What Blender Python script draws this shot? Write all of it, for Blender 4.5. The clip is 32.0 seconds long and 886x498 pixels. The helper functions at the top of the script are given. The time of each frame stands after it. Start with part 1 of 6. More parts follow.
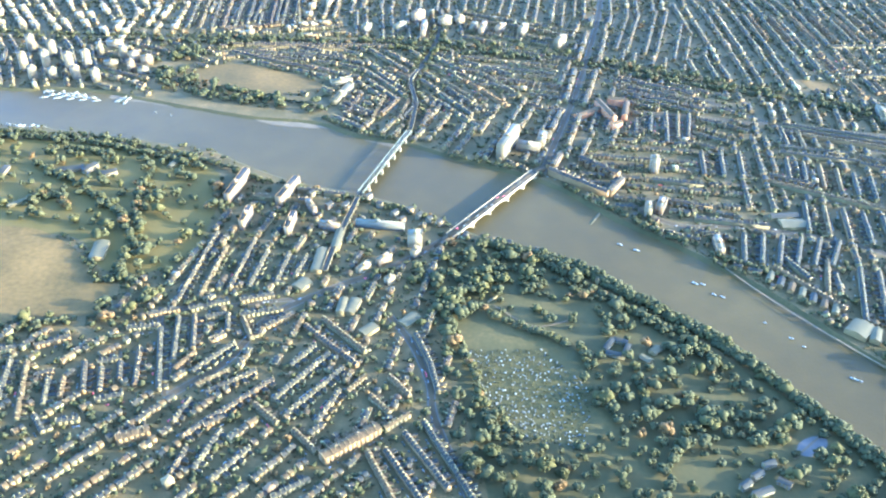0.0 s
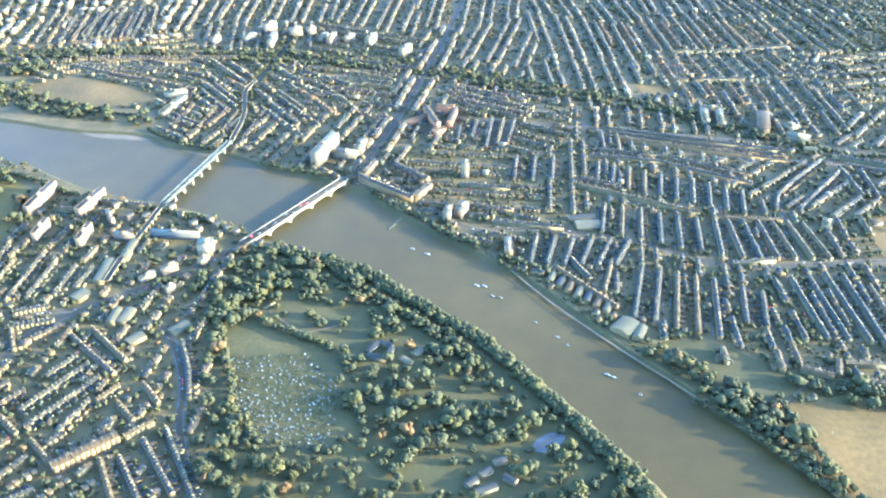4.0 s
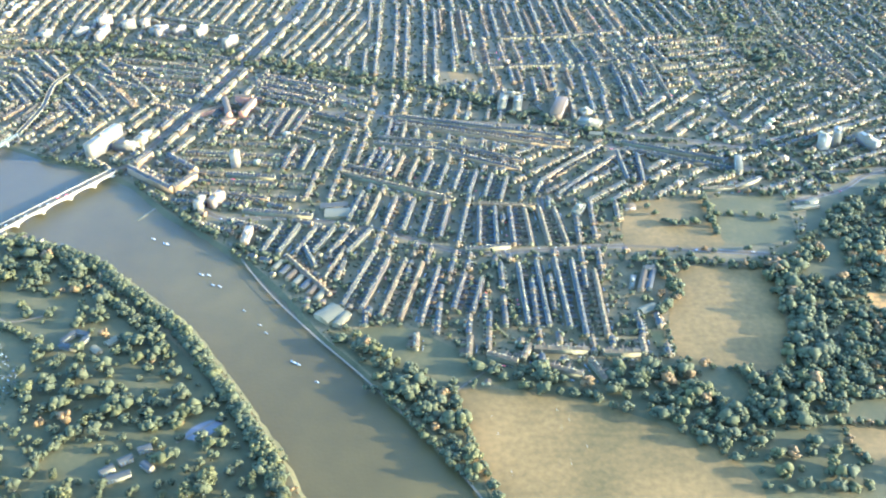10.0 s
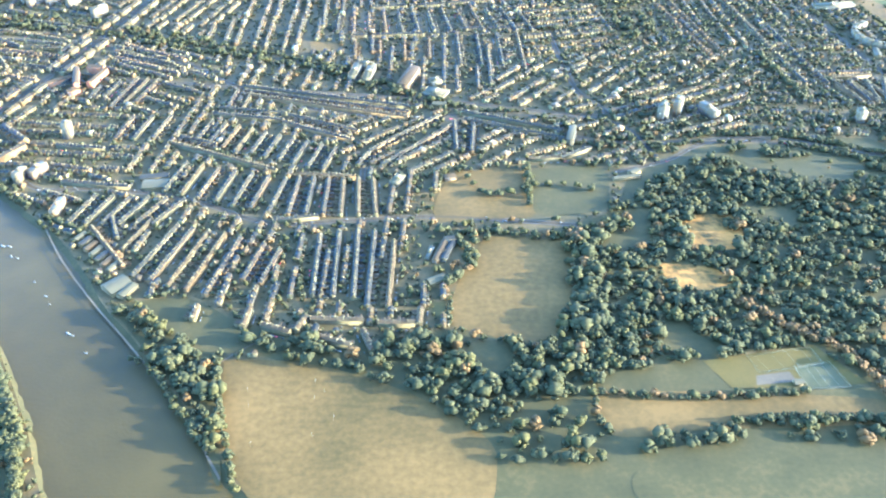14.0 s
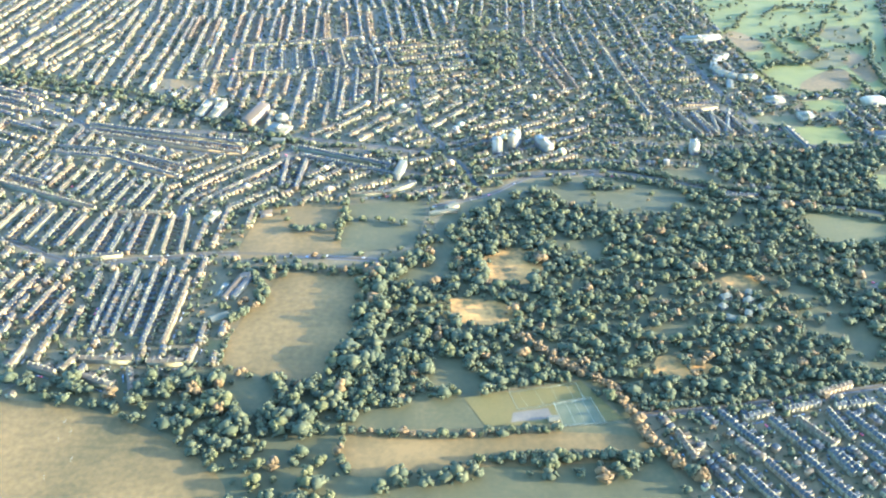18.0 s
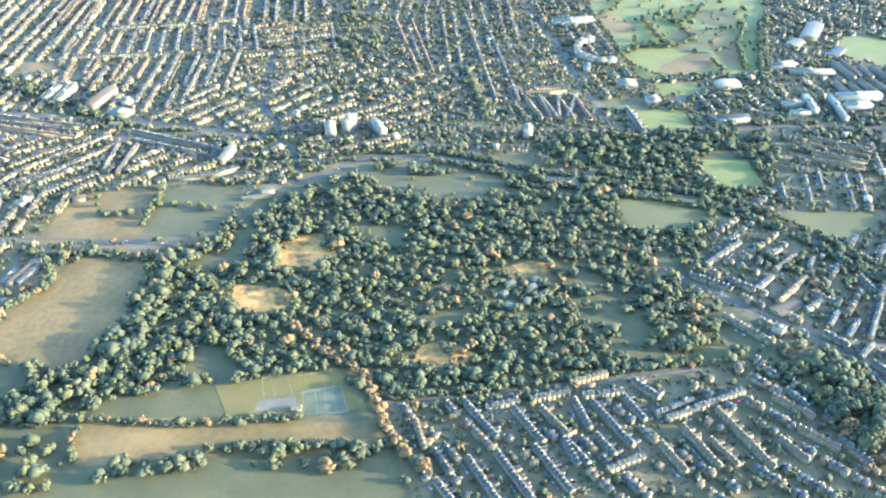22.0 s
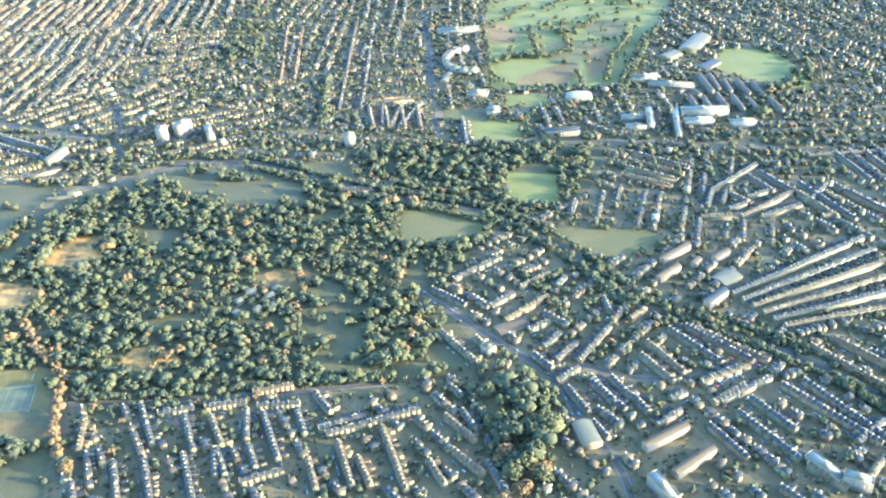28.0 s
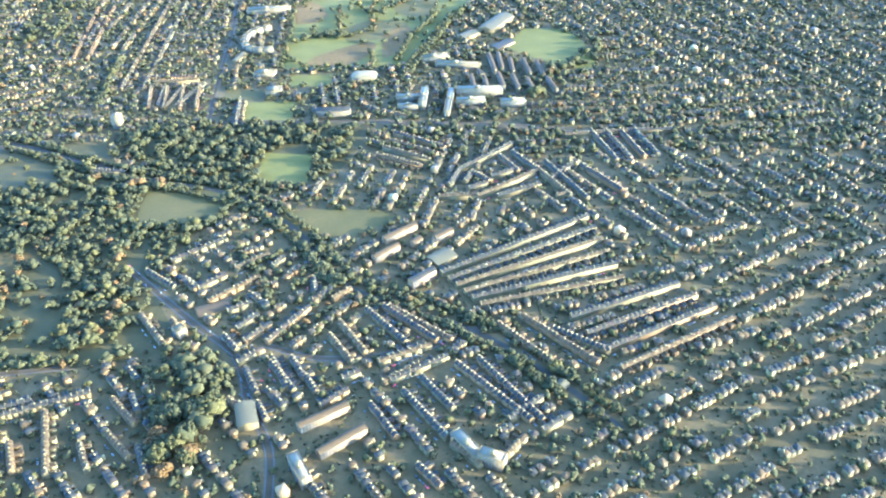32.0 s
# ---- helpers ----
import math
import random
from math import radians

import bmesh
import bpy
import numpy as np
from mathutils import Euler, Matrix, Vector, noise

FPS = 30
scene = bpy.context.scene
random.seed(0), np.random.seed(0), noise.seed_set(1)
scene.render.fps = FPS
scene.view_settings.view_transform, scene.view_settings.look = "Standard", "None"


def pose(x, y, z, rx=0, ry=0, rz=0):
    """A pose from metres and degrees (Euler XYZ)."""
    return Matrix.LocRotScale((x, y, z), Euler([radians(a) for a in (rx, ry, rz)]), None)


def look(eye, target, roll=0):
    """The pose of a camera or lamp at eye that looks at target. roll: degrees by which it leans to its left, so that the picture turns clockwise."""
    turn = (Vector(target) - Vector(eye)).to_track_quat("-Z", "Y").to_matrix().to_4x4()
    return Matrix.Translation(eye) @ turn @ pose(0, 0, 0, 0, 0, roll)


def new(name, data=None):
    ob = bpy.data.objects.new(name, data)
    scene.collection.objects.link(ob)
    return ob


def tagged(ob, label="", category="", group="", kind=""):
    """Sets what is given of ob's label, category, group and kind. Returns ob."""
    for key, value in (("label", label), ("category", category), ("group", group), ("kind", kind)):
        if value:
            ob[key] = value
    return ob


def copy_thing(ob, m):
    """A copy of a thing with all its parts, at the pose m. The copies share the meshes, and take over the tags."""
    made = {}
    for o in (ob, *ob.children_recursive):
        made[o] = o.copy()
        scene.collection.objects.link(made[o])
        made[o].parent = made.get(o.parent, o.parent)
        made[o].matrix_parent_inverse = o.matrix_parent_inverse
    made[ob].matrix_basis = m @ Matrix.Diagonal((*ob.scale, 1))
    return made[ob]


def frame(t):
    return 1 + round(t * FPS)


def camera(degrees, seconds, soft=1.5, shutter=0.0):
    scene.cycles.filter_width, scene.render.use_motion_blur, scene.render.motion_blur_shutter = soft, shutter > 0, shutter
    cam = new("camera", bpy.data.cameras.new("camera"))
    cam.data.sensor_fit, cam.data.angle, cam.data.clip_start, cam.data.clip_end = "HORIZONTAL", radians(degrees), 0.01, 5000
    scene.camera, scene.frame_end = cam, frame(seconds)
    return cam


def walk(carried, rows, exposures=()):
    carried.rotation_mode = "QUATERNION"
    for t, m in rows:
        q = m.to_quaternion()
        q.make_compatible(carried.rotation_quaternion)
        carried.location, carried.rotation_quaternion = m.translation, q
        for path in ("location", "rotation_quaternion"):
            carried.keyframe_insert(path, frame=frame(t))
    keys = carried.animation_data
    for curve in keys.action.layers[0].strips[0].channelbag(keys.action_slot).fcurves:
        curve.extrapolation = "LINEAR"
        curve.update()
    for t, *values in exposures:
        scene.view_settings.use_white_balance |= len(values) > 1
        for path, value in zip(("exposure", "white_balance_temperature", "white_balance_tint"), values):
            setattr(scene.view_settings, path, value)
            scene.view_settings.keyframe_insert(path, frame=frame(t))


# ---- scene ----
cam = camera(51.33, 32.0, soft=2.15)
EXPOSURES = ((0, 5.12, 3810, 14), (14, 5.12, 3810, 14), (18, 5.18, 3810, 14), (22, 5.18, 3810, 14), (28, 5.16, 3810, 14), (32, 5.00, 3810, 14))
PATH = [
    (0.0, (0.0, 0.0, 395.3), (12.9, 562.9, 8.3), 0.70),
    (0.5, (17.4, -1.6, 395.2), (34.4, 561.6, 8.8), 0.49),
    (1.0, (34.8, -3.1, 395.1), (51.3, 558.5, 6.3), 0.76),
    (1.5, (52.2, -4.5, 395.0), (72.8, 557.8, 7.6), 0.54),
    (2.0, (69.7, -5.9, 394.8), (93.2, 557.0, 8.4), 0.95),
    (2.5, (87.2, -7.3, 394.6), (114.5, 556.1, 9.2), 0.87),
    (3.0, (104.8, -8.6, 394.4), (133.6, 556.2, 11.1), 0.84),
    (3.5, (122.4, -9.9, 394.2), (152.4, 556.6, 13.4), 0.39),
    (5.5, (193.1, -14.4, 393.0), (230.3, 554.8, 17.0), 1.00),
    (6.0, (210.9, -15.4, 392.6), (247.3, 554.1, 16.9), 0.87),
    (6.5, (228.7, -16.4, 392.3), (263.8, 554.2, 18.1), 0.69),
    (7.0, (246.6, -17.3, 391.9), (278.6, 554.6, 19.4), 0.12),
    (7.5, (264.5, -18.2, 391.4), (292.8, 553.5, 18.4), 0.03),
    (8.0, (282.4, -19.0, 391.0), (306.8, 552.3, 17.0), -0.41),
    (8.5, (300.3, -19.7, 390.5), (321.5, 550.3, 14.4), -0.94),
    (9.0, (318.3, -20.4, 390.0), (337.3, 548.1, 11.7), -1.09),
    (9.5, (336.4, -21.1, 389.4), (354.9, 546.0, 8.9), -0.89),
    (10.0, (354.5, -21.7, 388.9), (372.0, 544.0, 6.2), -0.99),
    (10.5, (372.6, -22.3, 388.3), (391.9, 541.8, 3.3), -0.98),
    (11.0, (390.7, -22.8, 387.7), (408.9, 540.1, 0.9), -1.16),
    (11.5, (408.9, -23.3, 387.0), (428.5, 537.3, -2.9), -1.37),
    (12.0, (427.1, -23.7, 386.4), (447.8, 533.2, -8.8), -0.96),
    (12.5, (445.4, -24.1, 385.7), (465.8, 530.8, -12.4), -0.65),
    (13.0, (463.7, -24.4, 385.0), (482.7, 529.6, -14.3), -0.84),
    (13.5, (482.0, -24.7, 384.2), (499.8, 528.9, -15.7), -0.96),
    (14.0, (500.4, -24.9, 383.5), (514.9, 529.2, -16.0), -1.23),
    (14.5, (518.8, -25.1, 382.7), (531.0, 531.2, -13.8), -1.64),
    (16.5, (592.8, -25.3, 379.3), (602.6, 535.4, -10.9), -2.08),
    (17.0, (611.4, -25.2, 378.4), (616.5, 538.6, -7.5), -2.48),
    (17.5, (630.1, -25.1, 377.4), (638.9, 541.7, -3.9), -2.51),
    (18.0, (648.7, -24.9, 376.5), (660.7, 544.2, -1.4), -1.93),
    (18.5, (667.5, -24.7, 375.5), (683.0, 544.7, -1.7), -1.85),
    (19.0, (686.2, -24.4, 374.5), (699.2, 543.9, -4.5), -2.18),
    (19.5, (705.0, -24.1, 373.4), (716.4, 542.8, -7.8), -2.24),
    (20.0, (723.8, -23.7, 372.4), (735.3, 541.8, -10.8), -1.75),
    (20.5, (742.7, -23.3, 371.3), (751.6, 540.8, -14.0), -1.92),
    (21.0, (761.6, -22.8, 370.2), (768.5, 540.7, -16.0), -2.26),
    (21.5, (780.5, -22.3, 369.0), (786.6, 541.1, -17.3), -1.80),
    (22.0, (799.5, -21.7, 367.9), (804.8, 541.0, -19.6), -2.22),
    (22.5, (818.5, -21.1, 366.7), (823.1, 540.7, -22.0), -2.65),
    (23.0, (837.5, -20.4, 365.4), (843.1, 539.3, -26.2), -2.31),
    (23.5, (856.6, -19.7, 364.2), (857.3, 538.0, -30.3), -1.89),
    (24.0, (875.7, -19.0, 362.9), (870.2, 537.8, -33.0), -2.33),
    (24.5, (894.9, -18.2, 361.6), (885.1, 539.3, -33.3), -2.89),
    (25.0, (914.0, -17.3, 360.3), (904.4, 539.7, -35.1), -2.94),
    (25.5, (933.3, -16.4, 359.0), (918.9, 540.9, -36.0), -0.21),
    (27.5, (1010.6, -12.2, 353.4), (952.1, 552.2, -27.2), -3.76),
    (28.0, (1030.0, -11.1, 351.9), (966.4, 554.8, -25.7), -4.20),
    (28.5, (1049.4, -9.9, 350.4), (1011.8, 552.4, -36.0), -4.91),
    (29.0, (1068.9, -8.6, 348.9), (1038.1, 549.3, -44.2), -4.31),
    (29.5, (1088.4, -7.3, 347.3), (1063.9, 552.9, -43.0), -4.49),
    (30.0, (1108.0, -5.9, 345.8), (1084.4, 555.9, -42.3), -4.18),
    (30.5, (1127.6, -4.5, 344.2), (1104.9, 559.2, -41.1), -3.43),
    (31.0, (1147.2, -3.1, 342.5), (1128.0, 563.4, -39.0), -3.29),
    (31.5, (1166.9, -1.6, 340.9), (1146.2, 566.5, -38.1), -2.26),
    (32.0, (1186.6, 0.0, 339.2), (1150.6, 560.4, -49.9), -3.16),
]
walk(cam, [(t, look(eye, target, roll)) for t, eye, target, roll in PATH], EXPOSURES)

from mathutils import geometry

K = 0.488  # the plan below is drawn at 1 : K

# ---- world and sun ----
SUN_EL, SUN_AZ = 11.5, -7.0  # degrees up; degrees from +x towards +y
world = bpy.data.worlds.new("sky")
scene.world = world
world.use_nodes = True
wn = world.node_tree
sky = wn.nodes.new("ShaderNodeTexSky")
sky.sky_type, sky.sun_disc = "NISHITA", False
sky.sun_elevation, sky.sun_rotation = radians(SUN_EL), radians(90 - SUN_AZ)
sky.air_density, sky.dust_density = 1.0, 1.5
wn.nodes["Background"].inputs["Strength"].default_value = 0.115
wn.links.new(sky.outputs[0], wn.nodes["Background"].inputs[0])
sun = new("sun", bpy.data.lights.new("sun", "SUN"))
sun.data.energy, sun.data.angle, sun.data.color = 2.45, radians(0.6), (1.0, 0.77, 0.33)
sun_dir = Vector((math.cos(radians(SUN_EL)) * math.cos(radians(SUN_AZ)), math.cos(radians(SUN_EL)) * math.sin(radians(SUN_AZ)), math.sin(radians(SUN_EL))))
sun.matrix_world = look(sun_dir * 3000, (0, 0, 0))


# ---- materials ----
def surface(name, stops, rough=0.85, scale=0.2, fine=2.0, island=0.0, obj=0.0, bump=0.0, metal=0.0, spread=0.5, spec=0.3):
    """A material that wanders between colours by coarse and fine noise, by piece (island) and by object."""
    m = bpy.data.materials.new(name)
    m.use_nodes = True
    n, l = m.node_tree.nodes, m.node_tree.links
    b = n["Principled BSDF"]
    b.inputs["Roughness"].default_value, b.inputs["Metallic"].default_value = rough, metal
    b.inputs["Specular IOR Level"].default_value = spec
    geo = n.new("ShaderNodeNewGeometry")
    big, small = n.new("ShaderNodeTexNoise"), n.new("ShaderNodeTexNoise")
    for tex, sc in ((big, scale), (small, fine)):
        tex.inputs["Scale"].default_value = sc / K
        tex.inputs["Detail"].default_value = 4
        l.new(geo.outputs["Position"], tex.inputs["Vector"])
    total = None

    def add(socket, weight, centre):
        nonlocal total
        mul = n.new("ShaderNodeMath")
        mul.operation = "MULTIPLY_ADD"
        l.new(socket, mul.inputs[0])
        mul.inputs[1].default_value = weight
        if total is None:
            mul.inputs[2].default_value = 0.5 - centre * weight
        else:
            off = n.new("ShaderNodeMath")
            off.operation = "SUBTRACT"
            l.new(total, off.inputs[0])
            off.inputs[1].default_value = centre * weight
            l.new(off.outputs[0], mul.inputs[2])
        total = mul.outputs[0]

    add(big.outputs["Fac"], spread * 2.0, 0.5)
    add(small.outputs["Fac"], spread * 1.2, 0.5)
    if island:
        add(geo.outputs["Random Per Island"], island, 0.5)
    if obj:
        info = n.new("ShaderNodeObjectInfo")
        add(info.outputs["Random"], obj, 0.5)
    ramp = n.new("ShaderNodeValToRGB")
    el = ramp.color_ramp.elements
    while len(el) < len(stops):
        el.new(0.5)
    for e, (p, c) in zip(el, stops):
        e.position, e.color = p, (*c, 1)
    l.new(total, ramp.inputs[0])
    l.new(ramp.outputs[0], b.inputs["Base Color"])
    if bump:
        bp = n.new("ShaderNodeBump")
        bp.inputs["Strength"].default_value, bp.inputs["Distance"].default_value = 0.6, bump * K
        l.new(small.outputs["Fac"], bp.inputs["Height"])
        l.new(bp.outputs[0], b.inputs["Normal"])
    return m


M = {}
M["earth"] = surface("garden_ground", [(0.15, (0.0278, 0.0195, 0.00487)), (0.45, (0.0404, 0.0277, 0.00696)), (0.6, (0.0556, 0.0352, 0.00964)), (0.85, (0.0808, 0.0507, 0.0151))], scale=0.03, fine=0.25, spec=0.08)
M["grass"] = surface("mown_grass", [(0.2, (0.0297, 0.0239, 0.00494)), (0.6, (0.0439, 0.0317, 0.00663)), (0.9, (0.0649, 0.0421, 0.00959))], scale=0.015, fine=0.2, spec=0.06)
M["dry"] = surface("dry_grass", [(0.15, (0.0331, 0.0214, 0.00423)), (0.5, (0.0535, 0.0313, 0.00623)), (0.85, (0.0781, 0.0437, 0.00886))], scale=0.009, fine=0.12, spread=0.75, spec=0.06)
M["straw"] = surface("straw_grass", [(0.18, (0.0307, 0.0216, 0.00444)), (0.34, (0.0741, 0.0398, 0.00692)), (0.5, (0.129, 0.0621, 0.0096)), (0.85, (0.191, 0.0881, 0.013))], scale=0.028, fine=0.12, spread=0.7, spec=0.06)
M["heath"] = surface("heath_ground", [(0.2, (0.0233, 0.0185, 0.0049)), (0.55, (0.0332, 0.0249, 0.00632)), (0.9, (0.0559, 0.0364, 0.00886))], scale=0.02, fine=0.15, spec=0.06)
M["pitch"] = surface("green_pitch", [(0.2, (0.0435, 0.0366, 0.00514)), (0.8, (0.0679, 0.0526, 0.0077))], scale=0.03, fine=0.5, spec=0.06)
M["lawn"] = surface("watered_lawn", [(0.2, (0.0368, 0.0267, 0.00433)), (0.8, (0.0595, 0.0372, 0.00599))], scale=0.02, fine=0.3, spec=0.06)
M["court"] = surface("dark_court", [(0.2, (0.0245, 0.023, 0.00832)), (0.8, (0.0487, 0.039, 0.0129))], scale=0.05, fine=0.5, spec=0.06)
M["road"] = surface("asphalt", [(0.2, (0.0271, 0.018, 0.00664)), (0.8, (0.0443, 0.0288, 0.0102))], scale=0.05, fine=0.8, rough=0.85, spec=0.06)
M["pave"] = surface("paving", [(0.2, (0.0375, 0.031, 0.0224)), (0.8, (0.0609, 0.0498, 0.0358))], scale=0.05, fine=0.8, spec=0.12)
M["ballast"] = surface("rail_ballast", [(0.2, (0.0213, 0.0171, 0.00984)), (0.8, (0.0355, 0.0279, 0.0157))], scale=0.08, fine=1.0, spec=0.06)
M["mud"] = surface("foreshore_mud", [(0.2, (0.0384, 0.0269, 0.0112)), (0.6, (0.0614, 0.0417, 0.0176)), (0.9, (0.0972, 0.0675, 0.0292))], scale=0.03, fine=0.3, spec=0.12)
M["brick"] = surface("stock_brick", [(0.05, (0.0398, 0.0236, 0.00568)), (0.35, (0.0579, 0.0379, 0.00908)), (0.6, (0.0781, 0.0546, 0.0131)), (0.85, (0.11, 0.084, 0.0224)), (0.97, (0.151, 0.12, 0.037))], scale=0.11, fine=0.6, island=0.7, spread=0.5)
M["red"] = surface("red_brick", [(0.1, (0.0537, 0.0268, 0.00483)), (0.5, (0.0857, 0.0455, 0.00804)), (0.9, (0.128, 0.0772, 0.0162))], scale=0.11, fine=0.6, island=0.5, spread=0.45)
M["ochre"] = surface("ochre_brick", [(0.1, (0.0896, 0.0498, 0.0109)), (0.6, (0.124, 0.0701, 0.0152)), (0.9, (0.155, 0.092, 0.0225))], scale=0.11, fine=0.5, island=0.3, spread=0.45)
M["terracotta"] = surface("terracotta_brick", [(0.1, (0.189, 0.068, 0.0126)), (0.6, (0.265, 0.102, 0.0189)), (0.9, (0.315, 0.136, 0.0284))], scale=0.05, fine=0.5, island=0.3, spread=0.25)
M["cream"] = surface("cream_render", [(0.1, (0.0687, 0.0423, 0.00893)), (0.6, (0.0911, 0.0583, 0.0128)), (0.9, (0.113, 0.0738, 0.0184))], scale=0.11, fine=0.5, island=0.3, spread=0.45)
M["white"] = surface("white_render", [(0.1, (0.0715, 0.0484, 0.0119)), (0.8, (0.102, 0.0679, 0.0166))], scale=0.05, fine=0.5, island=0.3, spread=0.3)
M["slate"] = surface("slate_roof", [(0.05, (0.0109, 0.00979, 0.00571)), (0.45, (0.016, 0.0136, 0.00743)), (0.7, (0.0216, 0.0166, 0.00788)), (0.95, (0.0273, 0.0166, 0.00722))], scale=0.03, fine=0.7, island=0.8, spread=0.25, rough=0.75, spec=0.12)
M["tile"] = surface("clay_tile_roof", [(0.1, (0.0263, 0.0163, 0.00491)), (0.6, (0.041, 0.0242, 0.00672)), (0.9, (0.0553, 0.0348, 0.0102))], scale=0.03, fine=0.7, island=0.6, spread=0.25, spec=0.12)
M["flat"] = surface("flat_roof_felt", [(0.1, (0.0397, 0.0306, 0.0129)), (0.6, (0.0614, 0.0472, 0.0195)), (0.9, (0.0939, 0.0731, 0.0304))], scale=0.05, fine=0.5, island=0.5, spread=0.3)
M["pale"] = surface("pale_sheet_roof", [(0.1, (0.0303, 0.0231, 0.00872)), (0.6, (0.0502, 0.0379, 0.0143)), (0.95, (0.0857, 0.0647, 0.0241))], scale=0.05, fine=0.5, island=0.5, spread=0.3, rough=0.8, spec=0.1)
M["stone"] = surface("pale_stone", [(0.1, (0.0939, 0.0682, 0.0292)), (0.8, (0.147, 0.108, 0.0466))], scale=0.08, fine=0.6, spread=0.4)
M["steel"] = surface("painted_steel", [(0.1, (0.0632, 0.0574, 0.026)), (0.8, (0.105, 0.0928, 0.0434))], scale=0.1, fine=1.0, rough=0.6)
M["glass"] = surface("window_glass", [(0.1, (0.03, 0.034, 0.036)), (0.8, (0.06, 0.062, 0.06))], rough=0.3, island=0.5, spec=0.2)
M["bark"] = surface("bark", [(0.1, (0.06, 0.045, 0.03)), (0.8, (0.14, 0.11, 0.08))], fine=3.0)
M["leaf"] = surface("broad_leaves", [(0.05, (0.0184, 0.0171, 0.00582)), (0.4, (0.0232, 0.0209, 0.00683)), (0.7, (0.0285, 0.0241, 0.00762)), (0.95, (0.0377, 0.0289, 0.00838))], scale=0.03, fine=0.6, island=0.35, spread=0.45, bump=0.6, rough=0.95, spec=0.05)
M["olive"] = surface("olive_leaves", [(0.05, (0.022, 0.0191, 0.00535)), (0.4, (0.0273, 0.0231, 0.00609)), (0.7, (0.0333, 0.0267, 0.0065)), (0.95, (0.044, 0.0325, 0.00729))], scale=0.03, fine=0.6, island=0.35, spread=0.45, bump=0.6, rough=0.95, spec=0.05)
M["dusk"] = surface("blue_green_leaves", [(0.05, (0.0174, 0.0164, 0.00577)), (0.4, (0.0216, 0.0196, 0.00683)), (0.7, (0.0262, 0.0221, 0.00743)), (0.95, (0.0339, 0.0267, 0.00815))], scale=0.03, fine=0.6, island=0.35, spread=0.45, bump=0.6, rough=0.95, spec=0.05)
M["rust"] = surface("autumn_leaves", [(0.1, (0.0354, 0.0207, 0.00419)), (0.6, (0.051, 0.0274, 0.0052)), (0.9, (0.0677, 0.0344, 0.0066))], scale=0.05, fine=0.9, island=0.3, bump=0.6, rough=0.9, spec=0.1)
M["boat"] = surface("boat_hull", [(0.1, (0.125, 0.115, 0.0865)), (0.8, (0.166, 0.154, 0.118))], rough=0.4, island=0.3)
M["carpaint"] = surface("pale_car_paint", [(0.1, (0.0836, 0.072, 0.0538)), (0.8, (0.188, 0.162, 0.118))], rough=0.45, island=0.9, spread=0.1)
M["shed"] = surface("weathered_boards", [(0.1, (0.0273, 0.0235, 0.0144)), (0.6, (0.0546, 0.0495, 0.0328)), (0.95, (0.115, 0.109, 0.077))], scale=0.1, fine=0.8, island=0.8, spread=0.25)
M["tinted"] = surface("tinted_car_glass", [(0.1, (0.03, 0.032, 0.032)), (0.8, (0.06, 0.06, 0.055))], rough=0.55, island=0.5, spec=0.12)
M["redpaint"] = surface("red_paint", [(0.1, (0.45, 0.03, 0.03)), (0.8, (0.6, 0.06, 0.05))], rough=0.4)


def water_material():
    m = surface("river_water", [(0.25, (0.0242, 0.0162, 0.0035)), (0.5, (0.03, 0.0199, 0.0042)), (0.75, (0.0378, 0.0249, 0.0052))], scale=0.004, fine=0.02, rough=0.5, spec=0.04, spread=0.45)
    n, l = m.node_tree.nodes, m.node_tree.links
    geo = n.new("ShaderNodeNewGeometry")
    wav = n.new("ShaderNodeTexNoise")
    wav.inputs["Scale"].default_value, wav.inputs["Detail"].default_value = 0.25 / K, 6
    l.new(geo.outputs["Position"], wav.inputs["Vector"])
    bp = n.new("ShaderNodeBump")
    bp.inputs["Strength"].default_value, bp.inputs["Distance"].default_value = 0.25, 0.8 * K
    l.new(wav.outputs["Fac"], bp.inputs["Height"])
    l.new(bp.outputs[0], n["Principled BSDF"].inputs["Normal"])
    return m


M["water"] = water_material()


# ---- mesh helpers ----
rng = np.random.default_rng(7)


def mesh_of(name, verts, faces, mats, mat_index=None, smooth=False):
    """A mesh out of arrays: faces is a list of arrays, one for each number of corners."""
    me = bpy.data.meshes.new(name)
    verts = np.asarray(verts, dtype=np.float64).reshape(-1, 3) * K
    loops = np.concatenate([np.asarray(f).ravel() for f in faces]).astype(np.int32)
    sizes = np.concatenate([np.full(len(f), f.shape[1]) for f in faces]).astype(np.int32)
    starts = np.concatenate([[0], np.cumsum(sizes)[:-1]]).astype(np.int32)
    me.vertices.add(len(verts))
    me.vertices.foreach_set("co", verts.ravel())
    me.loops.add(len(loops))
    me.loops.foreach_set("vertex_index", loops)
    me.polygons.add(len(sizes))
    me.polygons.foreach_set("loop_start", starts)
    me.polygons.foreach_set("loop_total", sizes)
    for m in mats:
        me.materials.append(m)
    if mat_index is not None:
        me.polygons.foreach_set("material_index", np.asarray(mat_index, dtype=np.int32))
    if smooth:
        me.polygons.foreach_set("use_smooth", np.ones(len(sizes), dtype=bool))
    me.update(calc_edges=True)
    return me


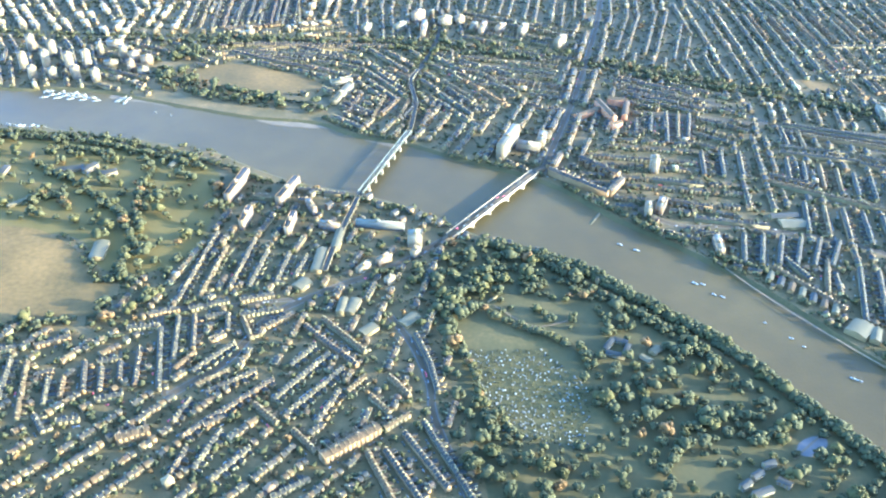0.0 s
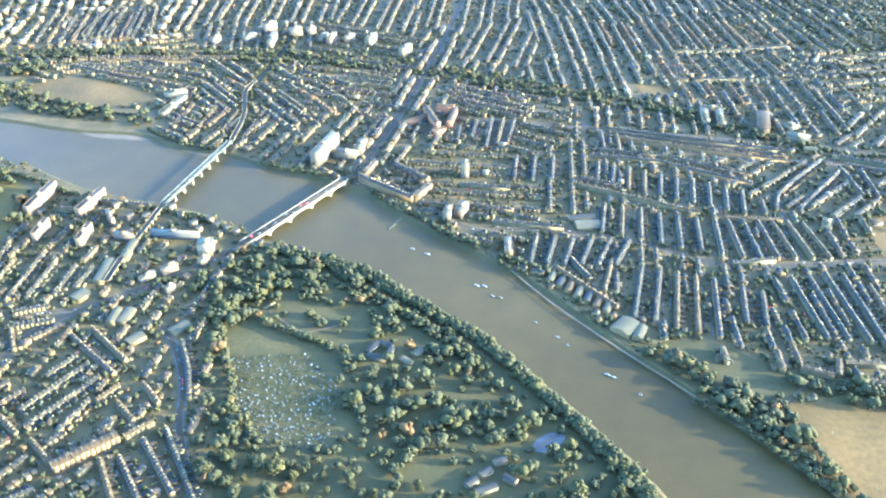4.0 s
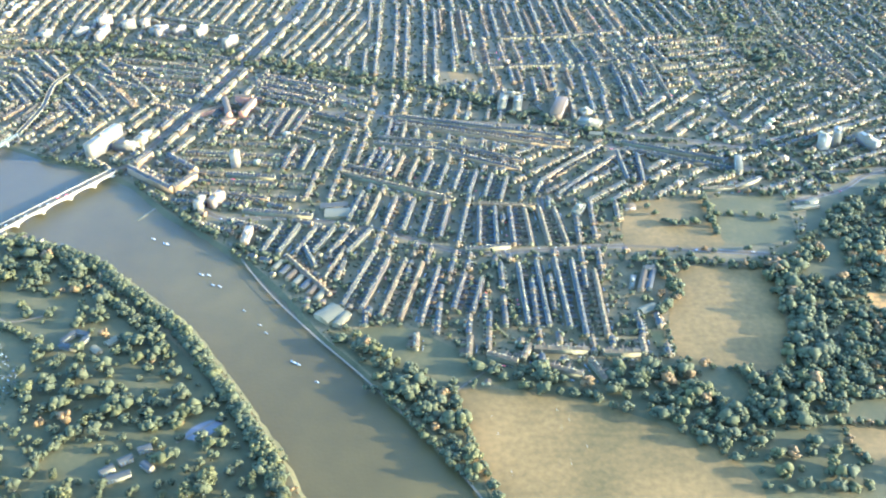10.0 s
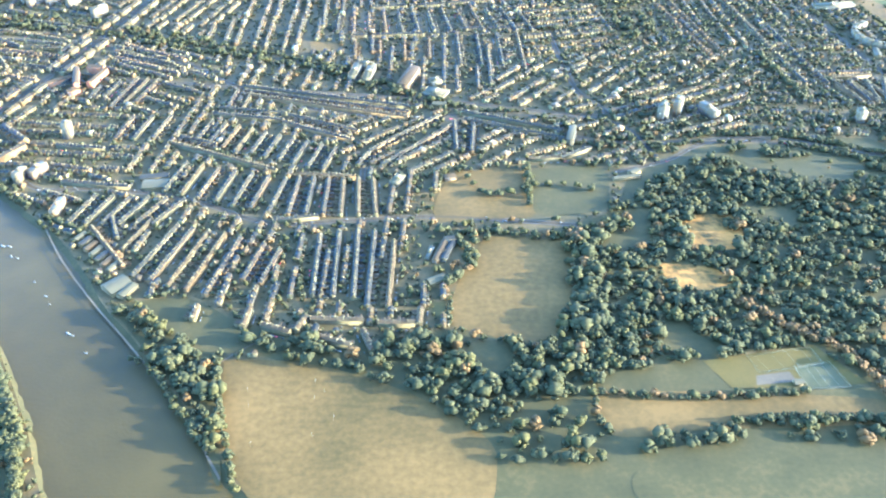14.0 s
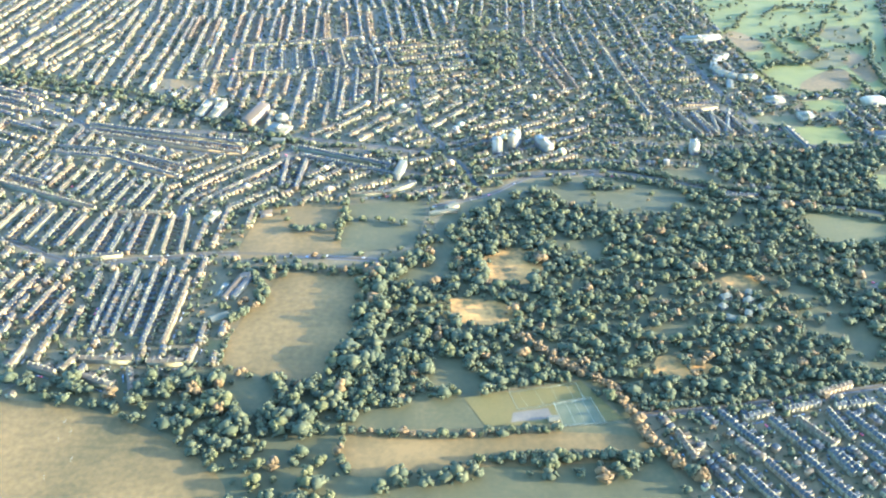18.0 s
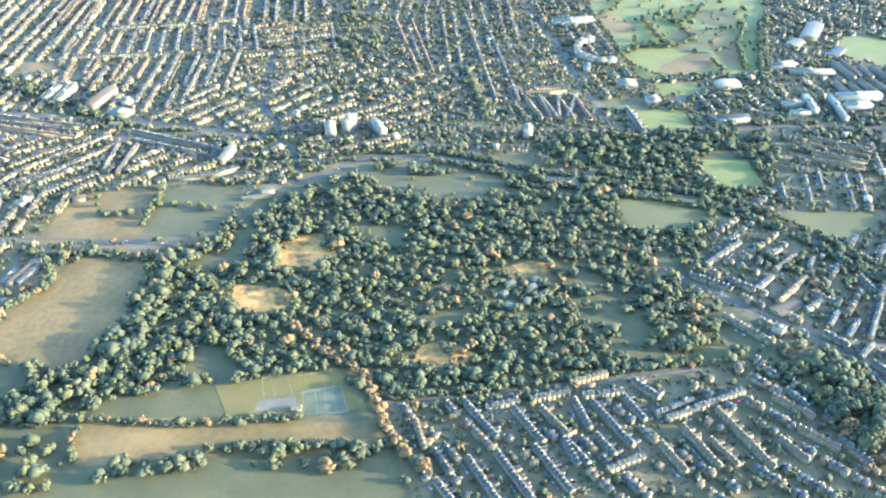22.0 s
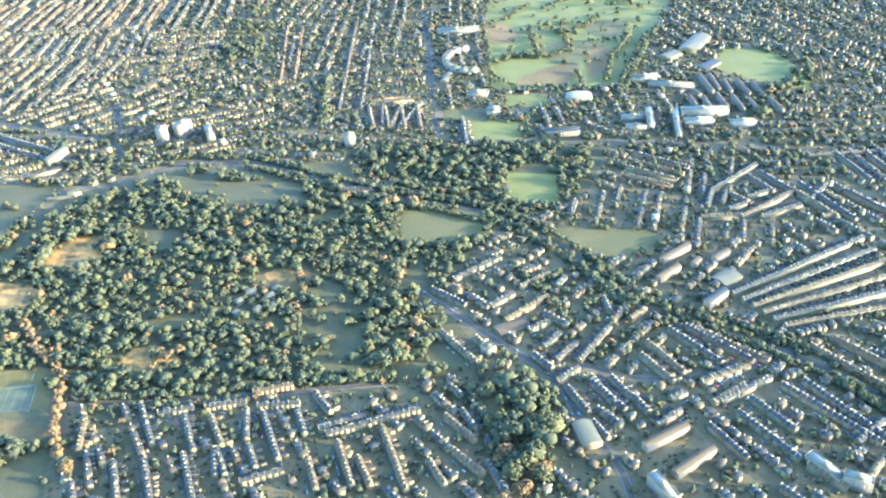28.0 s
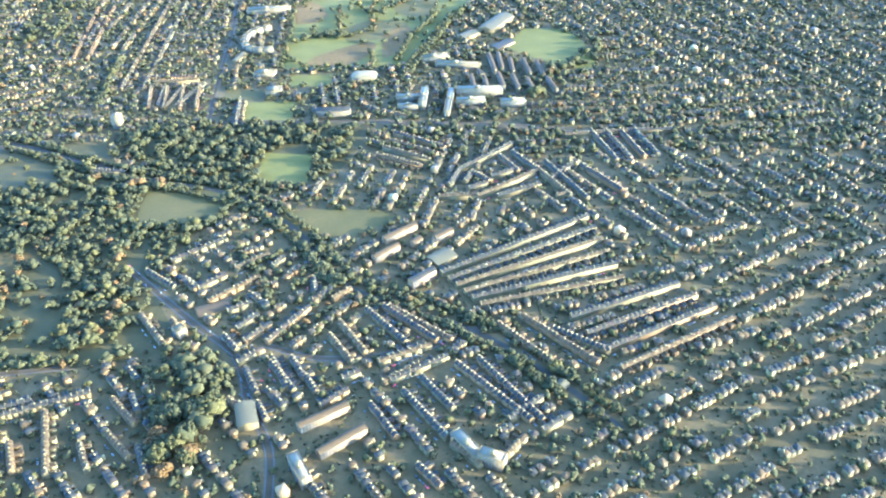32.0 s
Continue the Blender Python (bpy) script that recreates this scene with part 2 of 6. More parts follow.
class Soup:
    """Gathers many small solids for one mesh."""

    def __init__(self):
        self.v, self.q, self.t, self.n = [], [], [], 0

    def add(self, v, q=(), t=()):
        v = np.asarray(v, dtype=float)
        self.v.append(v)
        if len(q):
            self.q.append(np.asarray(q) + self.n)
        if len(t):
            self.t.append(np.asarray(t) + self.n)
        self.n += len(v)

    def mesh(self, name, mat, smooth=False):
        faces = [np.concatenate(k) for k in (self.q, self.t) if k]
        return mesh_of(name, np.concatenate(self.v), faces, [mat], smooth=smooth)


BOX_Q = np.array([[0, 3, 2, 1], [4, 5, 6, 7], [0, 1, 5, 4], [1, 2, 6, 5], [2, 3, 7, 6], [3, 0, 4, 7]])


def box(soup, o, ux, uy, x0, x1, y0, y1, z0, z1, top=1.0):
    """A box in the frame of origin o and unit axes ux, uy; top narrows its upper face."""
    cx, cy = (x0 + x1) / 2, (y0 + y1) / 2
    c = [(x0, y0, z0), (x1, y0, z0), (x1, y1, z0), (x0, y1, z0)]
    c += [(cx + (x - cx) * top, cy + (y - cy) * top, z1) for x, y, z in c]
    soup.add([(o[0] + ux[0] * x + uy[0] * y, o[1] + ux[1] * x + uy[1] * y, z) for x, y, z in c], BOX_Q)


def gable(walls, roofs, o, ux, uy, x0, x1, y0, y1, h, r, over=0.35, hip=0.0, base=-0.3):
    """Walls with two gables under a ridge along ux, and the two roof slopes as a thick shell."""
    ym = (y0 + y1) / 2

    def at(x, y, z):
        return (o[0] + ux[0] * x + uy[0] * y, o[1] + ux[1] * x + uy[1] * y, z)

    g = h + (r if not hip else 0)
    walls.add([at(x0, y0, base), at(x1, y0, base), at(x1, y1, base), at(x0, y1, base), at(x0, y0, h), at(x1, y0, h), at(x1, y1, h), at(x0, y1, h), at(x0, ym, g - 0.15), at(x1, ym, g - 0.15)],
              [[0, 1, 5, 4], [1, 2, 6, 5], [2, 3, 7, 6], [3, 0, 4, 7]], [[5, 6, 9], [7, 4, 8]] if not hip else ())
    e, s = over, over * r / max(0.1, (y1 - y0) / 2)
    xa, xb = x0 - (e if hip else 0.05), x1 + (e if hip else 0.05)
    v = [at(xa, y0 - e, h - s), at(xb, y0 - e, h - s), at(xb, y1 + e, h - s), at(xa, y1 + e, h - s), at(x0 + hip, ym, h + r), at(x1 - hip, ym, h + r)]
    roofs.add(v, [[0, 1, 5, 4], [2, 3, 4, 5]], [[1, 2, 5], [3, 0, 4]] if hip else ())


def party_wall(soup, o, ux, uy, x, y0, y1, h, r, up=0.65, t=0.5):
    """A gable-shaped parapet that stands proud of the roof between two houses."""
    ym, v = (y0 + y1) / 2, []
    for xx in (x - t / 2, x + t / 2):
        for y, z in ((y0, h - 0.4), (y1, h - 0.4), (y1, h + up), (ym, h + r + up), (y0, h + up)):
            v.append((o[0] + ux[0] * xx + uy[0] * y, o[1] + ux[1] * xx + uy[1] * y, z))
    soup.add(v, [[1, 2, 7, 6], [2, 3, 8, 7], [3, 4, 9, 8], [4, 0, 5, 9], [0, 4, 3, 3], [5, 8, 9, 9]][:4], [[0, 1, 2], [0, 2, 3], [0, 3, 4], [5, 7, 6], [5, 8, 7], [5, 9, 8]])


def part(name, me, parent, label=""):
    ob = new(name, me)
    ob.parent = parent
    if label:
        tagged(ob, label)
    return ob


def thing(name, label, category, group="", at=(0, 0)):
    e = new(name)
    e.empty_display_size = 2
    return tagged(e, label, category, group)


# ---- plan: what ground is taken ----
GX, GY, CELL = -2400, 300, 4.0
taken = np.zeros((int(7000 / CELL), int(3300 / CELL)), dtype=np.uint8)  # 1 built, 2 open ground or road, 3 water


def cells(x, y):
    return np.clip(((np.asarray(x) - GX) / CELL).astype(int), 0, taken.shape[0] - 1), np.clip(((np.asarray(y) - GY) / CELL).astype(int), 0, taken.shape[1] - 1)


def inside(poly, x, y):
    """Which of the points lie in the polygon."""
    poly = np.asarray(poly, dtype=float)
    res = np.zeros(np.shape(x), dtype=bool)
    for (ax, ay), (bx, by) in zip(poly, np.roll(poly, -1, 0)):
        if ay != by:
            res ^= ((ay > y) != (by > y)) & (x < (bx - ax) * (y - ay) / (by - ay) + ax)
    return res


def claim_poly(poly, value):
    poly = np.asarray(poly, dtype=float)
    (x0, y0), (x1, y1) = poly.min(0), poly.max(0)
    xs, ys = np.meshgrid(np.arange(x0, x1, CELL), np.arange(y0, y1, CELL), indexing="ij")
    m = inside(poly, xs, ys)
    i, j = cells(xs[m], ys[m])
    taken[i, j] = value


def claim_line(pts, half, value):
    for (ax, ay), (bx, by) in zip(pts[:-1], pts[1:]):
        L = math.hypot(bx - ax, by - ay)
        if L < 0.1:
            continue
        s, w = np.meshgrid(np.arange(0, L, 2.0), np.arange(-half, half + 0.1, 2.0))
        ux, uy = (bx - ax) / L, (by - ay) / L
        i, j = cells(ax + ux * s - uy * w, ay + uy * s + ux * w)
        taken[i, j] = value


def curve_through(pts, step=12.0):
    """A smooth line through a few points (Catmull-Rom)."""
    p = np.asarray(pts, dtype=float)
    p = np.vstack([2 * p[0] - p[1], p, 2 * p[-1] - p[-2]])
    out = []
    for a, b, c, d in zip(p[:-3], p[1:-2], p[2:-1], p[3:]):
        n = max(2, int(np.linalg.norm(c - b) / step))
        for t in np.arange(n) / n:
            out.append(0.5 * (2 * b + (c - a) * t + (2 * a - 5 * b + 4 * c - d) * t * t + (3 * b - a - 3 * c + d) * t ** 3))
    out.append(p[-2])
    return np.array(out)


def wobble(pts, amount, seed):
    r = np.random.default_rng(seed)
    return np.asarray(pts) + r.normal(0, amount, np.shape(pts))


def sheet(name, outline, z, mat, label, category, kind="structure", claim=2):
    """A flat patch of ground in a smooth outline."""
    line = curve_through([*outline, outline[0]], 10.0)[:-1] if len(outline) > 4 else np.asarray(outline, dtype=float)
    tris = fill_outline(line)
    me = mesh_of(name, np.column_stack([line, np.full(len(line), z)]), [tris], [mat])
    if claim:
        claim_poly(line, claim)
    return tagged(new(name, me), label, category, kind=kind)


def fill_outline(line):
    tris = np.array(geometry.tessellate_polygon([[Vector((x, y, 0)) for x, y in line]]))
    a, b, c = (line[tris[:, k]] for k in range(3))
    flip = (b[:, 0] - a[:, 0]) * (c[:, 1] - a[:, 1]) - (b[:, 1] - a[:, 1]) * (c[:, 0] - a[:, 0]) < 0
    tris[flip] = tris[flip][:, ::-1]
    return tris


def strip(name, pts, width, z, mat, label, category, claim=2, smooth=True, kind="structure"):
    line = curve_through(pts, 15.0) if smooth else np.asarray(pts, dtype=float)
    d = np.gradient(line, axis=0)
    d /= np.linalg.norm(d, axis=1)[:, None]
    nrm = np.column_stack([-d[:, 1], d[:, 0]]) * width / 2
    n = len(line)
    v = np.vstack([np.column_stack([line - nrm, np.full(n, z)]), np.column_stack([line + nrm, np.full(n, z)])])
    i = np.arange(n - 1)
    me = mesh_of(name, v, [np.column_stack([i, i + 1, i + 1 + n, i + n])], [mat])
    if claim:
        claim_line(line, width / 2 + 1, claim)
    return tagged(new(name, me), label, category, kind=kind)


# ---- ground and river ----
near_bank = curve_through([(-2600, 1850), (-1500, 1600), (-810, 1592), (-699, 1578), (-585, 1553), (-506, 1529), (-395, 1494), (-325, 1444), (-228, 1384), (-98, 1335), (25, 1264), (69, 1220), (130, 1195), (181, 1169), (237, 1131), (288, 1081), (343, 1026), (399, 968), (473, 857), (529, 765), (576, 674), (640, 500), (640, 200), (600, -400), (500, -1500)], 15)
far_bank = curve_through([(-2600, 2100), (-1500, 1830), (-876, 1767), (-785, 1770), (-664, 1755), (-550, 1712), (-452, 1676), (-334, 1637), (-211, 1615), (-120, 1557), (-35, 1530), (48, 1480), (118, 1446), (185, 1404), (236, 1364), (284, 1306), (331, 1252), (362, 1224), (402, 1184), (477, 1105), (540, 1017), (588, 938), (638, 875), (686, 808), (737, 737), (776, 687), (811, 620), (905, 500), (890, 200), (860, -400), (760, -1500)], 15)
near_land = np.vstack([near_bank, [(-2600, -1500)]])
far_land = np.vstack([far_bank, [(16000, -1500), (16000, 14000), (-2600, 14000)]])


def bank_slope(bank, side, drop, run):
    d = np.gradient(bank, axis=0)
    d /= np.linalg.norm(d, axis=1)[:, None]
    out = bank + np.column_stack([-d[:, 1], d[:, 0]]) * side * (run + wobble(np.zeros(len(bank)), 2.0, 3))[:, None]
    n = len(bank)
    v = np.vstack([np.column_stack([bank, np.zeros(n)]), np.column_stack([out, np.full(n, -drop)])])
    i = np.arange(n - 1)
    q = np.column_stack([i, i + 1, i + 1 + n, i + n])
    return v, q if side < 0 else q[:, ::-1]


ground_v, ground_t, ground_q, ground_n, n_land = [], [], [], 0, 0
for land in (near_land, far_land):
    ground_v.append(np.column_stack([land, np.zeros(len(land))]))
    ground_t.append(fill_outline(land) + ground_n)
    ground_n += len(land)
for bank, side, run in ((near_bank, 1, 10.0), (far_bank, -1, 15.0)):
    v, q = bank_slope(bank, side, 5.0, run)
    ground_v.append(v)
    ground_q.append(q + ground_n)
    ground_n += len(v)
n_tri, n_quad = sum(map(len, ground_t)), sum(map(len, ground_q))
bed = np.array([(-2600, -1500, -5), (16000, -1500, -5), (16000, 14000, -5), (-2600, 14000, -5)])
ground_v.append(bed)
ground_q.append(np.array([[0, 1, 2, 3]]) + ground_n)
ground_me = mesh_of("ground", np.vstack(ground_v), [np.vstack(ground_t), np.vstack(ground_q)], [M["earth"], M["heath"], M["mud"]], [0] * n_tri + [1] * n_quad + [2])
tagged(new("ground", ground_me), "town ground of gardens and yards down to a muddy foreshore", "ground", kind="structure")
river_me = mesh_of("river", np.vstack([(-2600, -1500, -3.0), (2600, -1500, -3.0), (2600, 3000, -3.0), (-2600, 3000, -3.0)]), [np.array([[0, 1, 2, 3]])], [M["water"]])
tagged(new("river", river_me), "broad brown tidal river with a faint ripple", "water", kind="structure")
claim_poly(np.vstack([near_bank, far_bank[::-1]]), 3)

# ---- open ground ----
FIELDS = (
    ("dry_field", "dry", "sun-bleached playing field beside the river", [(770, 817), (842, 812), (923, 788), (1005, 744), (1076, 685), (1098, 634), (1060, 540), (900, 520), (783, 679), (777, 750)]),
    ("common_field", "dry", "dry grass common with tree shadows across it", [(1116, 1067), (1178, 1061), (1242, 1052), (1229, 951), (1207, 865), (1179, 833), (1135, 831), (1101, 848), (1056, 874), (1072, 960), (1093, 1012)]),
    ("green_square", "grass", "small mown bowling green", [(1035, 917), (1053, 916), (1051, 885), (1032, 886)]),
    ("upper_field", "dry", "mown common with long tree shadows", [(1087, 1256), (1190, 1253), (1193, 1180), (1196, 1118), (1120, 1114), (1048, 1113), (1052, 1189)]),
    # the wood's shade over this half is put into a darker ground colour
    ("rough_field", "heath", "green common behind a tree belt, the wood's shade put into its darker colour", [(1204, 1253), (1321, 1254), (1322, 1172), (1302, 1125), (1206, 1119), (1202, 1180)]),
    ("clearing", "straw", "straw-coloured clearing in the wood", [(1419, 1104), (1495, 1098), (1498, 1050), (1480, 1014), (1416, 1018), (1407, 1064)]),
    ("clearing", "straw", "straw-coloured clearing in the wood", [(1358, 985), (1421, 974), (1463, 939), (1444, 919), (1368, 932)]),
    ("clearing", "straw", "small sandy clearing in the wood", [(1604, 809), (1616, 839), (1648, 839), (1683, 815), (1645, 796)]),
    ("clearing", "dry", "dry grass clearing in the wood", [(1722, 992), (1766, 1014), (1805, 1007), (1869, 939), (1798, 957)]),
    ("clearing", "heath", "rough grass clearing beside the railway", [(1557, 1260), (1648, 1261), (1748, 1234), (1737, 1183), (1605, 1203)]),
    ("clearing", "heath", "rough grass clearing beside the railway", [(1724, 1326), (1799, 1319), (1845, 1252), (1750, 1279)]),
    ("clearing", "heath", "open heath glade in the wood", [(1794, 991), (1845, 982), (1878, 928), (1875, 875), (1840, 868), (1813, 905)]),
    ("clearing", "heath", "open heath glade beside the wood edge", [(1838, 846), (1910, 852), (1992, 839), (1999, 808), (1925, 791), (1852, 803)]),
    ("clearing", "straw", "small straw-coloured clearing in the wood", [(1744, 1002), (1772, 1010), (1797, 999), (1790, 980), (1758, 981)]),
    ("hard_court", "pave", "pale hard court among park trees", [(437, 752), (445, 768), (465, 779), (481, 776), (475, 760), (453, 746)]),
    ("sports_ground", "lawn", "fenced green sports ground", [(1366, 782), (1512, 803), (1552, 731), (1389, 731)]),
    ("bowling_lawn", "lawn", "mown lawn inside a sports ground", [(1373, 778), (1420, 783), (1428, 740), (1392, 741)]),
    ("paved_yard", "mud", "worn hard yard beside tennis courts", [(1423, 752), (1465, 757), (1470, 739), (1419, 736)]),
    ("long_field", "dry", "long mown field between hedges", [(1222, 734), (1346, 730), (1438, 721), (1567, 701), (1576, 670), (1438, 666), (1351, 669), (1232, 666)]),
    ("long_field", "heath", "long mown field between hedges", [(1329, 648), (1457, 641), (1579, 630), (1600, 591), (1560, 560), (1300, 540), (1240, 600)]),
    ("green_courts", "lawn", "green tennis courts inside a sports ground", [(1423, 785), (1504, 796), (1510, 767), (1430, 756)]),
    ("dark_courts", "court", "dark fenced tennis courts", [(1474, 763), (1518, 769), (1528, 727), (1480, 725)]),
    ("north_field", "pitch", "mown green field ringed by trees", [(2073, 1278), (2155, 1266), (2157, 1179), (2080, 1178)]),
    ("railside_field", "grass", "mown field ringed by trees", [(1919, 1169), (2030, 1158), (2056, 1110), (2025, 1081), (1933, 1083)]),
    ("estate_green", "grass", "open green beside the railway", [(2134, 1097), (2203, 1106), (2292, 1089), (2268, 1047), (2221, 1034), (2153, 1068)]),
    ("football_pitch", "pitch", "bright green football pitch", [(1991, 1465), (2095, 1460), (2099, 1385), (2002, 1394)]),
    ("practice_pitch", "grass", "mown practice ground", [(1958, 1514), (2025, 1512), (2031, 1472), (1966, 1467)]),
    ("green_courts", "pitch", "bright green tennis courts", [(2068, 1571), (2144, 1571), (2148, 1522), (2071, 1522)]),
    ("golf_course", "pitch", "golf course with scattered trees", [(2014, 2383), (2462, 2324), (2368, 1864), (2300, 1633), (2181, 1602), (2048, 1611), (2025, 1830)]),
    ("golf_fairway", "dry", "dry golf fairway", [(2085, 1624), (2100, 1655), (2123, 1676), (2163, 1706), (2201, 1723), (2214, 1700), (2204, 1660), (2175, 1617), (2128, 1608)]),
    ("golf_fairway", "dry", "dry golf fairway", [(2028, 1833), (2017, 1919), (2036, 1950), (2054, 1957), (2080, 1920), (2094, 1874), (2077, 1835)]),
    ("golf_fairway", "grass", "mown golf fairway", [(2133, 1787), (2165, 1824), (2200, 1837), (2268, 1816), (2255, 1770), (2230, 1743), (2190, 1726), (2157, 1726)]),
    ("golf_fairway", "dry", "dry golf fairway", [(2223, 1754), (2245, 1786), (2267, 1796), (2280, 1770), (2265, 1674), (2246, 1650), (2230, 1652)]),
    ("golf_fairway", "grass", "mown golf fairway", [(2230, 1940), (2280, 1960), (2326, 1946), (2306, 1855), (2246, 1872)]),
    ("school_field", "pitch", "bright school playing field", [(2503, 1770), (2593, 1742), (2627, 1598), (2599, 1563), (2476, 1666)]),
    ("park_field", "dry", "dry cricket field in a riverside park", [(-733, 1245), (-623, 1236), (-543, 1181), (-466, 1093), (-462, 1024), (-545, 1011), (-639, 1014)]),
    ("park_lawn", "lawn", "mown park lawns", [(-854, 1543), (-663, 1533), (-463, 1479), (-359, 1407), (-347, 1244), (-377, 1135), (-474, 1121), (-553, 1212), (-740, 1261)]),
    ("park_field_far", "dry", "dry playing field in a riverside park", [(-518, 1835), (-434, 1886), (-346, 1872), (-216, 1785), (-241, 1743), (-362, 1740), (-465, 1798)]),
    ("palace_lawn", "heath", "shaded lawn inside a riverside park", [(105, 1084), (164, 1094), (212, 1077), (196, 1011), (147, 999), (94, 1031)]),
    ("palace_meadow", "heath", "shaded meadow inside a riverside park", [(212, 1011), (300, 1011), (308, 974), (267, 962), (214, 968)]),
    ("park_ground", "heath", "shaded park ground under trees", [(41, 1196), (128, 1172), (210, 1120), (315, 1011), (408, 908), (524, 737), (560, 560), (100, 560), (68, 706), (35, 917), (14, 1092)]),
    ("garden_lawn", "heath", "shaded lawn beside a path", [(423, 762), (478, 774), (515, 722), (467, 681), (416, 700)]),
    ("square_green", "dry", "dry square beside terraces", [(799, 1812), (859, 1807), (872, 1757), (807, 1761)]),
)
for name, outline in (("common_ground", [(1173, 1060), (1316, 1124), (1380, 1235), (1559, 1314), (1840, 1243), (2056, 1133), (1984, 977), (2051, 816), (1954, 776), (1788, 765), (1570, 744), (1556, 724), (1507, 805), (1369, 784), (1199, 785), (1239, 936)]),
                      ("north_wood_ground", [(1829, 1357), (1943, 1382), (2211, 1380), (2211, 1245), (2165, 1178), (2047, 1149), (1901, 1239)]),
                      ("meadow_ground", [(816, 810), (1043, 857), (1151, 850), (1369, 784), (1555, 719), (1606, 589), (1700, 480), (880, 480), (900, 560)]),
                      ("riverside_ground", [(596, 938), (702, 944), (815, 872), (1013, 845), (1176, 814), (1235, 713), (1103, 722), (1083, 658), (918, 767), (768, 826), (796, 617), (737, 739)])):
    sheet(name, outline, {"common_ground": 0.02, "north_wood_ground": 0.03, "meadow_ground": 0.036, "riverside_ground": 0.044}[name], M["heath"], "rough woodland floor of grass and scrub", "ground", claim=4)
LOW_FIRST = ("golf_course", "palace_lawn", "palace_meadow", "park_ground", "park_lawn", "garden_lawn")
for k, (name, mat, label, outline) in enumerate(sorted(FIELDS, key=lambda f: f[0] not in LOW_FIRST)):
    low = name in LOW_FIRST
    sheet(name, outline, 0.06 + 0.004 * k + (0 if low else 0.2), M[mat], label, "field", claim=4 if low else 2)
mud_edge = curve_through([(-640, 1722), (-572, 1702), (-475, 1677), (-364, 1650), (-290, 1604), (-172, 1585), (-120, 1551), (-60, 1512)], 12.0)
mud_top = curve_through([(-640, 1765), (-572, 1735), (-452, 1690), (-334, 1652), (-211, 1630), (-120, 1572), (-60, 1545)], 12.0)
sheet("mud_flat", np.vstack([wobble(mud_edge, 1.8, 4), mud_top[::-1]]), -2.9, M["mud"], "pale drying mud flat at the river's edge", "mud", claim=0)
for k in range(4):  # lines between the tennis courts
    f = (k + 0.5) / 4
    strip("court_line", [(1427 + 81 * f - 4, 784 + 11 * f), (1433 + 77 * f, 757 + 10 * f)], 0.25, 0.6, M["steel"], "pale line between tennis courts", "line", claim=0, smooth=False)
for k in range(3):
    f = k / 3
    strip("court_line", [(1488 + 30 * f, 765 + 4 * f), (1494 + 34 * f, 727)], 0.25, 0.62, M["steel"], "pale line between tennis courts", "line", claim=0, smooth=False)
# ---- roads, railways, paths ----
ROADS = (
    (12, [(61, 1236), (-45, 1135), (-134, 1078), (-216, 1013), (-262, 918), (-321, 855)]),
    (10, [(-50, 1012), (-18, 951), (5, 874), (11, 813), (48, 690)]),
    (11, [(206, 1412), (242, 1529), (297, 1701), (345, 1874), (426, 2190), (498, 2552)]),
    (9, [(340, 1312), (405, 1246), (507, 1239), (649, 1202), (789, 1124), (910, 1122), (1049, 1124), (1260, 1088)]),
    (8, [(380, 1811), (548, 1728), (665, 1615), (835, 1496), (1022, 1450), (1094, 1456)]),
    (8, [(931, 1131), (930, 1239), (938, 1303), (998, 1377), (1083, 1442), (1222, 1405), (1322, 1346)]),
    (8, [(1344, 1238), (1435, 1267), (1531, 1326), (1682, 1304), (1840, 1243)]),
    (9, [(1950, 973), (2064, 859), (2134, 793), (2166, 716), (2201, 648), (2214, 574)]),
    (8, [(2167, 811), (2239, 786), (2345, 800), (2417, 837)]),
    (7, [(-328, 855), (-341, 941), (-367, 1020), (-267, 1039), (-189, 1051)]),
    (9, [(426, 1660), (785, 1577), (1065, 1517), (1353, 1435), (1326, 1553), (1311, 1832)]),
    (7, [(1567, 739), (1662, 742), (1795, 757), (1946, 776)]),
    (8, [(1870, 2054), (1909, 1779), (1937, 1534), (1957, 1387)]),
    (9, [(1957, 1393), (2240, 1377), (2471, 1352), (2601, 1318)]),
)
for k, (w, pts) in enumerate(ROADS):
    strip("road", pts, w + 0.5, 0.09 + 0.012 * k, M["pave"], "pale paved footways beside a road", "pavement", claim=0).name = "pavement"
    strip("road", pts, w - 2.5, 0.3 + 0.012 * k, M["road"], "grey asphalt town road", "road")
RAILS = (
    (7, [(-30, 1562), (-20, 1679), (-31, 1786), (-17, 1846), (24, 2023), (39, 2170)]),
    (6.5, [(-1116, 2060), (-616, 2037), (-327, 2013), (-68, 1995), (310, 1923), (471, 1835), (828, 1682), (1086, 1479), (1357, 1417), (1416, 1306), (1414, 1301)]),
    (6.5, [(1272, 1352), (1410, 1330), (1639, 1328), (1848, 1226), (2047, 1152), (2160, 1056), (2248, 925), (2416, 827), (2514, 731), (2561, 673)]),
)
for k, (w, pts) in enumerate(RAILS):
    strip("railway", pts, w, 0.55 + 0.02 * k, M["ballast"], "railway trackbed of brown ballast", "railway")
PATHS = (
    [(740, 767), (769, 815), (816, 856)], [(431, 743), (467, 773), (474, 778)], 
    [(97, 1036), (120, 1011), (145, 989), (175, 991), (206, 1005)],
    [(427, 1174), (497, 1051), (573, 943), (651, 843), (739, 720), (795, 625)],
)
for pts in PATHS:
    strip("footpath", pts, 2.6, 0.8, M["mud"], "pale gravel footpath", "path", claim=0)

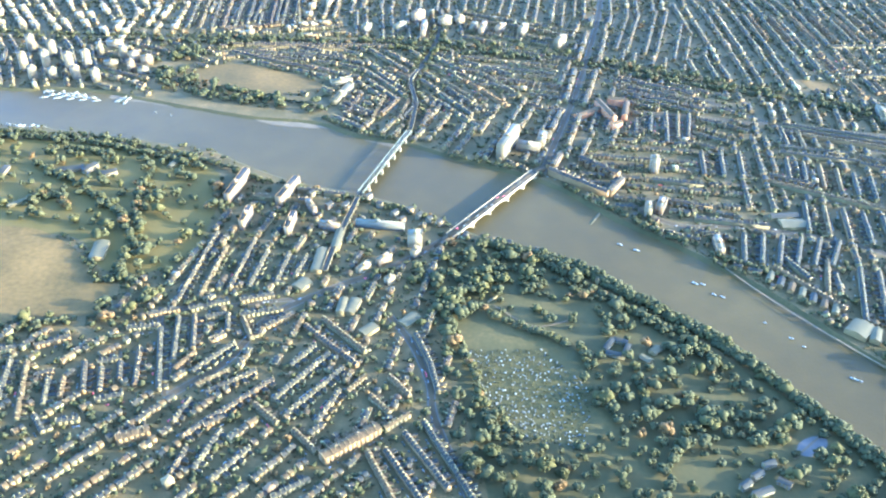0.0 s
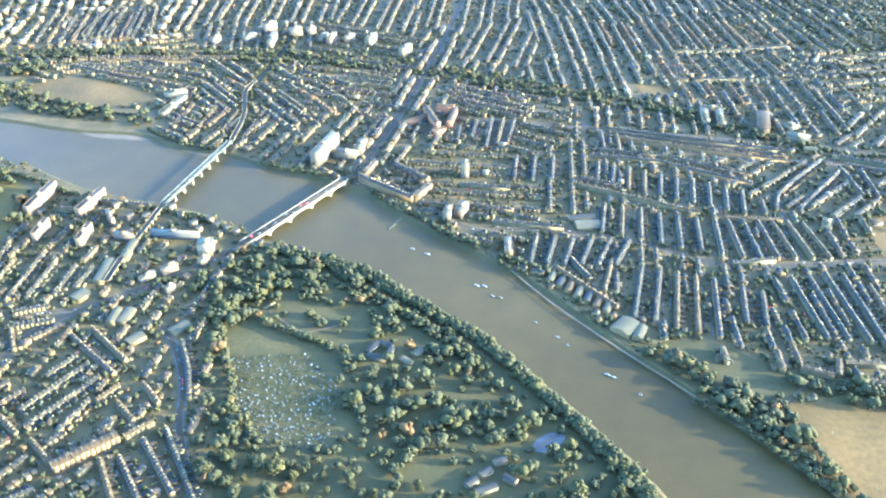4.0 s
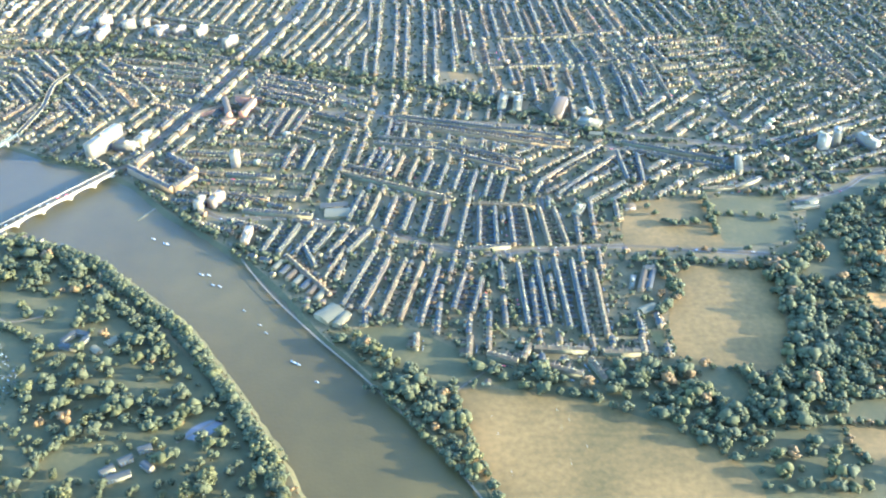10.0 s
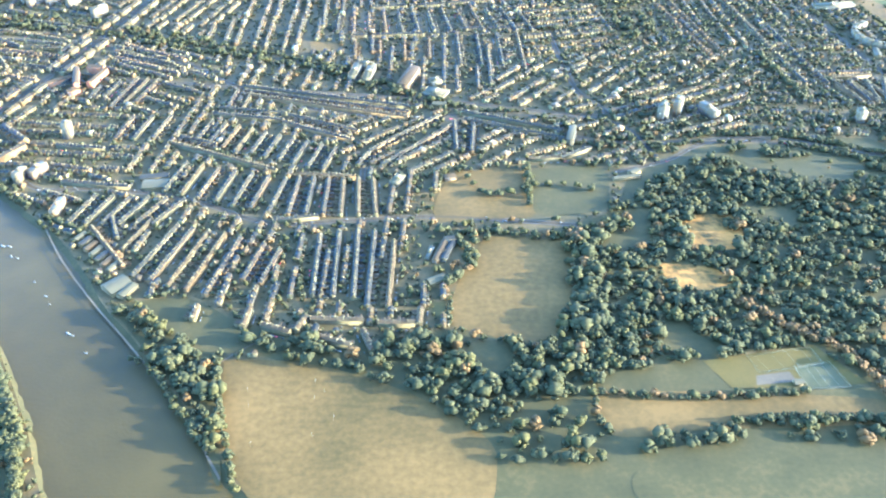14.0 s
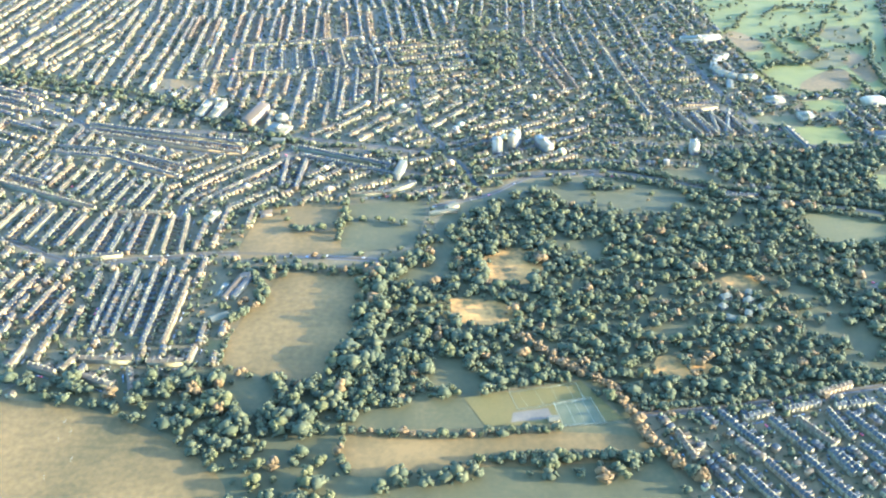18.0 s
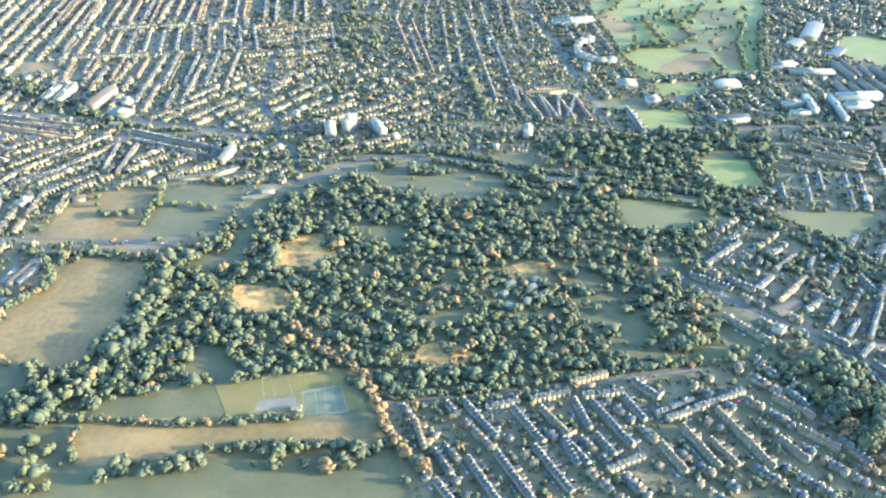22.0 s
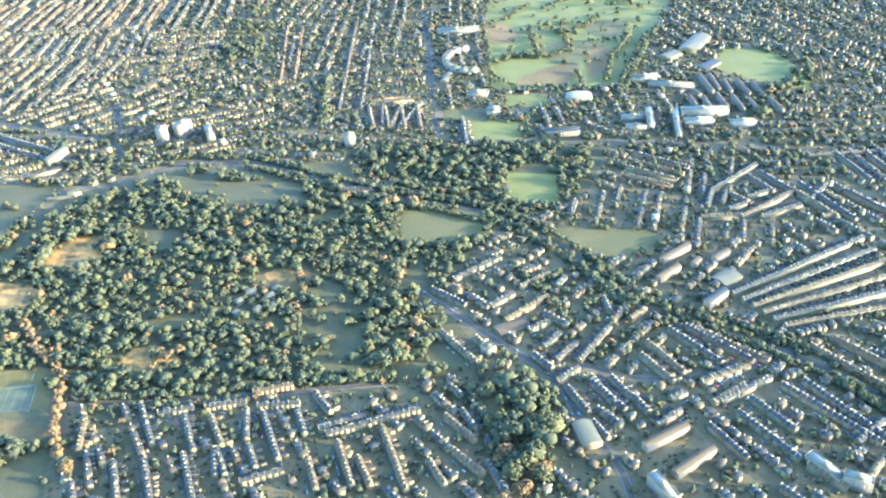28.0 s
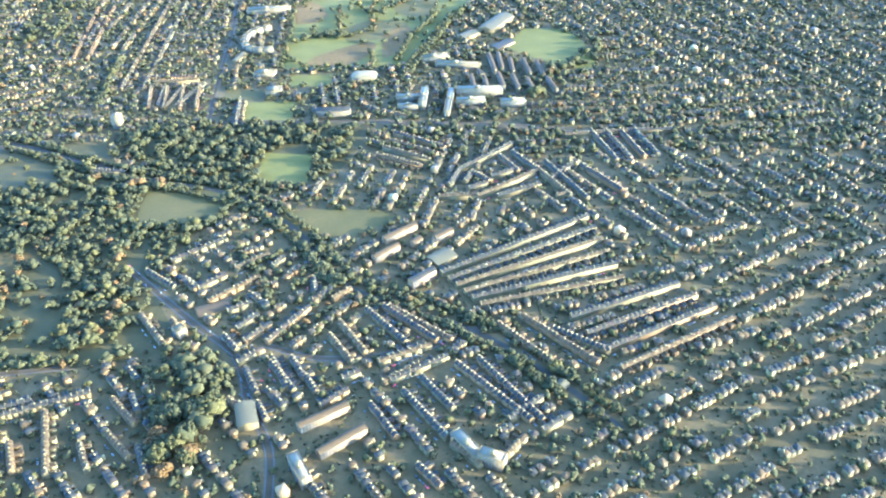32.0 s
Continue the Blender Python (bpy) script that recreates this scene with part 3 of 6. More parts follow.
claim_poly([(-594, 1870), (-505, 1817), (-360, 1729), (-222, 1725), (-170, 1652), (-121, 1566), (-211, 1615), (-334, 1637), (-452, 1676), (-548, 1702)], 4)
claim_poly([(-915, 1589), (-698, 1576), (-505, 1526), (-325, 1442), (-228, 1382), (-242, 1341), (-348, 1403), (-504, 1479), (-684, 1532), (-896, 1543)], 4)
claim_poly([(1237, 1060), (1289, 1064), (1235, 821), (1192, 824)], 4)
claim_poly([(1046, 1120), (1274, 1115), (1264, 1047), (1115, 1061), (1068, 1047)], 4)
claim_line([(1437, 896), (1470, 862), (1491, 833), (1547, 782), (1570, 705), (1615, 630)], 10, 1)
# ---- terraced rows ----


def chimney_mesh():
    s = Soup()
    box(s, (0, 0), (1, 0), (0, 1), -0.5, 0.5, -1.1, 1.1, -1.2, 1.6)
    for k in (-0.7, 0.0, 0.7):
        box(s, (0, 0), (1, 0), (0, 1), -0.17, 0.17, k - 0.17, k + 0.17, 1.6, 2.2, 0.8)
    return s.mesh("chimney", M["brick"])


chimney_me = chimney_mesh()
ROWS, FAR_FROM = [], 1560
FAR_ROWS = {}  # joined walls and roofs of the rows past the middle distance


def row_axes(a, b, flip):
    L = math.hypot(b[0] - a[0], b[1] - a[1])
    ux = ((b[0] - a[0]) / L, (b[1] - a[1]) / L)
    return L, ux, (-ux[1], ux[0]) if not flip else (ux[1], -ux[0])


def wing_of(walls, roofs, a, ux, uy, i, w, depth, h):
    """The lower rear wing of house i, paired with its neighbour's."""
    s = (0.08 if i % 2 else 0.48) + 0.22
    o = (a[0] + ux[0] * (i + s) * w + uy[0] * depth / 2, a[1] + ux[1] * (i + s) * w + uy[1] * depth / 2)
    gable(walls, roofs, o, uy, (-ux[0], -ux[1]), -0.5, 5.5 + rng.random() * 4.5, -w * 0.24, w * 0.24, h - 2.8 + 1.4 * rng.random(), 1.2, 0.12)


def dormer_of(walls, a, ux, uy, i, w, depth, h, r):
    box(walls, (a[0] + ux[0] * (i + 0.5) * w, a[1] + ux[1] * (i + 0.5) * w), ux, uy, -w * 0.3, w * 0.3, 0.4, depth * 0.36, h + 0.4, h + r - 0.2)


def terrace(a, b, wall="", roof="", depth=7.4, h=6.4, r=2.4, flip=False, single=False, house=6.2, hip=0.0, label="", pairs=0):
    """One terraced row as a thing; where it stands near, house by house with roof and chimney."""
    ROWS.append((a, b, depth, flip))
    wall = wall or ("brick", "brick", "brick", "brick", "ochre", "red", "cream")[rng.integers(7)]
    roof = roof or ("slate", "slate", "slate", "tile")[rng.integers(4)]
    L, ux, uy = row_axes(a, b, flip)
    n = max(1, round(L / house))
    w, ang = L / n, math.atan2(ux[1], ux[0])
    if not single and min(a[1], b[1]) > FAR_FROM and not label:
        walls, roofs = (FAR_ROWS.setdefault((k, m), Soup()) for k, m in (("wall", wall), ("roof", roof)))
        for i in range(n):
            if rng.random() < (0.3 if a[0] > 1250 else 0.16):
                continue
            dh = rng.normal(0, 0.4)
            gable(walls, roofs, a, ux, uy, i * w, (i + 1) * w, -depth / 2, depth / 2, h + dh, r, hip=hip)
            if rng.random() < 0.9:
                wing_of(walls, roofs, a, ux, uy, i, w, depth, h)
            party_wall(walls, a, ux, uy, i * w, -depth / 2, depth / 2, h, r)
            if i % 2 == 0:
                box(walls, (a[0] + ux[0] * i * w, a[1] + ux[1] * i * w), ux, uy, -0.5, 0.5, -1.1, 1.1, h + r - 1.6, h + r + 1.4)
        claim_line([a, b], depth / 2 + 3, 1)
        return None
    words = {"brick": "stock-brick", "ochre": "ochre-brick", "red": "red-brick", "cream": "cream-rendered", "white": "white-rendered"}[wall]
    tops = {"slate": "slate", "tile": "clay-tiled", "flat": "grey felted"}[roof]
    e = thing("terraced_row", label or f"{words} terraced houses under {tops} pitched roofs along a street", "terrace", "terraced rows")
    if single:
        for i in range(n):
            walls, roofs = Soup(), Soup()
            dh = rng.normal(0, 0.4)
            gable(walls, roofs, a, ux, uy, i * w, (i + 1) * w - 0.01, -depth / 2, depth / 2, h + dh, r + dh * 0.3, hip=hip)
            if rng.random() < 0.9:
                wing_of(walls, roofs, a, ux, uy, i, w, depth, h)
            if rng.random() < 0.25:
                dormer_of(walls, a, ux, uy, i, w, depth, h, r)
            party_wall(walls, a, ux, uy, i * w, -depth / 2, depth / 2, h + dh, r)
            o = part("house", walls.mesh("house", M[wall]), e)
            part("roof", roofs.mesh("roof", M[roof]), o)
            if i % 2 == 0 or rng.random() < 0.4:
                part("chimney", chimney_me, o).matrix_basis = Matrix.Translation(((a[0] + ux[0] * i * w) * K, (a[1] + ux[1] * i * w) * K, (h + r - 0.6) * K)) @ Matrix.Rotation(ang, 4, "Z")
    else:
        roofs, wings, stacks = Soup(), Soup(), []
        step = pairs or n
        for i in range(0, n, step):  # a passage parts the row after every few houses
            walls = Soup()
            gable(walls, Soup(), a, ux, uy, i * w + (0.8 if i else 0), min(n, i + step) * w, -depth / 2, depth / 2, h, r)
            part("wall", walls.mesh("wall", M[wall]), e)
        for i in range(n):
            dh = rng.normal(0, 0.35)
            gable(Soup(), roofs, a, ux, uy, i * w + (0.9 if i and i % step == 0 else 0), (i + 1) * w, -depth / 2, depth / 2, h + 0.1 + abs(dh), r + dh * 0.3, hip=hip)
            if rng.random() < 0.9:
                wing_of(wings, roofs, a, ux, uy, i, w, depth, h)
            if rng.random() < 0.25:
                dormer_of(wings, a, ux, uy, i, w, depth, h, r)
            party_wall(wings, a, ux, uy, i * w, -depth / 2, depth / 2, h, r)
            if i % 2 == 0 or rng.random() < 0.4:
                stacks.append((a[0] + ux[0] * i * w, a[1] + ux[1] * i * w, h + r - 0.6))
        tagged(part("roof", roofs.mesh("roof", M[roof]), e), kind="stuff")
        if wings.n:
            tagged(part("rear_range", wings.mesh("rear_range", M[wall]), e), kind="stuff")
        for x, y, z in stacks:
            part("chimney", chimney_me, e).matrix_basis = Matrix.Translation((x * K, y * K, z * K)) @ Matrix.Rotation(ang, 4, "Z") @ Matrix.Diagonal((1.2, 1.2, 1.1, 1))
    claim_line([a, b], depth / 2 + 3, 1)
    return e


def fan(a0, a1, b0, b1, n, **kw):
    """n rows, from the row a0-a1 to the row b0-b1."""
    for k in range(n):
        f = k / max(1, n - 1)
        p = tuple(a0[i] + (b0[i] - a0[i]) * f for i in (0, 1))
        q = tuple(a1[i] + (b1[i] - a1[i]) * f for i in (0, 1))
        terrace(p, q, flip=bool(k % 2), **kw)


def bent(*pts, **kw):
    for p, q in zip(pts[:-1], pts[1:]):
        terrace(p, q, **kw)


# streets of the near bank
NEAR = dict(single=True, depth=6.8)
for p, q in (
    ((-328, 1219), (-352, 1048)), ((-306, 1179), (-323, 1051)), ((-266, 1200), (-284, 1071)), ((-242, 1168), (-257, 1077)), ((-208, 1159), (-219, 1084)), ((-181, 1153), (-193, 1101)),
    ((-331, 1023), (-279, 1043)), ((-263, 1043), (-217, 1057)), ((-386, 1011), (-345, 1025)), ((-258, 1010), (-201, 1024)), ((-219, 984), (-184, 1013)), ((-342, 1006), (-330, 915)),
    ((-320, 1008), (-309, 940)), ((-304, 1003), (-278, 1014)), ((-274, 1010), (-270, 975)), ((-290, 955), (-272, 971)), ((-253, 1003), (-235, 960)), ((-305, 932), (-325, 899)),
    ((-256, 951), (-301, 894)), ((-361, 981), (-336, 861)), ((-379, 940), (-368, 869)), ((-520, 945), (-478, 964)), ((-587, 926), (-542, 944)), ((-443, 912), (-429, 857)),
    ((-461, 882), (-455, 847)), ((-480, 880), (-471, 834)), ((-518, 913), (-495, 810)), ((-541, 918), (-530, 844)), ((-410, 843), (-378, 851)), ((-427, 912), (-397, 923)),
    ((-254, 896), (-291, 869)), ((-219, 895), (-277, 855)), ((-195, 879), (-290, 779)), ((-148, 945), (-176, 905)), ((-128, 928), (-190, 842)), ((-107, 900), (-171, 816)),
    ((-165, 986), (-89, 905)), ((-142, 1002), (-80, 931)), ((-78, 883), (-99, 855)), ((-293, 843), (-306, 802)), ((-211, 833), (-179, 801)), ((-407, 981), (-364, 987)),
    ((-68, 753), (-36, 682)), ((-47, 757), (-5, 681)), ((-25, 784), (26, 697)), ((-2, 802), (54, 681)), ((-171, 686), (-132, 714)), ((-50, 791), (-20, 816)),
    ((-267, 797), (-246, 813)), ((-280, 763), (-290, 720)), ((-245, 790), (-266, 728)), ((-207, 762), (-244, 711)), ((-158, 789), (-127, 753)), ((-109, 857), (-132, 803)), ((-69, 847), (-44, 817)),
    ((-478, 896), (-501, 889)), ((-418, 901), (-409, 859)), ((-397, 912), (-390, 880)), ((-445, 805), (-419, 810)), ((-475, 815), (-455, 787)),
):
    terrace(p, q, **NEAR)
bent((-13, 968), (6, 910), (16, 855), wall="cream", **NEAR)
terrace((-46, 883), (-20, 847), wall="cream", **NEAR)
terrace((-120, 742), (-57, 791), wall="red", roof="tile", single=True, depth=14, h=11, label="tall red-brick mansion block with a row of lit gables")
terrace((-365, 775), (-329, 789), wall="red", roof="tile", single=True, depth=13, h=10, label="red-brick mansion block beside gardens")

# the far bank, east of the high street
fan((-569, 2270), (-559, 2086), (-320, 2298), (-313, 2117), 10)
fan((-443, 2343), (-465, 2141), (-327, 2337), (-301, 2125), 4)
fan((411, 1816), (557, 1724), (411, 1749), (558, 1656), 3)
fan((-178, 1921), (-298, 1991), (58, 1891), (60, 1955), 2)
fan((-366, 1927), (-208, 1888), (-389, 1994), (-71, 1985), 2)
fan((10, 1716), (102, 1584), (117, 1840), (192, 1721), 4)
fan((-151, 1646), (-131, 1737), (-6, 1589), (16, 1689), 4)
fan((14, 1876), (177, 1749), (27, 1940), (192, 1821), 2)
fan((170, 1900), (311, 1830), (174, 1966), (331, 1908), 2)
fan((209, 1679), (279, 1650), (214, 1733), (309, 1701), 2)
fan((-122, 1801), (-60, 1705), (-77, 1860), (-27, 1801), 3)
fan((-179, 1628), (-122, 1580), (-162, 1691), (-103, 1641), 2)
# the far bank, between the high street and the common
fan((653, 1456), (635, 1380), (882, 1340), (863, 1266), 10)
fan((634, 1306), (613, 1220), (806, 1244), (788, 1145), 7)
fan((828, 1246), (819, 1137), (948, 1232), (954, 1129), 6)
fan((612, 1137), (585, 1059), (612, 1137), (585, 1059), 1)
fan((655, 1119), (614, 992), (755, 1080), (724, 945), 5)
fan((792, 1061), (771, 975), (817, 1045), (797, 966), 2)
fan((873, 1080), (872, 936), (929, 1092), (928, 927), 3)
fan((954, 1083), (947, 908), (983, 1055), (975, 906), 2)
fan((506, 1213), (484, 1132), (651, 1192), (614, 1123), 6)
terrace((525, 1121), (596, 1019))
terrace((550, 1145), (570, 1091))
fan((597, 1376), (788, 1271), (605, 1402), (674, 1367), 2)
fan((649, 1485), (781, 1448), (657, 1507), (784, 1476), 2)
fan((781, 1443), (909, 1366), (790, 1469), (919, 1398), 2)
fan((690, 1596), (1013, 1484), (704, 1556), (1006, 1444), 3)
fan((392, 1806), (562, 1736), (403, 1739), (569, 1660), 3)
fan((474, 1641), (451, 1521), (519, 1637), (494, 1541), 3)
fan((505, 1483), (490, 1399), (573, 1479), (557, 1395), 3)
fan((393, 1385), (480, 1366), (406, 1317), (477, 1294), 2)
fan((439, 1260), (554, 1236), (430, 1226), (470, 1207), 2)
fan((681, 1577), (673, 1506), (709, 1562), (700, 1493), 2)
bent((1065, 1449), (980, 1368), (940, 1325), (921, 1280))
bent((1082, 1405), (1018, 1339), (961, 1278))
fan((1105, 1460), (1277, 1375), (1107, 1429), (1277, 1347), 2)
bent((1207, 1281), (1260, 1281), (1316, 1312))
fan((1089, 1421), (1088, 1319), (1123, 1406), (1113, 1310), 2)
terrace((798, 1123), (867, 1131), wall="brick")
terrace((919, 1244), (826, 1257))
fan((856, 1944), (856, 1856), (1253, 1955), (1278, 1821), 13)
fan((898, 1791), (900, 1710), (1053, 1797), (1052, 1696), 4, wall="red", roof="tile")
fan((1113, 1822), (1114, 1663), (1241, 1812), (1240, 1635), 4)
bent((1282, 1582), (1344, 1641), (1410, 1704))
bent((1301, 1803), (1384, 1826))
fan((1572, 1957), (1620, 1670), (1605, 1971), (1648, 1667), 2, wall="red", roof="tile", depth=6.4)
fan((1728, 1976), (1758, 1590), (1767, 1972), (1799, 1590), 2, depth=6.4)
fan((1759, 1580), (1763, 1525), (1800, 1580), (1805, 1522), 2, depth=6.4, pairs=2)
fan((1844, 1530), (1854, 1446), (1915, 1536), (1884, 1444), 3)
fan((1792, 1573), (1890, 1569), (1791, 1568), (1889, 1564), 1)
# streets up the hill
fan((795, 2184), (796, 2031), (1208, 2167), (1221, 2004), 9, wall="red", roof="tile")
bent((929, 1989), (1070, 1992), (1210, 2013))
bent((890, 1828), (1119, 1824))
bent((1122, 1846), (1262, 1838))
fan((-473, 2087), (-345, 2115), (-473, 2087), (-345, 2115), 1)
fan((-436, 1993), (-179, 1966), (-427, 1957), (-185, 1921), 2)
bent((-432, 1950), (-301, 1885), (-209, 1847))
for pts in ([(225, 1528), (282, 1700), (326, 1867), (407, 2167)], [(263, 1507), (317, 1679), (368, 1852), (450, 2165)]):
    line = curve_through(pts, 42.0)
    for k, (p, q) in enumerate(zip(line[:-1], line[1:])):
        if k % 5 != 3:
            f = 0.72 + 0.2 * rng.random()
            terrace(tuple(p), (p[0] + (q[0] - p[0]) * f, p[1] + (q[1] - p[1]) * f), wall=("brick", "red", "brick", "cream")[k % 4], roof="tile" if k % 3 == 0 else "slate", depth=8.5 + 2 * rng.random(), h=7.5 + 2.5 * rng.random(), r=2.6, house=7, label="high-street terrace of shops with flats above")
fan((-86, 1639), (-54, 1709), (-10, 1589), (30, 1676), 3)
fan((22, 1743), (91, 1636), (35, 1799), (99, 1701), 2)
fan((280, 1572), (305, 1657), (345, 1567), (370, 1639), 3)
fan((411, 1623), (400, 1563), (475, 1644), (454, 1570), 3)
fan((127, 1870), (282, 1827), (129, 1816), (282, 1768), 2)
# streets beyond the railway
bent((2371, 1158), (2385, 1201), (2467, 1282))
bent((2394, 1167), (2405, 1195), (2430, 1166))
for p, q in (((2400, 1146), (2427, 1162)), ((2433, 1180), (2469, 1198)), ((2413, 1125), (2501, 1194)), ((2441, 1124), (2504, 1156)), ((2358, 1127), (2417, 1128)), ((2447, 1241), (2473, 1193)), ((2467, 1252), (2502, 1194)), ((2497, 1209), (2545, 1120)), ((2515, 1220), (2568, 1113)), ((2576, 1195), (2619, 1132)), ((2554, 1213), (2520, 1170)), ((2525, 1122), (2545, 1129))):
    terrace(p, q)
fan((2592, 1317), (2622, 1220), (2662, 1313), (2685, 1235), 4)
bent((2551, 1304), (2649, 1314), (2720, 1314))
# estate beside the playing field
for p, q in (((786, 875), (791, 913)), ((811, 877), (849, 860)), ((856, 863), (868, 891)), ((886, 850), (929, 829)), ((944, 858), (957, 817)), ((874, 885), (944, 877)), ((963, 872), (1011, 869)), ((1016, 865), (1019, 900)), ((717, 894), (719, 923))):
    terrace(p, q, wall="brick", roof="tile", depth=8, h=7.5, r=2.4, house=9, label="stock-brick estate flats under slate pitched roofs")
# beside the common
for p, q in (
    ((1663, 733), (1697, 672)), ((1719, 717), (1747, 662)), ((1751, 715), (1776, 670)), ((1771, 666), (1791, 628)), ((1790, 726), (1801, 680)), ((1806, 670), (1821, 639)),
    ((1810, 721), (1843, 651)), ((1847, 728), (1864, 689)), ((1874, 654), (1891, 611)), ((1863, 755), (1887, 723)), ((1903, 677), (1928, 615)), ((1948, 700), (1984, 611)),
    ((2003, 653), (2023, 619)), ((1688, 720), (1727, 730)), ((1740, 730), (1786, 740)), ((1790, 755), (1835, 769)), ((1801, 733), (1849, 737)), ((1888, 689), (1987, 730)),
    ((1809, 620), (1852, 637)), ((1663, 645), (1694, 578)), ((1694, 653), (1728, 580)), ((1628, 616), (1647, 581)), ((1607, 703), (1617, 660)), ((1737, 657), (1768, 591)), ((1769, 665), (1781, 628)), ((1878, 697), (1925, 719)),
    ((2017, 718), (2051, 682)), ((2029, 667), (2061, 634)), ((2066, 649), (2086, 610)), ((1928, 655), (1947, 616)), ((2035, 726), (2050, 699)),
):
    terrace(p, q, wall=("brick", "brick", "red", "cream")[rng.integers(4)], roof="tile" if rng.random() < 0.45 else "slate", single=True, depth=7.0, h=7.0, r=2.5)
# west of the common
for p, q in (
    ((2009, 978), (2071, 1030)), ((2060, 919), (2090, 945)), ((2099, 959), (2137, 991)), ((2080, 889), (2134, 940)), ((1983, 957), (2029, 921)), ((2002, 866), (2047, 809)),
    ((2045, 855), (2061, 831)), ((2115, 824), (2136, 798)), ((2141, 776), (2166, 801)), ((2168, 812), (2208, 877)), ((2127, 837), (2147, 864)), ((2109, 870), (2135, 888)),
    ((2141, 814), (2166, 845)), ((2250, 846), (2286, 791)), ((2241, 822), (2272, 776)), ((2279, 871), (2331, 808)), ((2300, 876), (2367, 811)), ((2302, 775), (2350, 804)),
    ((2310, 742), (2352, 774)), ((2265, 748), (2283, 759)), ((2180, 784), (2206, 734)), ((2203, 783), (2222, 750)), ((2224, 752), (2239, 727)), ((2153, 765), (2174, 726)),
    ((2178, 711), (2192, 686)), ((2246, 706), (2273, 731)), ((2205, 934), (2211, 904)), ((2235, 891), (2255, 913)), ((2147, 963), (2158, 982)),
    ((2300, 708), (2331, 660)), ((2334, 728), (2383, 659)), ((2352, 750), (2388, 700)), ((2318, 744), (2380, 784)), ((2303, 774), (2360, 803)), ((2390, 772), (2470, 682)),
    ((2415, 779), (2482, 682)), ((2438, 839), (2499, 768)), ((2446, 684), (2482, 717)), ((2388, 652), (2418, 622)), ((2433, 623), (2462, 660)), ((2470, 850), (2547, 769)),
    ((2502, 829), (2562, 788)), ((2307, 875), (2384, 811)), ((2180, 776), (2214, 730)), ((2230, 632), (2259, 589)), ((2355, 623), (2379, 595)), ((2480, 668), (2510, 691)),
):
    terrace(p, q, depth=7.0, h=6.2, pairs=2 if rng.random() < 0.6 else 4)
fan((2367, 941), (2565, 1069), (2417, 876), (2595, 927), 6)
fan((2523, 849), (2659, 912), (2571, 760), (2712, 845), 4)
fan((2279, 1327), (2362, 1272), (2257, 1254), (2328, 1215), 4)
fan((1995, 1468), (2008, 1370), (2094, 1503), (2107, 1390), 1)
fan((1821, 1547), (1899, 1555), (1822, 1540), (1900, 1548), 1)
fan((1819, 1524), (1838, 1442), (1908, 1525), (1924, 1432), 4, wall="red", roof="tile")


# ---- larger buildings ----
def slab(name, a, b, width, floors, wall="cream", roof="flat", label="", category="building", plant=True, storey=3.0, pitched=False, group="", hipped=True):
    """A block from a to b with window bands, parapet and roof plant."""
    L = math.hypot(b[0] - a[0], b[1] - a[1])
    ux = ((b[0] - a[0]) / L, (b[1] - a[1]) / L)
    uy = (-ux[1], ux[0])
    h, w = floors * storey + 0.6, width / 2
    e = thing(name, label, category, group)
    walls, top, panes, extra = Soup(), Soup(), Soup(), Soup()
    if pitched:
        gable(walls, top, a, ux, uy, 0, L, -w, w, h, width * 0.28, 0.6, hip=width * 0.4 if hipped else 0.0)
    else:
        box(walls, a, ux, uy, 0, L, -w, w, -0.3, h)
        box(top, a, ux, uy, 0.4, L - 0.4, -w + 0.4, w - 0.4, h + 0.004, h + 0.25)
        for x0, x1, y0, y1 in ((0, L, -w, -w + 0.35), (0, L, w - 0.35, w), (0, 0.35, -w + 0.35, w - 0.35), (L - 0.35, L, -w + 0.35, w - 0.35)):
            box(extra, a, ux, uy, x0, x1, y0, y1, h + 0.004, h + 0.8)
    n, m = max(2, int(L / 3.4)), max(1, int(width / 3.6))
    for f in range(floors):
        z = 0.9 + f * storey
        for i in range(n):
            x = L * (i + 0.5) / n
            for s in (-1, 1):
                box(panes, a, ux, uy, x - 0.95, x + 0.95, s * w - 0.04, s * w + 0.04, z, z + 1.5)
        for i in range(m):
            y = -w + width * (i + 0.5) / m
            for x in (0, L):
                box(panes, a, ux, uy, x - 0.04, x + 0.04, y - 0.8, y + 0.8, z, z + 1.5)
    part("wall", walls.mesh("wall", M[wall]), e)
    part("roof", top.mesh("roof", M[roof]), e)
    tagged(part("windows", panes.mesh("windows", M["glass"]), e), kind="stuff")
    if not pitched:
        part("parapet", extra.mesh("parapet", M[wall]), e)
        if plant and L > 14:
            p = Soup()
            box(p, a, ux, uy, L * 0.4, L * 0.4 + min(8, L * 0.3), -w * 0.5, w * 0.5, h, h + 3.0)
            part("plant_room", p.mesh("plant_room", M[wall]), e)
    claim_line([a, b], w + 4, 1)
    return e


def shed(a, b, width, h, wall="cream", roof="pale", label="pale sheet-roofed hall beside yards", category="hall"):
    walls, roofs = Soup(), Soup()
    L = math.hypot(b[0] - a[0], b[1] - a[1])
    ux = ((b[0] - a[0]) / L, (b[1] - a[1]) / L)
    gable(walls, roofs, a, ux, (-ux[1], ux[0]), 0, L, -width / 2, width / 2, h, width * (0.13 if width > 14 else 0.24), 0.3)
    e = thing("hall", label, category)
    part("wall", walls.mesh("wall", M[wall]), e)
    part("roof", roofs.mesh("roof", M[roof]), e)
    claim_line([a, b], width / 2 + 3, 1)


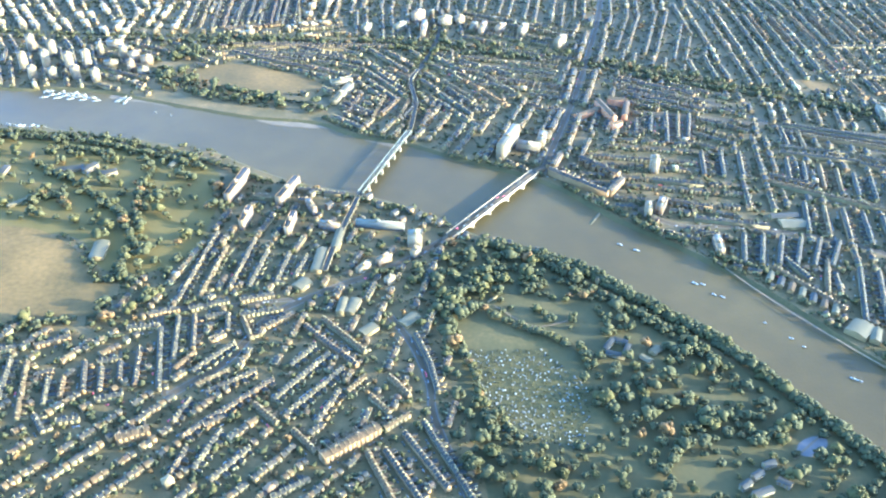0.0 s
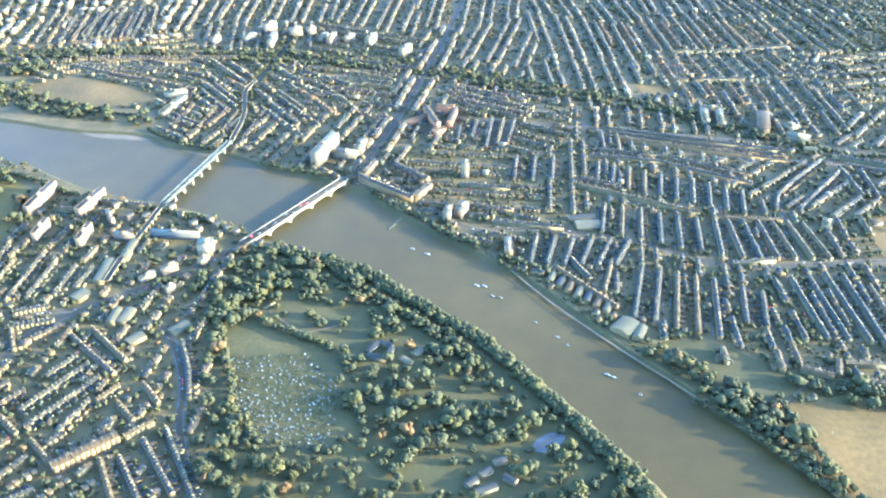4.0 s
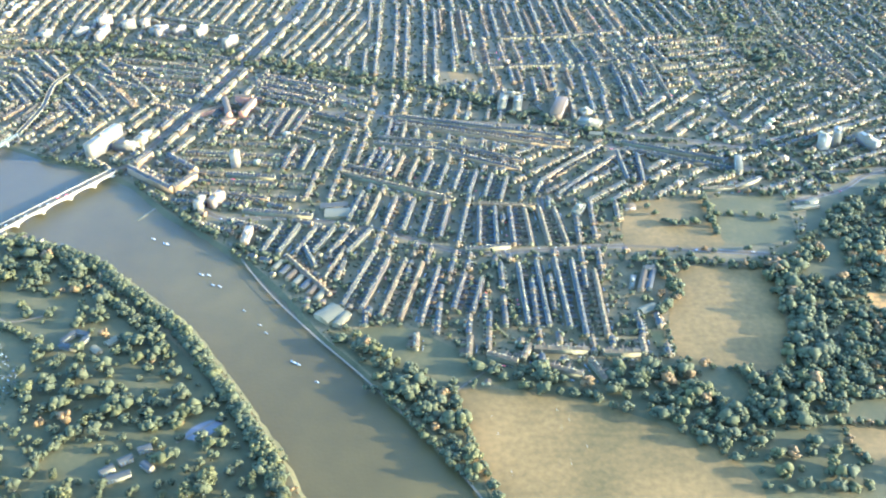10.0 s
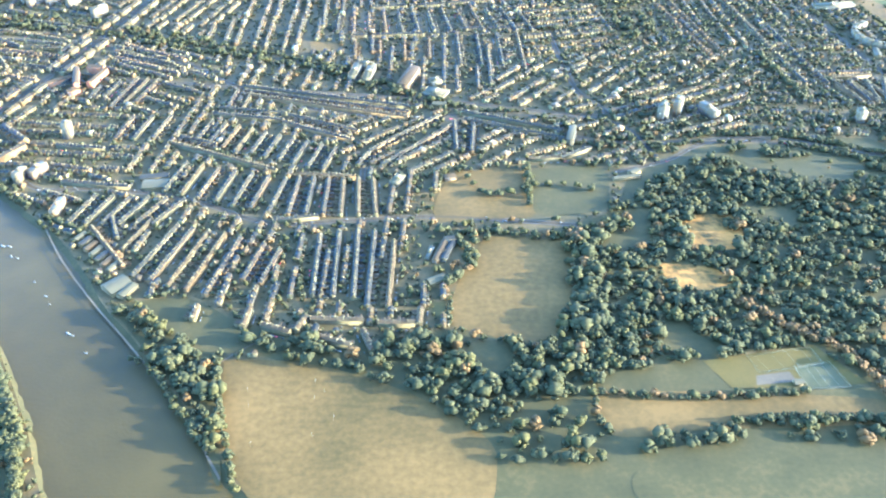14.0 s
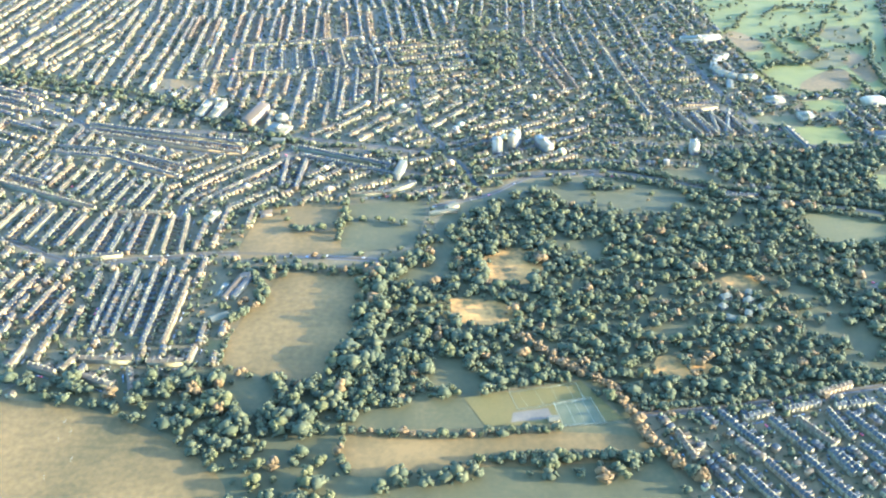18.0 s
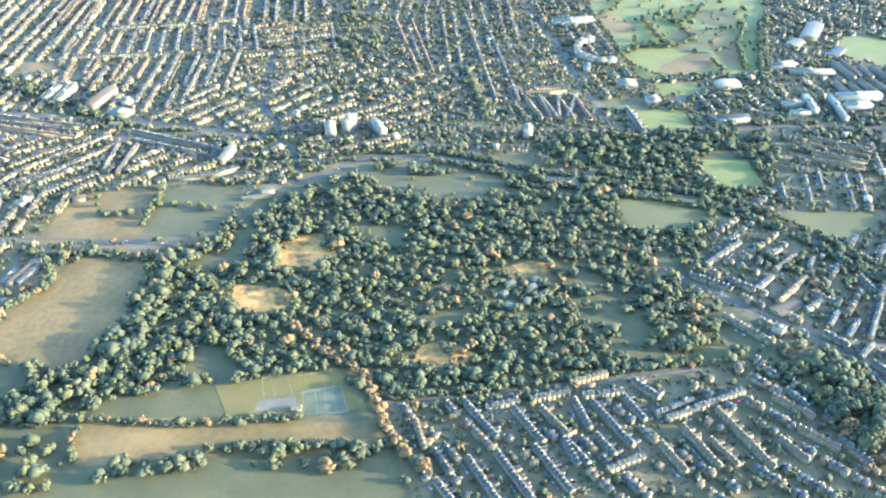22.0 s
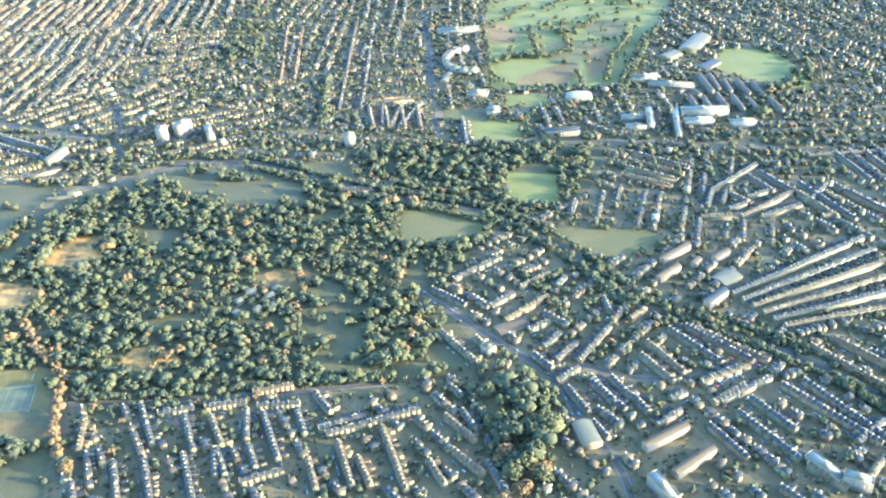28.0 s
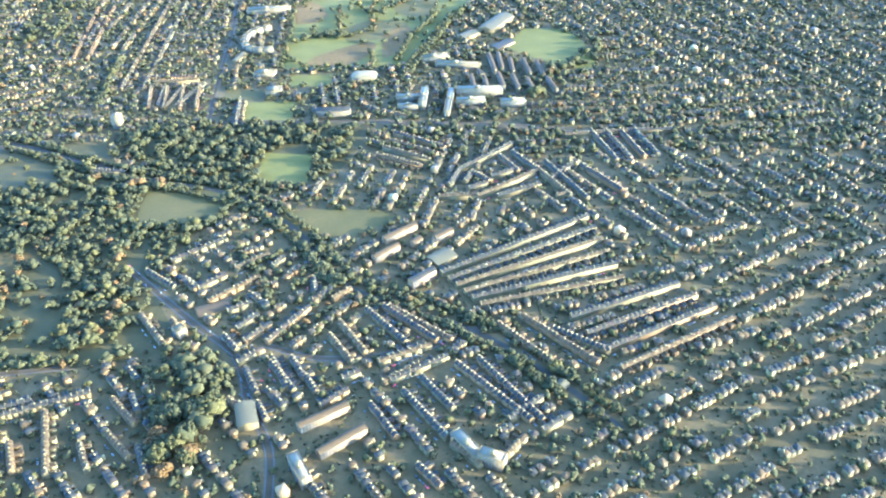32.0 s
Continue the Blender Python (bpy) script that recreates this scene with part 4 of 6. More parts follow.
# riverside slab and its podium by the road bridge
slab("office_slab", (134, 1461), (169, 1544), 15, 9, "cream", "flat", "tall cream slab block on the riverbank beside the bridge", storey=3.4)
slab("office_wing", (169, 1508), (210, 1495), 22, 4, "cream", "flat", "lower office wing joined to a riverside slab")
slab("office_wing", (211, 1508), (222, 1547), 16, 5, "cream", "flat", "lower office wing joined to a riverside slab")
# mansion court round a garden
for p, q in (((218, 1411), (308, 1331)), ((310, 1335), (341, 1380)), ((338, 1396), (279, 1454)), ((225, 1423), (244, 1468))):
    terrace(p, q, wall="red", depth=10, h=12, r=3.0, house=7, label="tall brick mansion flats with pale dormers round a garden court")
slab("tower_block", (397, 1420), (412, 1419), 15, 10, "cream", "flat", "pale ten-storey tower among terraces", "tower")
for p, q, f in (((344, 1685), (365, 1607), 5), ((366, 1692), (401, 1682), 5), ((355, 1583), (377, 1594), 4), ((387, 1618), (403, 1682), 4), ((292, 1623), (345, 1659), 3)):
    slab("shopping_centre", p, q, 11, f, "terracotta", "tile", "bright red-brick shopping centre wing with tiled roof", pitched=True, hipped=False, group="shopping centre")
for cx, cy, f in ((-822, 1810, 9), (-779, 1807, 8), (-733, 1811, 9), (-687, 1796, 9), (-855, 1852, 13), (-811, 1863, 13), (-761, 1859, 12), (-726, 1868, 13), (-873, 1951, 13), (-821, 1931, 11)):
    slab("riverside_flats", (cx - 8, cy - 2), (cx + 7, cy + 7), 12, f, "cream", "flat", "pale riverside apartment tower with flat roof", "tower", group="riverside towers")
for cx, cy, f, L, wall in ((-660, 1912, 10, 16, "cream"), (-718, 1936, 9, 14, "cream"), (-632, 1896, 8, 20, "ochre"), (-628, 1849, 8, 16, "red"), (-604, 1888, 6, 24, "red"), (-700, 1986, 4, 34, "cream"), (-680, 1880, 3, 30, "cream"), (-600, 1838, 4, 22, "cream")):
    slab("riverside_block", (cx - L / 2, cy), (cx + L / 2, cy + 5), 14, f, wall, "flat", "cream and brick riverside block beside the towers", "building", group="riverside blocks")
slab("mansion_flats", (-329, 1313), (-310, 1400), 11, 6, "ochre", "slate", "ochre-brick mansion flats beside a park", group="park flats")
slab("mansion_flats", (-243, 1303), (-220, 1373), 11, 6, "ochre", "slate", "ochre-brick mansion flats beside a park", group="park flats")
slab("mansion_flats", (-292, 1231), (-285, 1278), 9, 6, "ochre", "slate", "ochre-brick mansion flats beside a park", group="park flats")
slab("mansion_flats", (-218, 1212), (-212, 1261), 9, 6, "ochre", "slate", "ochre-brick mansion flats beside a park", group="park flats")
slab("office_block", (-28, 1192), (-5, 1192), 20, 7, "white", "flat", "white office block by the bridge foot")
slab("office_block", (-112, 1243), (-34, 1231), 8, 4, "flat", "flat", "long grey-roofed office block")
slab("brick_flats", (-73, 1132), (-54, 1150), 9, 4, "red", "flat", "orange-brick flats by the high street")
slab("brick_flats", (-101, 1112), (-84, 1135), 8, 3, "cream", "flat", "cream flats by the high street")
slab("brick_flats", (-58, 1084), (-47, 1095), 8, 4, "cream", "flat", "cream flats by the high street")
slab("brick_flats", (-20, 1153), (-11, 1171), 9, 4, "cream", "flat", "cream flats by the high street")
slab("brick_flats", (-138, 1228), (-170, 1241), 9, 4, "red", "flat", "red-brick flats near the railway bridge")
slab("brick_flats", (-195, 1304), (-180, 1275), 8, 5, "red", "flat", "red-brick flats near the railway bridge")
shed((-163, 1113), (-158, 1172), 16, 7)
shed((-140, 1172), (-134, 1225), 14, 7)
shed((-107, 1012), (-98, 1045), 15, 7, label="white-roofed hall on the high street")
shed((-120, 1012), (-116, 1045), 12, 8, wall="cream")
shed((-87, 969), (-69, 987), 16, 6)
shed((-498, 1147), (-501, 1193), 22, 6, label="pale sports hall beside a dry field")
shed((-187, 1072), (-173, 1092), 20, 6)
shed((-32, 990), (-12, 1012), 18, 4, label="pale flat yard roof beside the high street")
# club house and pavilions in the riverside park
for p, q, w, f in (((-641, 1415), (-600, 1427), 14, 2), ((-595, 1411), (-580, 1435), 12, 3), ((-563, 1403), (-539, 1415), 12, 2), ((-737, 1403), (-735, 1431), 10, 2)):
    slab("club_house", p, q, w, f, "cream", "slate", "cream club house range among park lawns", "club", pitched=True, group="park club")
shed((-687, 1299), (-658, 1328), 9, 4, label="long pale pavilion on a park lawn")
shed((-452, 1431), (-441, 1460), 12, 4, label="pale pool hall beside park trees")
# cottages and flats along the near bank by the bridges
for k, (p, q) in enumerate((((-100, 1321), (-92, 1332)), ((-54, 1268), (-47, 1278)), ((-29, 1280), (-22, 1287)), ((-14, 1261), (-7, 1271)), ((19, 1241), (26, 1248)), ((-80, 1303), (-70, 1299)), ((-43, 1251), (-34, 1258)), ((3, 1251), (10, 1258)), ((-135, 1292), (-129, 1303)), ((-195, 1332), (-188, 1339)), ((-163, 1292), (-155, 1303)))):
    slab("river_house", p, q, 8, 3, ("ochre", "cream", "red", "brick")[k % 4], "slate", "tall narrow brick house near the river", "house", pitched=True, hipped=False, group="river houses")
terrace((-216, 1348), (-175, 1343), wall="brick", depth=7, h=8)
terrace((-171, 1339), (-134, 1332), wall="cream", depth=7, h=7)
terrace((-211, 1317), (-195, 1310), wall="red", depth=7, h=8)
terrace((-287, 1328), (-252, 1321), wall="brick", depth=9, h=8)
# offices along the railway on the hill
for p, q, f in (((-147, 2078), (-131, 2099), 7), ((-72, 2084), (-48, 2113), 7), ((-30, 2143), (-5, 2166), 11), ((-7, 2041), (-1, 2113), 8), ((32, 2120), (60, 2134), 9), ((73, 2134), (92, 2142), 8), ((129, 2060), (141, 2104), 8), ((168, 2067), (185, 2096), 8), ((220, 2052), (237, 2088), 9), ((297, 1982), (319, 2016), 9), ((108, 2082), (120, 2119), 6)):
    slab("office_block", p, q, 12, round(f * 0.75), ("cream", "brick", "ochre")[f % 3], "flat", "pale office block beside the hill railway", group="hill offices")
for p, q in (((-185, 1687), (-155, 1773)), ((-197, 1782), (-155, 1801))):
    slab("warehouse", p, q, 14, 3, "white", "pale", "white warehouse ranges round a yard", "warehouse")
# old palace and tents in the park
for p, q in (((240, 936), (254, 956)), ((254, 956), (272, 948)), ((265, 927), (273, 944)), ((240, 929), (264, 921))):
    slab("palace_range", p, q, 7, 2, "brick", "slate", "low brick range of an old palace round a court", pitched=True, group="palace court")
shed((301, 929), (314, 941), 12, 4, wall="white", roof="pale", label="white marquee on a park lawn", category="tent")
shed((285, 923), (297, 911), 10, 4)
shed((89, 1042), (103, 1057), 3, 2.6, wall="white", label="long narrow white glasshouse beside a park path", category="glasshouse")
# boathouses along the far bank
for k in range(7):
    p = (508 + 11.5 * k, 1089 + -13.2 * k)
    shed(p, (p[0] + 10, p[1] + 20), 9.5, 6, ("white", "cream", "red")[k % 3], ("pale", "slate", "tile")[k % 3], "gabled boathouse on the river embankment", "boathouse")
shed((587, 963), (611, 987), 30, 7, label="large pale-roofed boathouse on the embankment")
shed((609, 949), (623, 976), 14, 6)
slab("river_flats", (455, 1160), (458, 1200), 12, 4, "ochre", "flat", "cream riverside flats on the embankment")
slab("river_flats", (383, 1277), (397, 1309), 14, 5, "red", "flat", "red-brick riverside flats on the embankment")
slab("river_flats", (363, 1266), (369, 1292), 12, 6, "cream", "flat", "cream riverside flats on the embankment")
shed((574, 1244), (615, 1245), 26, 5, label="long pale-roofed workshops between terraces")
shed((565, 1266), (611, 1270), 14, 5, roof="slate")
# schools and blocks toward the hill
for p, q in (((897, 1609), (910, 1671)), ((910, 1671), (939, 1663)), ((926, 1597), (937, 1664))):
    slab("school_wing", p, q, 16, 4, "white", "pale", "white school building with flat roofs", "school", group="white school")
slab("brick_block", (997, 1563), (1022, 1637), 22, 5, "red", "tile", "large orange-brick block with tiled roofs", pitched=True)
slab("clinic", (1040, 1553), (1080, 1533), 30, 2, "white", "pale", "low white clinic with flat roofs", "clinic")
slab("clinic", (1050, 1584), (1071, 1592), 18, 3, "white", "pale", "low white clinic with flat roofs", "clinic")
shed((1052, 1497), (1078, 1491), 12, 6, label="long white-roofed hall standing among trees")
slab("church", (1283, 1329), (1296, 1379), 12, 4, "white", "pale", "pale church with a steep roof", "church", pitched=True)
slab("tower_block", (1454, 1415), (1472, 1414), 15, 9, "white", "flat", "white tower block above trees", "tower")
slab("tower_block", (1488, 1419), (1502, 1449), 14, 9, "cream", "flat", "cream tower block above trees", "tower")
slab("tower_block", (1799, 1379), (1814, 1378), 14, 8, "white", "flat", "white tower block above trees", "tower")
slab("brick_flats", (1539, 1441), (1556, 1400), 14, 6, "cream", "flat", "cream flats beside trees")
for p, q, w, f, wall, roof in (((1041, 1004), (1062, 1063), 9, 2, "red", "tile"), ((1053, 1006), (1072, 1058), 8, 2, "brick", "slate"), ((1048, 1026), (1061, 1025), 8, 2, "red", "tile"), ((1057, 1053), (1072, 1055), 9, 3, "white", "slate"), ((1030, 1013), (1039, 1043), 8, 1, "white", "flat")):
    slab("school_wing", p, q, w, f, wall, roof, "brick school wing round a yard beside the common", "school", pitched=roof != "flat", hipped=False, group="common school")
shed((1030, 956), (1053, 968), 14, 5)
slab("lodge", (1063, 1231), (1082, 1234), 12, 2, "red", "tile", "brick lodge at the edge of a common", "house", pitched=True)
slab("villa", (982, 1215), (994, 1239), 16, 3, "white", "pale", "white villa among gardens", "house")
shed((1365, 1224), (1382, 1235), 12, 6, label="white station building beside the common")
shed((1336, 1211), (1381, 1218), 8, 5)
shed((1463, 735), (1475, 736), 9, 4, wall="white", label="low pale pavilion beside the courts")
# clubs, crescent and schools in the north-west
for k in range(9):
    a0 = radians(100 + 21 * k)
    a1 = radians(100 + 21 * (k + 1))
    cx, cy = (1998, 1738)
    slab("crescent_flats", (cx + 52 * math.cos(a0), cy + 60 * math.sin(a0)), (cx + 52 * math.cos(a1), cy + 60 * math.sin(a1)), 12, 4, "white", "pale", "white curved crescent of flats", group="crescent", plant=False)
slab("club_house", (1998, 1581), (2037, 1576), 22, 2, "white", "pale", "white club house with flat roof", "club")
slab("club_house", (2037, 1494), (2064, 1496), 24, 3, "white", "pale", "white club house with flat roof", "club")
for p, q, w, f in (((2272, 1449), (2314, 1449), 11, 4), ((2321, 1474), (2319, 1413), 12, 5), ((2277, 1420), (2312, 1418), 10, 3), ((2376, 1467), (2456, 1463), 14, 5), ((2376, 1430), (2426, 1430), 12, 4), ((2451, 1420), (2494, 1421), 12, 4), ((2367, 1474), (2361, 1382), 10, 4)):
    slab("college_range", p, q, w, f, "brick", "flat", "brown brick college range with flat felted roof", "college", group="college ranges")
for p, q in (((2432, 1630), (2444, 1550)), ((2450, 1631), (2457, 1558)), ((2472, 1603), (2476, 1546)), ((2496, 1599), (2506, 1535)), ((2520, 1588), (2530, 1525)), ((2400, 1535), (2407, 1482)), ((2424, 1526), (2430, 1473)), ((2449, 1542), (2458, 1482)), ((2474, 1532), (2484, 1472)), ((2500, 1515), (2509, 1463)), ((2535, 1517), (2548, 1464))):
    slab("estate_block", p, q, 6.5, 3, "cream", "tile", "long rendered estate block under a brown pitched roof", pitched=True, hipped=False, group="estate blocks")
slab("college", (2140, 1403), (2198, 1403), 14, 4, "cream", "slate", "long stone college range", "college", pitched=True)
shed((1949, 1634), (1958, 1673), 14, 6)
slab("school_wing", (2305, 1619), (2359, 1628), 18, 3, "white", "pale", "white school building with flat roofs", "school", group="far school")
slab("school_wing", (2335, 1597), (2417, 1579), 14, 3, "white", "pale", "white school building with flat roofs", "school", group="far school")
shed((2379, 1720), (2409, 1745), 24, 7)
shed((2427, 1751), (2471, 1828), 34, 9, label="large white sports hall beside fields")
slab("school_wing", (1917, 1905), (2009, 1908), 22, 3, "white", "pale", "white school building with flat roofs", "school", group="hill school")
shed((2443, 1663), (2476, 1700), 22, 5, roof="slate")


def dome():
    """A white inflated court cover."""
    cx, cy = (2205, 1555)
    n, m, v, q = 20, 7, [], []
    for j in range(m + 1):
        f = math.sin(j / m * math.pi / 2)
        for i in range(n):
            a = 2 * math.pi * i / n
            c, s = math.cos(a), math.sin(a)
            ex, ey = abs(c) ** 0.5 * math.copysign(1, c), abs(s) ** 0.5 * math.copysign(1, s)
            g = math.cos(j / m * math.pi / 2) ** 0.6
            v.append((cx + 25 * ex * g, cy + 19 * ey * g, 9 * f))
    for j in range(m):
        for i in range(n):
            q.append((j * n + i, j * n + (i + 1) % n, (j + 1) * n + (i + 1) % n, (j + 1) * n + i))
    ob = new("court_dome", mesh_of("court_dome", v, [np.array(q)], [M["white"]], smooth=True))
    tagged(ob, "white inflated dome over tennis courts", "dome")
    claim_line([(cx - 24, cy), (cx + 24, cy)], 18, 1)


dome()
# west side blocks
slab("long_flats", (2228, 673), (2276, 705), 9, 3, "ochre", "tile", "long ochre-fronted flats under a dark pitched roof", pitched=True, hipped=False, group="long flats")
slab("long_flats", (2254, 636), (2298, 672), 9, 3, "ochre", "tile", "long ochre-fronted flats under a dark pitched roof", pitched=True, hipped=False, group="long flats")
slab("school_wing", (2391, 664), (2416, 630), 13, 3, "brick", "flat", "grey-roofed school beside terraces", "school")
shed((2175, 675), (2164, 709), 22, 8, label="long pale-roofed depot beside trees")
slab("white_block", (2056, 826), (2065, 835), 14, 4, "white", "pale", "white flat-roofed block beside the wood")
slab("bright_block", (2330, 915), (2358, 942), 10, 4, "ochre", "slate", "ochre brick flats catching low sun", pitched=True, hipped=False)
for p, q in (((2278, 973), (2308, 1002)), ((2288, 1016), (2328, 1051)), ((2327, 1004), (2337, 1017)), ((2356, 1016), (2378, 1036))):
    slab("brick_flats", p, q, 9, 3, "ochre", "tile", "ochre brick flats under dark pitched roofs", pitched=True, hipped=False, group="railside flats")
shed((2354, 967), (2379, 989), 26, 5, label="pale glass-roofed nursery sheds")
shed((2502, 732), (2508, 740), 12, 5)
for p, q in (((2416, 632), (2441, 621)), ((2230, 630), (2249, 597))):
    slab("flats", p, q, 12, 5, "cream", "flat", "cream walk-up flats with flat roofs", group="walk-up flats")
shed((2070, 870), (2108, 890), 22, 3, roof="tile", label="low grey sheet roofs of a nursery yard")


# houses inside the wood and beside the park
for k, (p, q) in enumerate((((1725, 910), (1737, 903)), ((1723, 930), (1731, 935)), ((1731, 952), (1744, 957)), ((1760, 942), (1771, 947)), ((1772, 922), (1781, 929)), ((1769, 957), (1775, 965)), ((1754, 910), (1759, 920)))):
    slab("villa", p, q, 9, 2, ("white", "brick", "cream")[k % 3], "pale", "detached villa standing inside a wood", "house", pitched=True, group="wood villas")
for k, (p, q) in enumerate((((355, 696), (368, 706)), ((372, 711), (386, 720)), ((390, 729), (405, 735)), ((400, 709), (413, 699)), ((365, 686), (390, 695)))):
    slab("villa", p, q, 8, 2, ("brick", "cream")[k % 2], "slate", "brick house beside a wooded park", "house", pitched=True, hipped=False, group="park houses")
terrace((1816, 1224), (1869, 1219), wall="white", depth=7, h=6, label="white-rendered cottages beside the railway")
# ---- bridges ----
def tube(rings):
    """One closed mesh through rings of four corners."""
    n, s = len(rings), Soup()
    i = np.repeat(np.arange(n - 1) * 4, 4)
    j = np.tile(np.arange(4), n - 1)
    q = np.column_stack([i + j, i + (j + 1) % 4, i + 4 + (j + 1) % 4, i + 4 + j])
    s.add(np.concatenate([np.asarray(r, dtype=float) for r in rings]), np.vstack([q, [[3, 2, 1, 0], [4 * n - 4, 4 * n - 3, 4 * n - 2, 4 * n - 1]]]))
    return s


def road_bridge():
    a, b = Vector((*(45, 1216), 0)), Vector((*(186, 1402), 0))
    u = (b - a).normalized()
    L, W, spans, deck = (b - a).length, 15.0, 5, 6.5
    ux, uy, o = (u.x, u.y), (-u.y, u.x), (a.x, a.y)
    e = thing("road_bridge", "pale granite five-arch road bridge over the river", "bridge")
    edges = [L * x for x in (0.0, 0.175, 0.385, 0.615, 0.825, 1.0)]
    for x0, x1 in zip(edges[:-1], edges[1:]):
        s = Soup()
        n, top, rise = 14, deck - 0.9, 6.6
        p = [(x0 + 2.0 + (x1 - x0 - 4.0) * i / n, -3.4 + rise * math.sin(math.acos(abs(2 * i / n - 1)))) for i in range(n + 1)]
        s = tube([[(o[0] + ux[0] * x + uy[0] * y, o[1] + ux[1] * x + uy[1] * y, h) for y, h in ((-W / 2, z), (W / 2, z), (W / 2, top), (-W / 2, top))] for x, z in p])
        part("arch", s.mesh("arch", M["stone"]), e)
    for x in edges:
        s = Soup()
        box(s, o, ux, uy, x - 2.2, x + 2.2, -W / 2 - 2.2, W / 2 + 2.2, -5.5, 1.5, 0.92)
        for y in (-W / 2, W / 2):
            box(s, o, ux, uy, x - 1.6, x + 1.6, y - 0.9, y + 0.9, 1.5, deck + 1.5)
        part("pier", s.mesh("pier", M["stone"]), e)
    s = Soup()
    box(s, o, ux, uy, -12, L + 12, -W / 2 + 0.02, W / 2 - 0.02, deck - 0.9, deck)
    part("deck", s.mesh("deck", M["pave"]), e)
    s = Soup()
    box(s, o, ux, uy, -14, L + 14, -4.8, 4.8, deck + 0.01, deck + 0.06)
    part("roadway", s.mesh("roadway", M["road"]), e, "grey asphalt roadway")
    for y in (-1, 1):
        s = Soup()
        box(s, o, ux, uy, -10, L + 10, y * (W / 2) - 0.35, y * (W / 2) + 0.35, deck - 0.2, deck + 1.2)
        part("parapet", s.mesh("parapet", M["stone"]), e)
        for k in range(7):
            s = Soup()
            x = L * (k + 0.5) / 7
            box(s, o, ux, uy, x - 0.35, x + 0.35, y * W / 2 - 0.35, y * W / 2 + 0.35, deck + 1.2, deck + 2.0)
            box(s, o, ux, uy, x - 0.1, x + 0.1, y * W / 2 - 0.1, y * W / 2 + 0.1, deck + 2.0, deck + 6.0)
            box(s, o, ux, uy, x - 0.4, x + 0.4, y * W / 2 - 0.4, y * W / 2 + 0.4, deck + 6.0, deck + 6.8, 0.5)
            part("lamp", s.mesh("lamp", M["steel"]), e)
    for end, way in ((0, -1), (L, 1)):  # earth ramps down to the streets
        v = [(end, -W / 2, -0.2), (end + way * 45, -W / 2, -0.2), (end + way * 45, W / 2, -0.2), (end, W / 2, -0.2), (end, -W / 2, deck - 0.05), (end + way * 45, -W / 2, 0.5), (end + way * 45, W / 2, 0.5), (end, W / 2, deck - 0.05)]
        s = Soup()
        s.add([(o[0] + ux[0] * x + uy[0] * y, o[1] + ux[1] * x + uy[1] * y, z) for x, y, z in v], BOX_Q if way > 0 else BOX_Q[:, ::-1])
        part("approach", s.mesh("approach", M["road"]), e)
    claim_line([tuple(a.xy), tuple(b.xy)], W / 2 + 4, 1)
    return e, o, ux, uy, L, deck


bridge, br_o, br_x, br_y, br_L, br_deck = road_bridge()


def rail_bridge():
    a, b = Vector((*(-110, 1332), 0)), Vector((*(-31, 1557), 0))
    u = (b - a).normalized()
    L, W, deck = (b - a).length, 9.0, 8.0
    ux, uy, o = (u.x, u.y), (-u.y, u.x), (a.x, a.y)
    e = thing("railway_bridge", "pale green lattice-girder railway bridge on twin piers", "bridge")
    spans = 8
    for y in (-1, 1):
        for k in range(spans):
            s = Soup()
            x0, x1 = L * k / spans, L * (k + 1) / spans
            box(s, o, ux, uy, x0, x1, y * W / 2 - 0.3, y * W / 2 + 0.3, deck + 2.6, deck + 3.1)
            box(s, o, ux, uy, x0, x1, y * W / 2 - 0.3, y * W / 2 + 0.3, deck - 0.6, deck)
            n = 8
            for i in range(n):
                xa, xb = x0 + (x1 - x0) * i / n, x0 + (x1 - x0) * (i + 1) / n
                for za, zb in ((deck, deck + 2.6), (deck + 2.6, deck)):
                    v = [(o[0] + ux[0] * x + uy[0] * yy, o[1] + ux[1] * x + uy[1] * yy, z) for x, yy, z in ((xa - .15, y * W / 2 - .12, za), (xa + .15, y * W / 2 - .12, za), (xa + .15, y * W / 2 + .12, za), (xa - .15, y * W / 2 + .12, za), (xb - .15, y * W / 2 - .12, zb), (xb + .15, y * W / 2 - .12, zb), (xb + .15, y * W / 2 + .12, zb), (xb - .15, y * W / 2 + .12, zb))]
                    s.add(v, BOX_Q)
            part("girder", s.mesh("girder", M["steel"]), e)
    for k in range(spans + 1):
        for y in (-1, 1):
            s = Soup()
            x = L * k / spans
            for z0, z1, r0 in ((-5.5, 0, 2.3), (0, deck - 0.6, 1.7)):
                box(s, o, ux, uy, x - r0, x + r0, y * 3.6 - r0, y * 3.6 + r0, z0, z1, 0.9)
            part("pier", s.mesh("pier", M["stone"]), e)
    s = Soup()
    box(s, o, ux, uy, -5, L + 5, -W / 2 + 0.35, W / 2 - 0.35, deck - 0.5, deck + 0.1)
    part("trackbed", s.mesh("trackbed", M["ballast"]), e)
    for y in (-2.6, -1.2, 1.2, 2.6):
        s = Soup()
        box(s, o, ux, uy, -5, L + 5, y - 0.06, y + 0.06, deck + 0.1, deck + 0.3)
        part("rail", s.mesh("rail", M["steel"]), e)
    s = Soup()
    box(s, o, ux, uy, 0, L, W / 2 + 0.6, W / 2 + 3.0, deck - 1.2, deck - 0.8)
    part("footway", s.mesh("footway", M["pave"]), e, "narrow footway hung beside the girder")
    claim_line([tuple(a.xy), tuple(b.xy)], W / 2 + 4, 1)


rail_bridge()


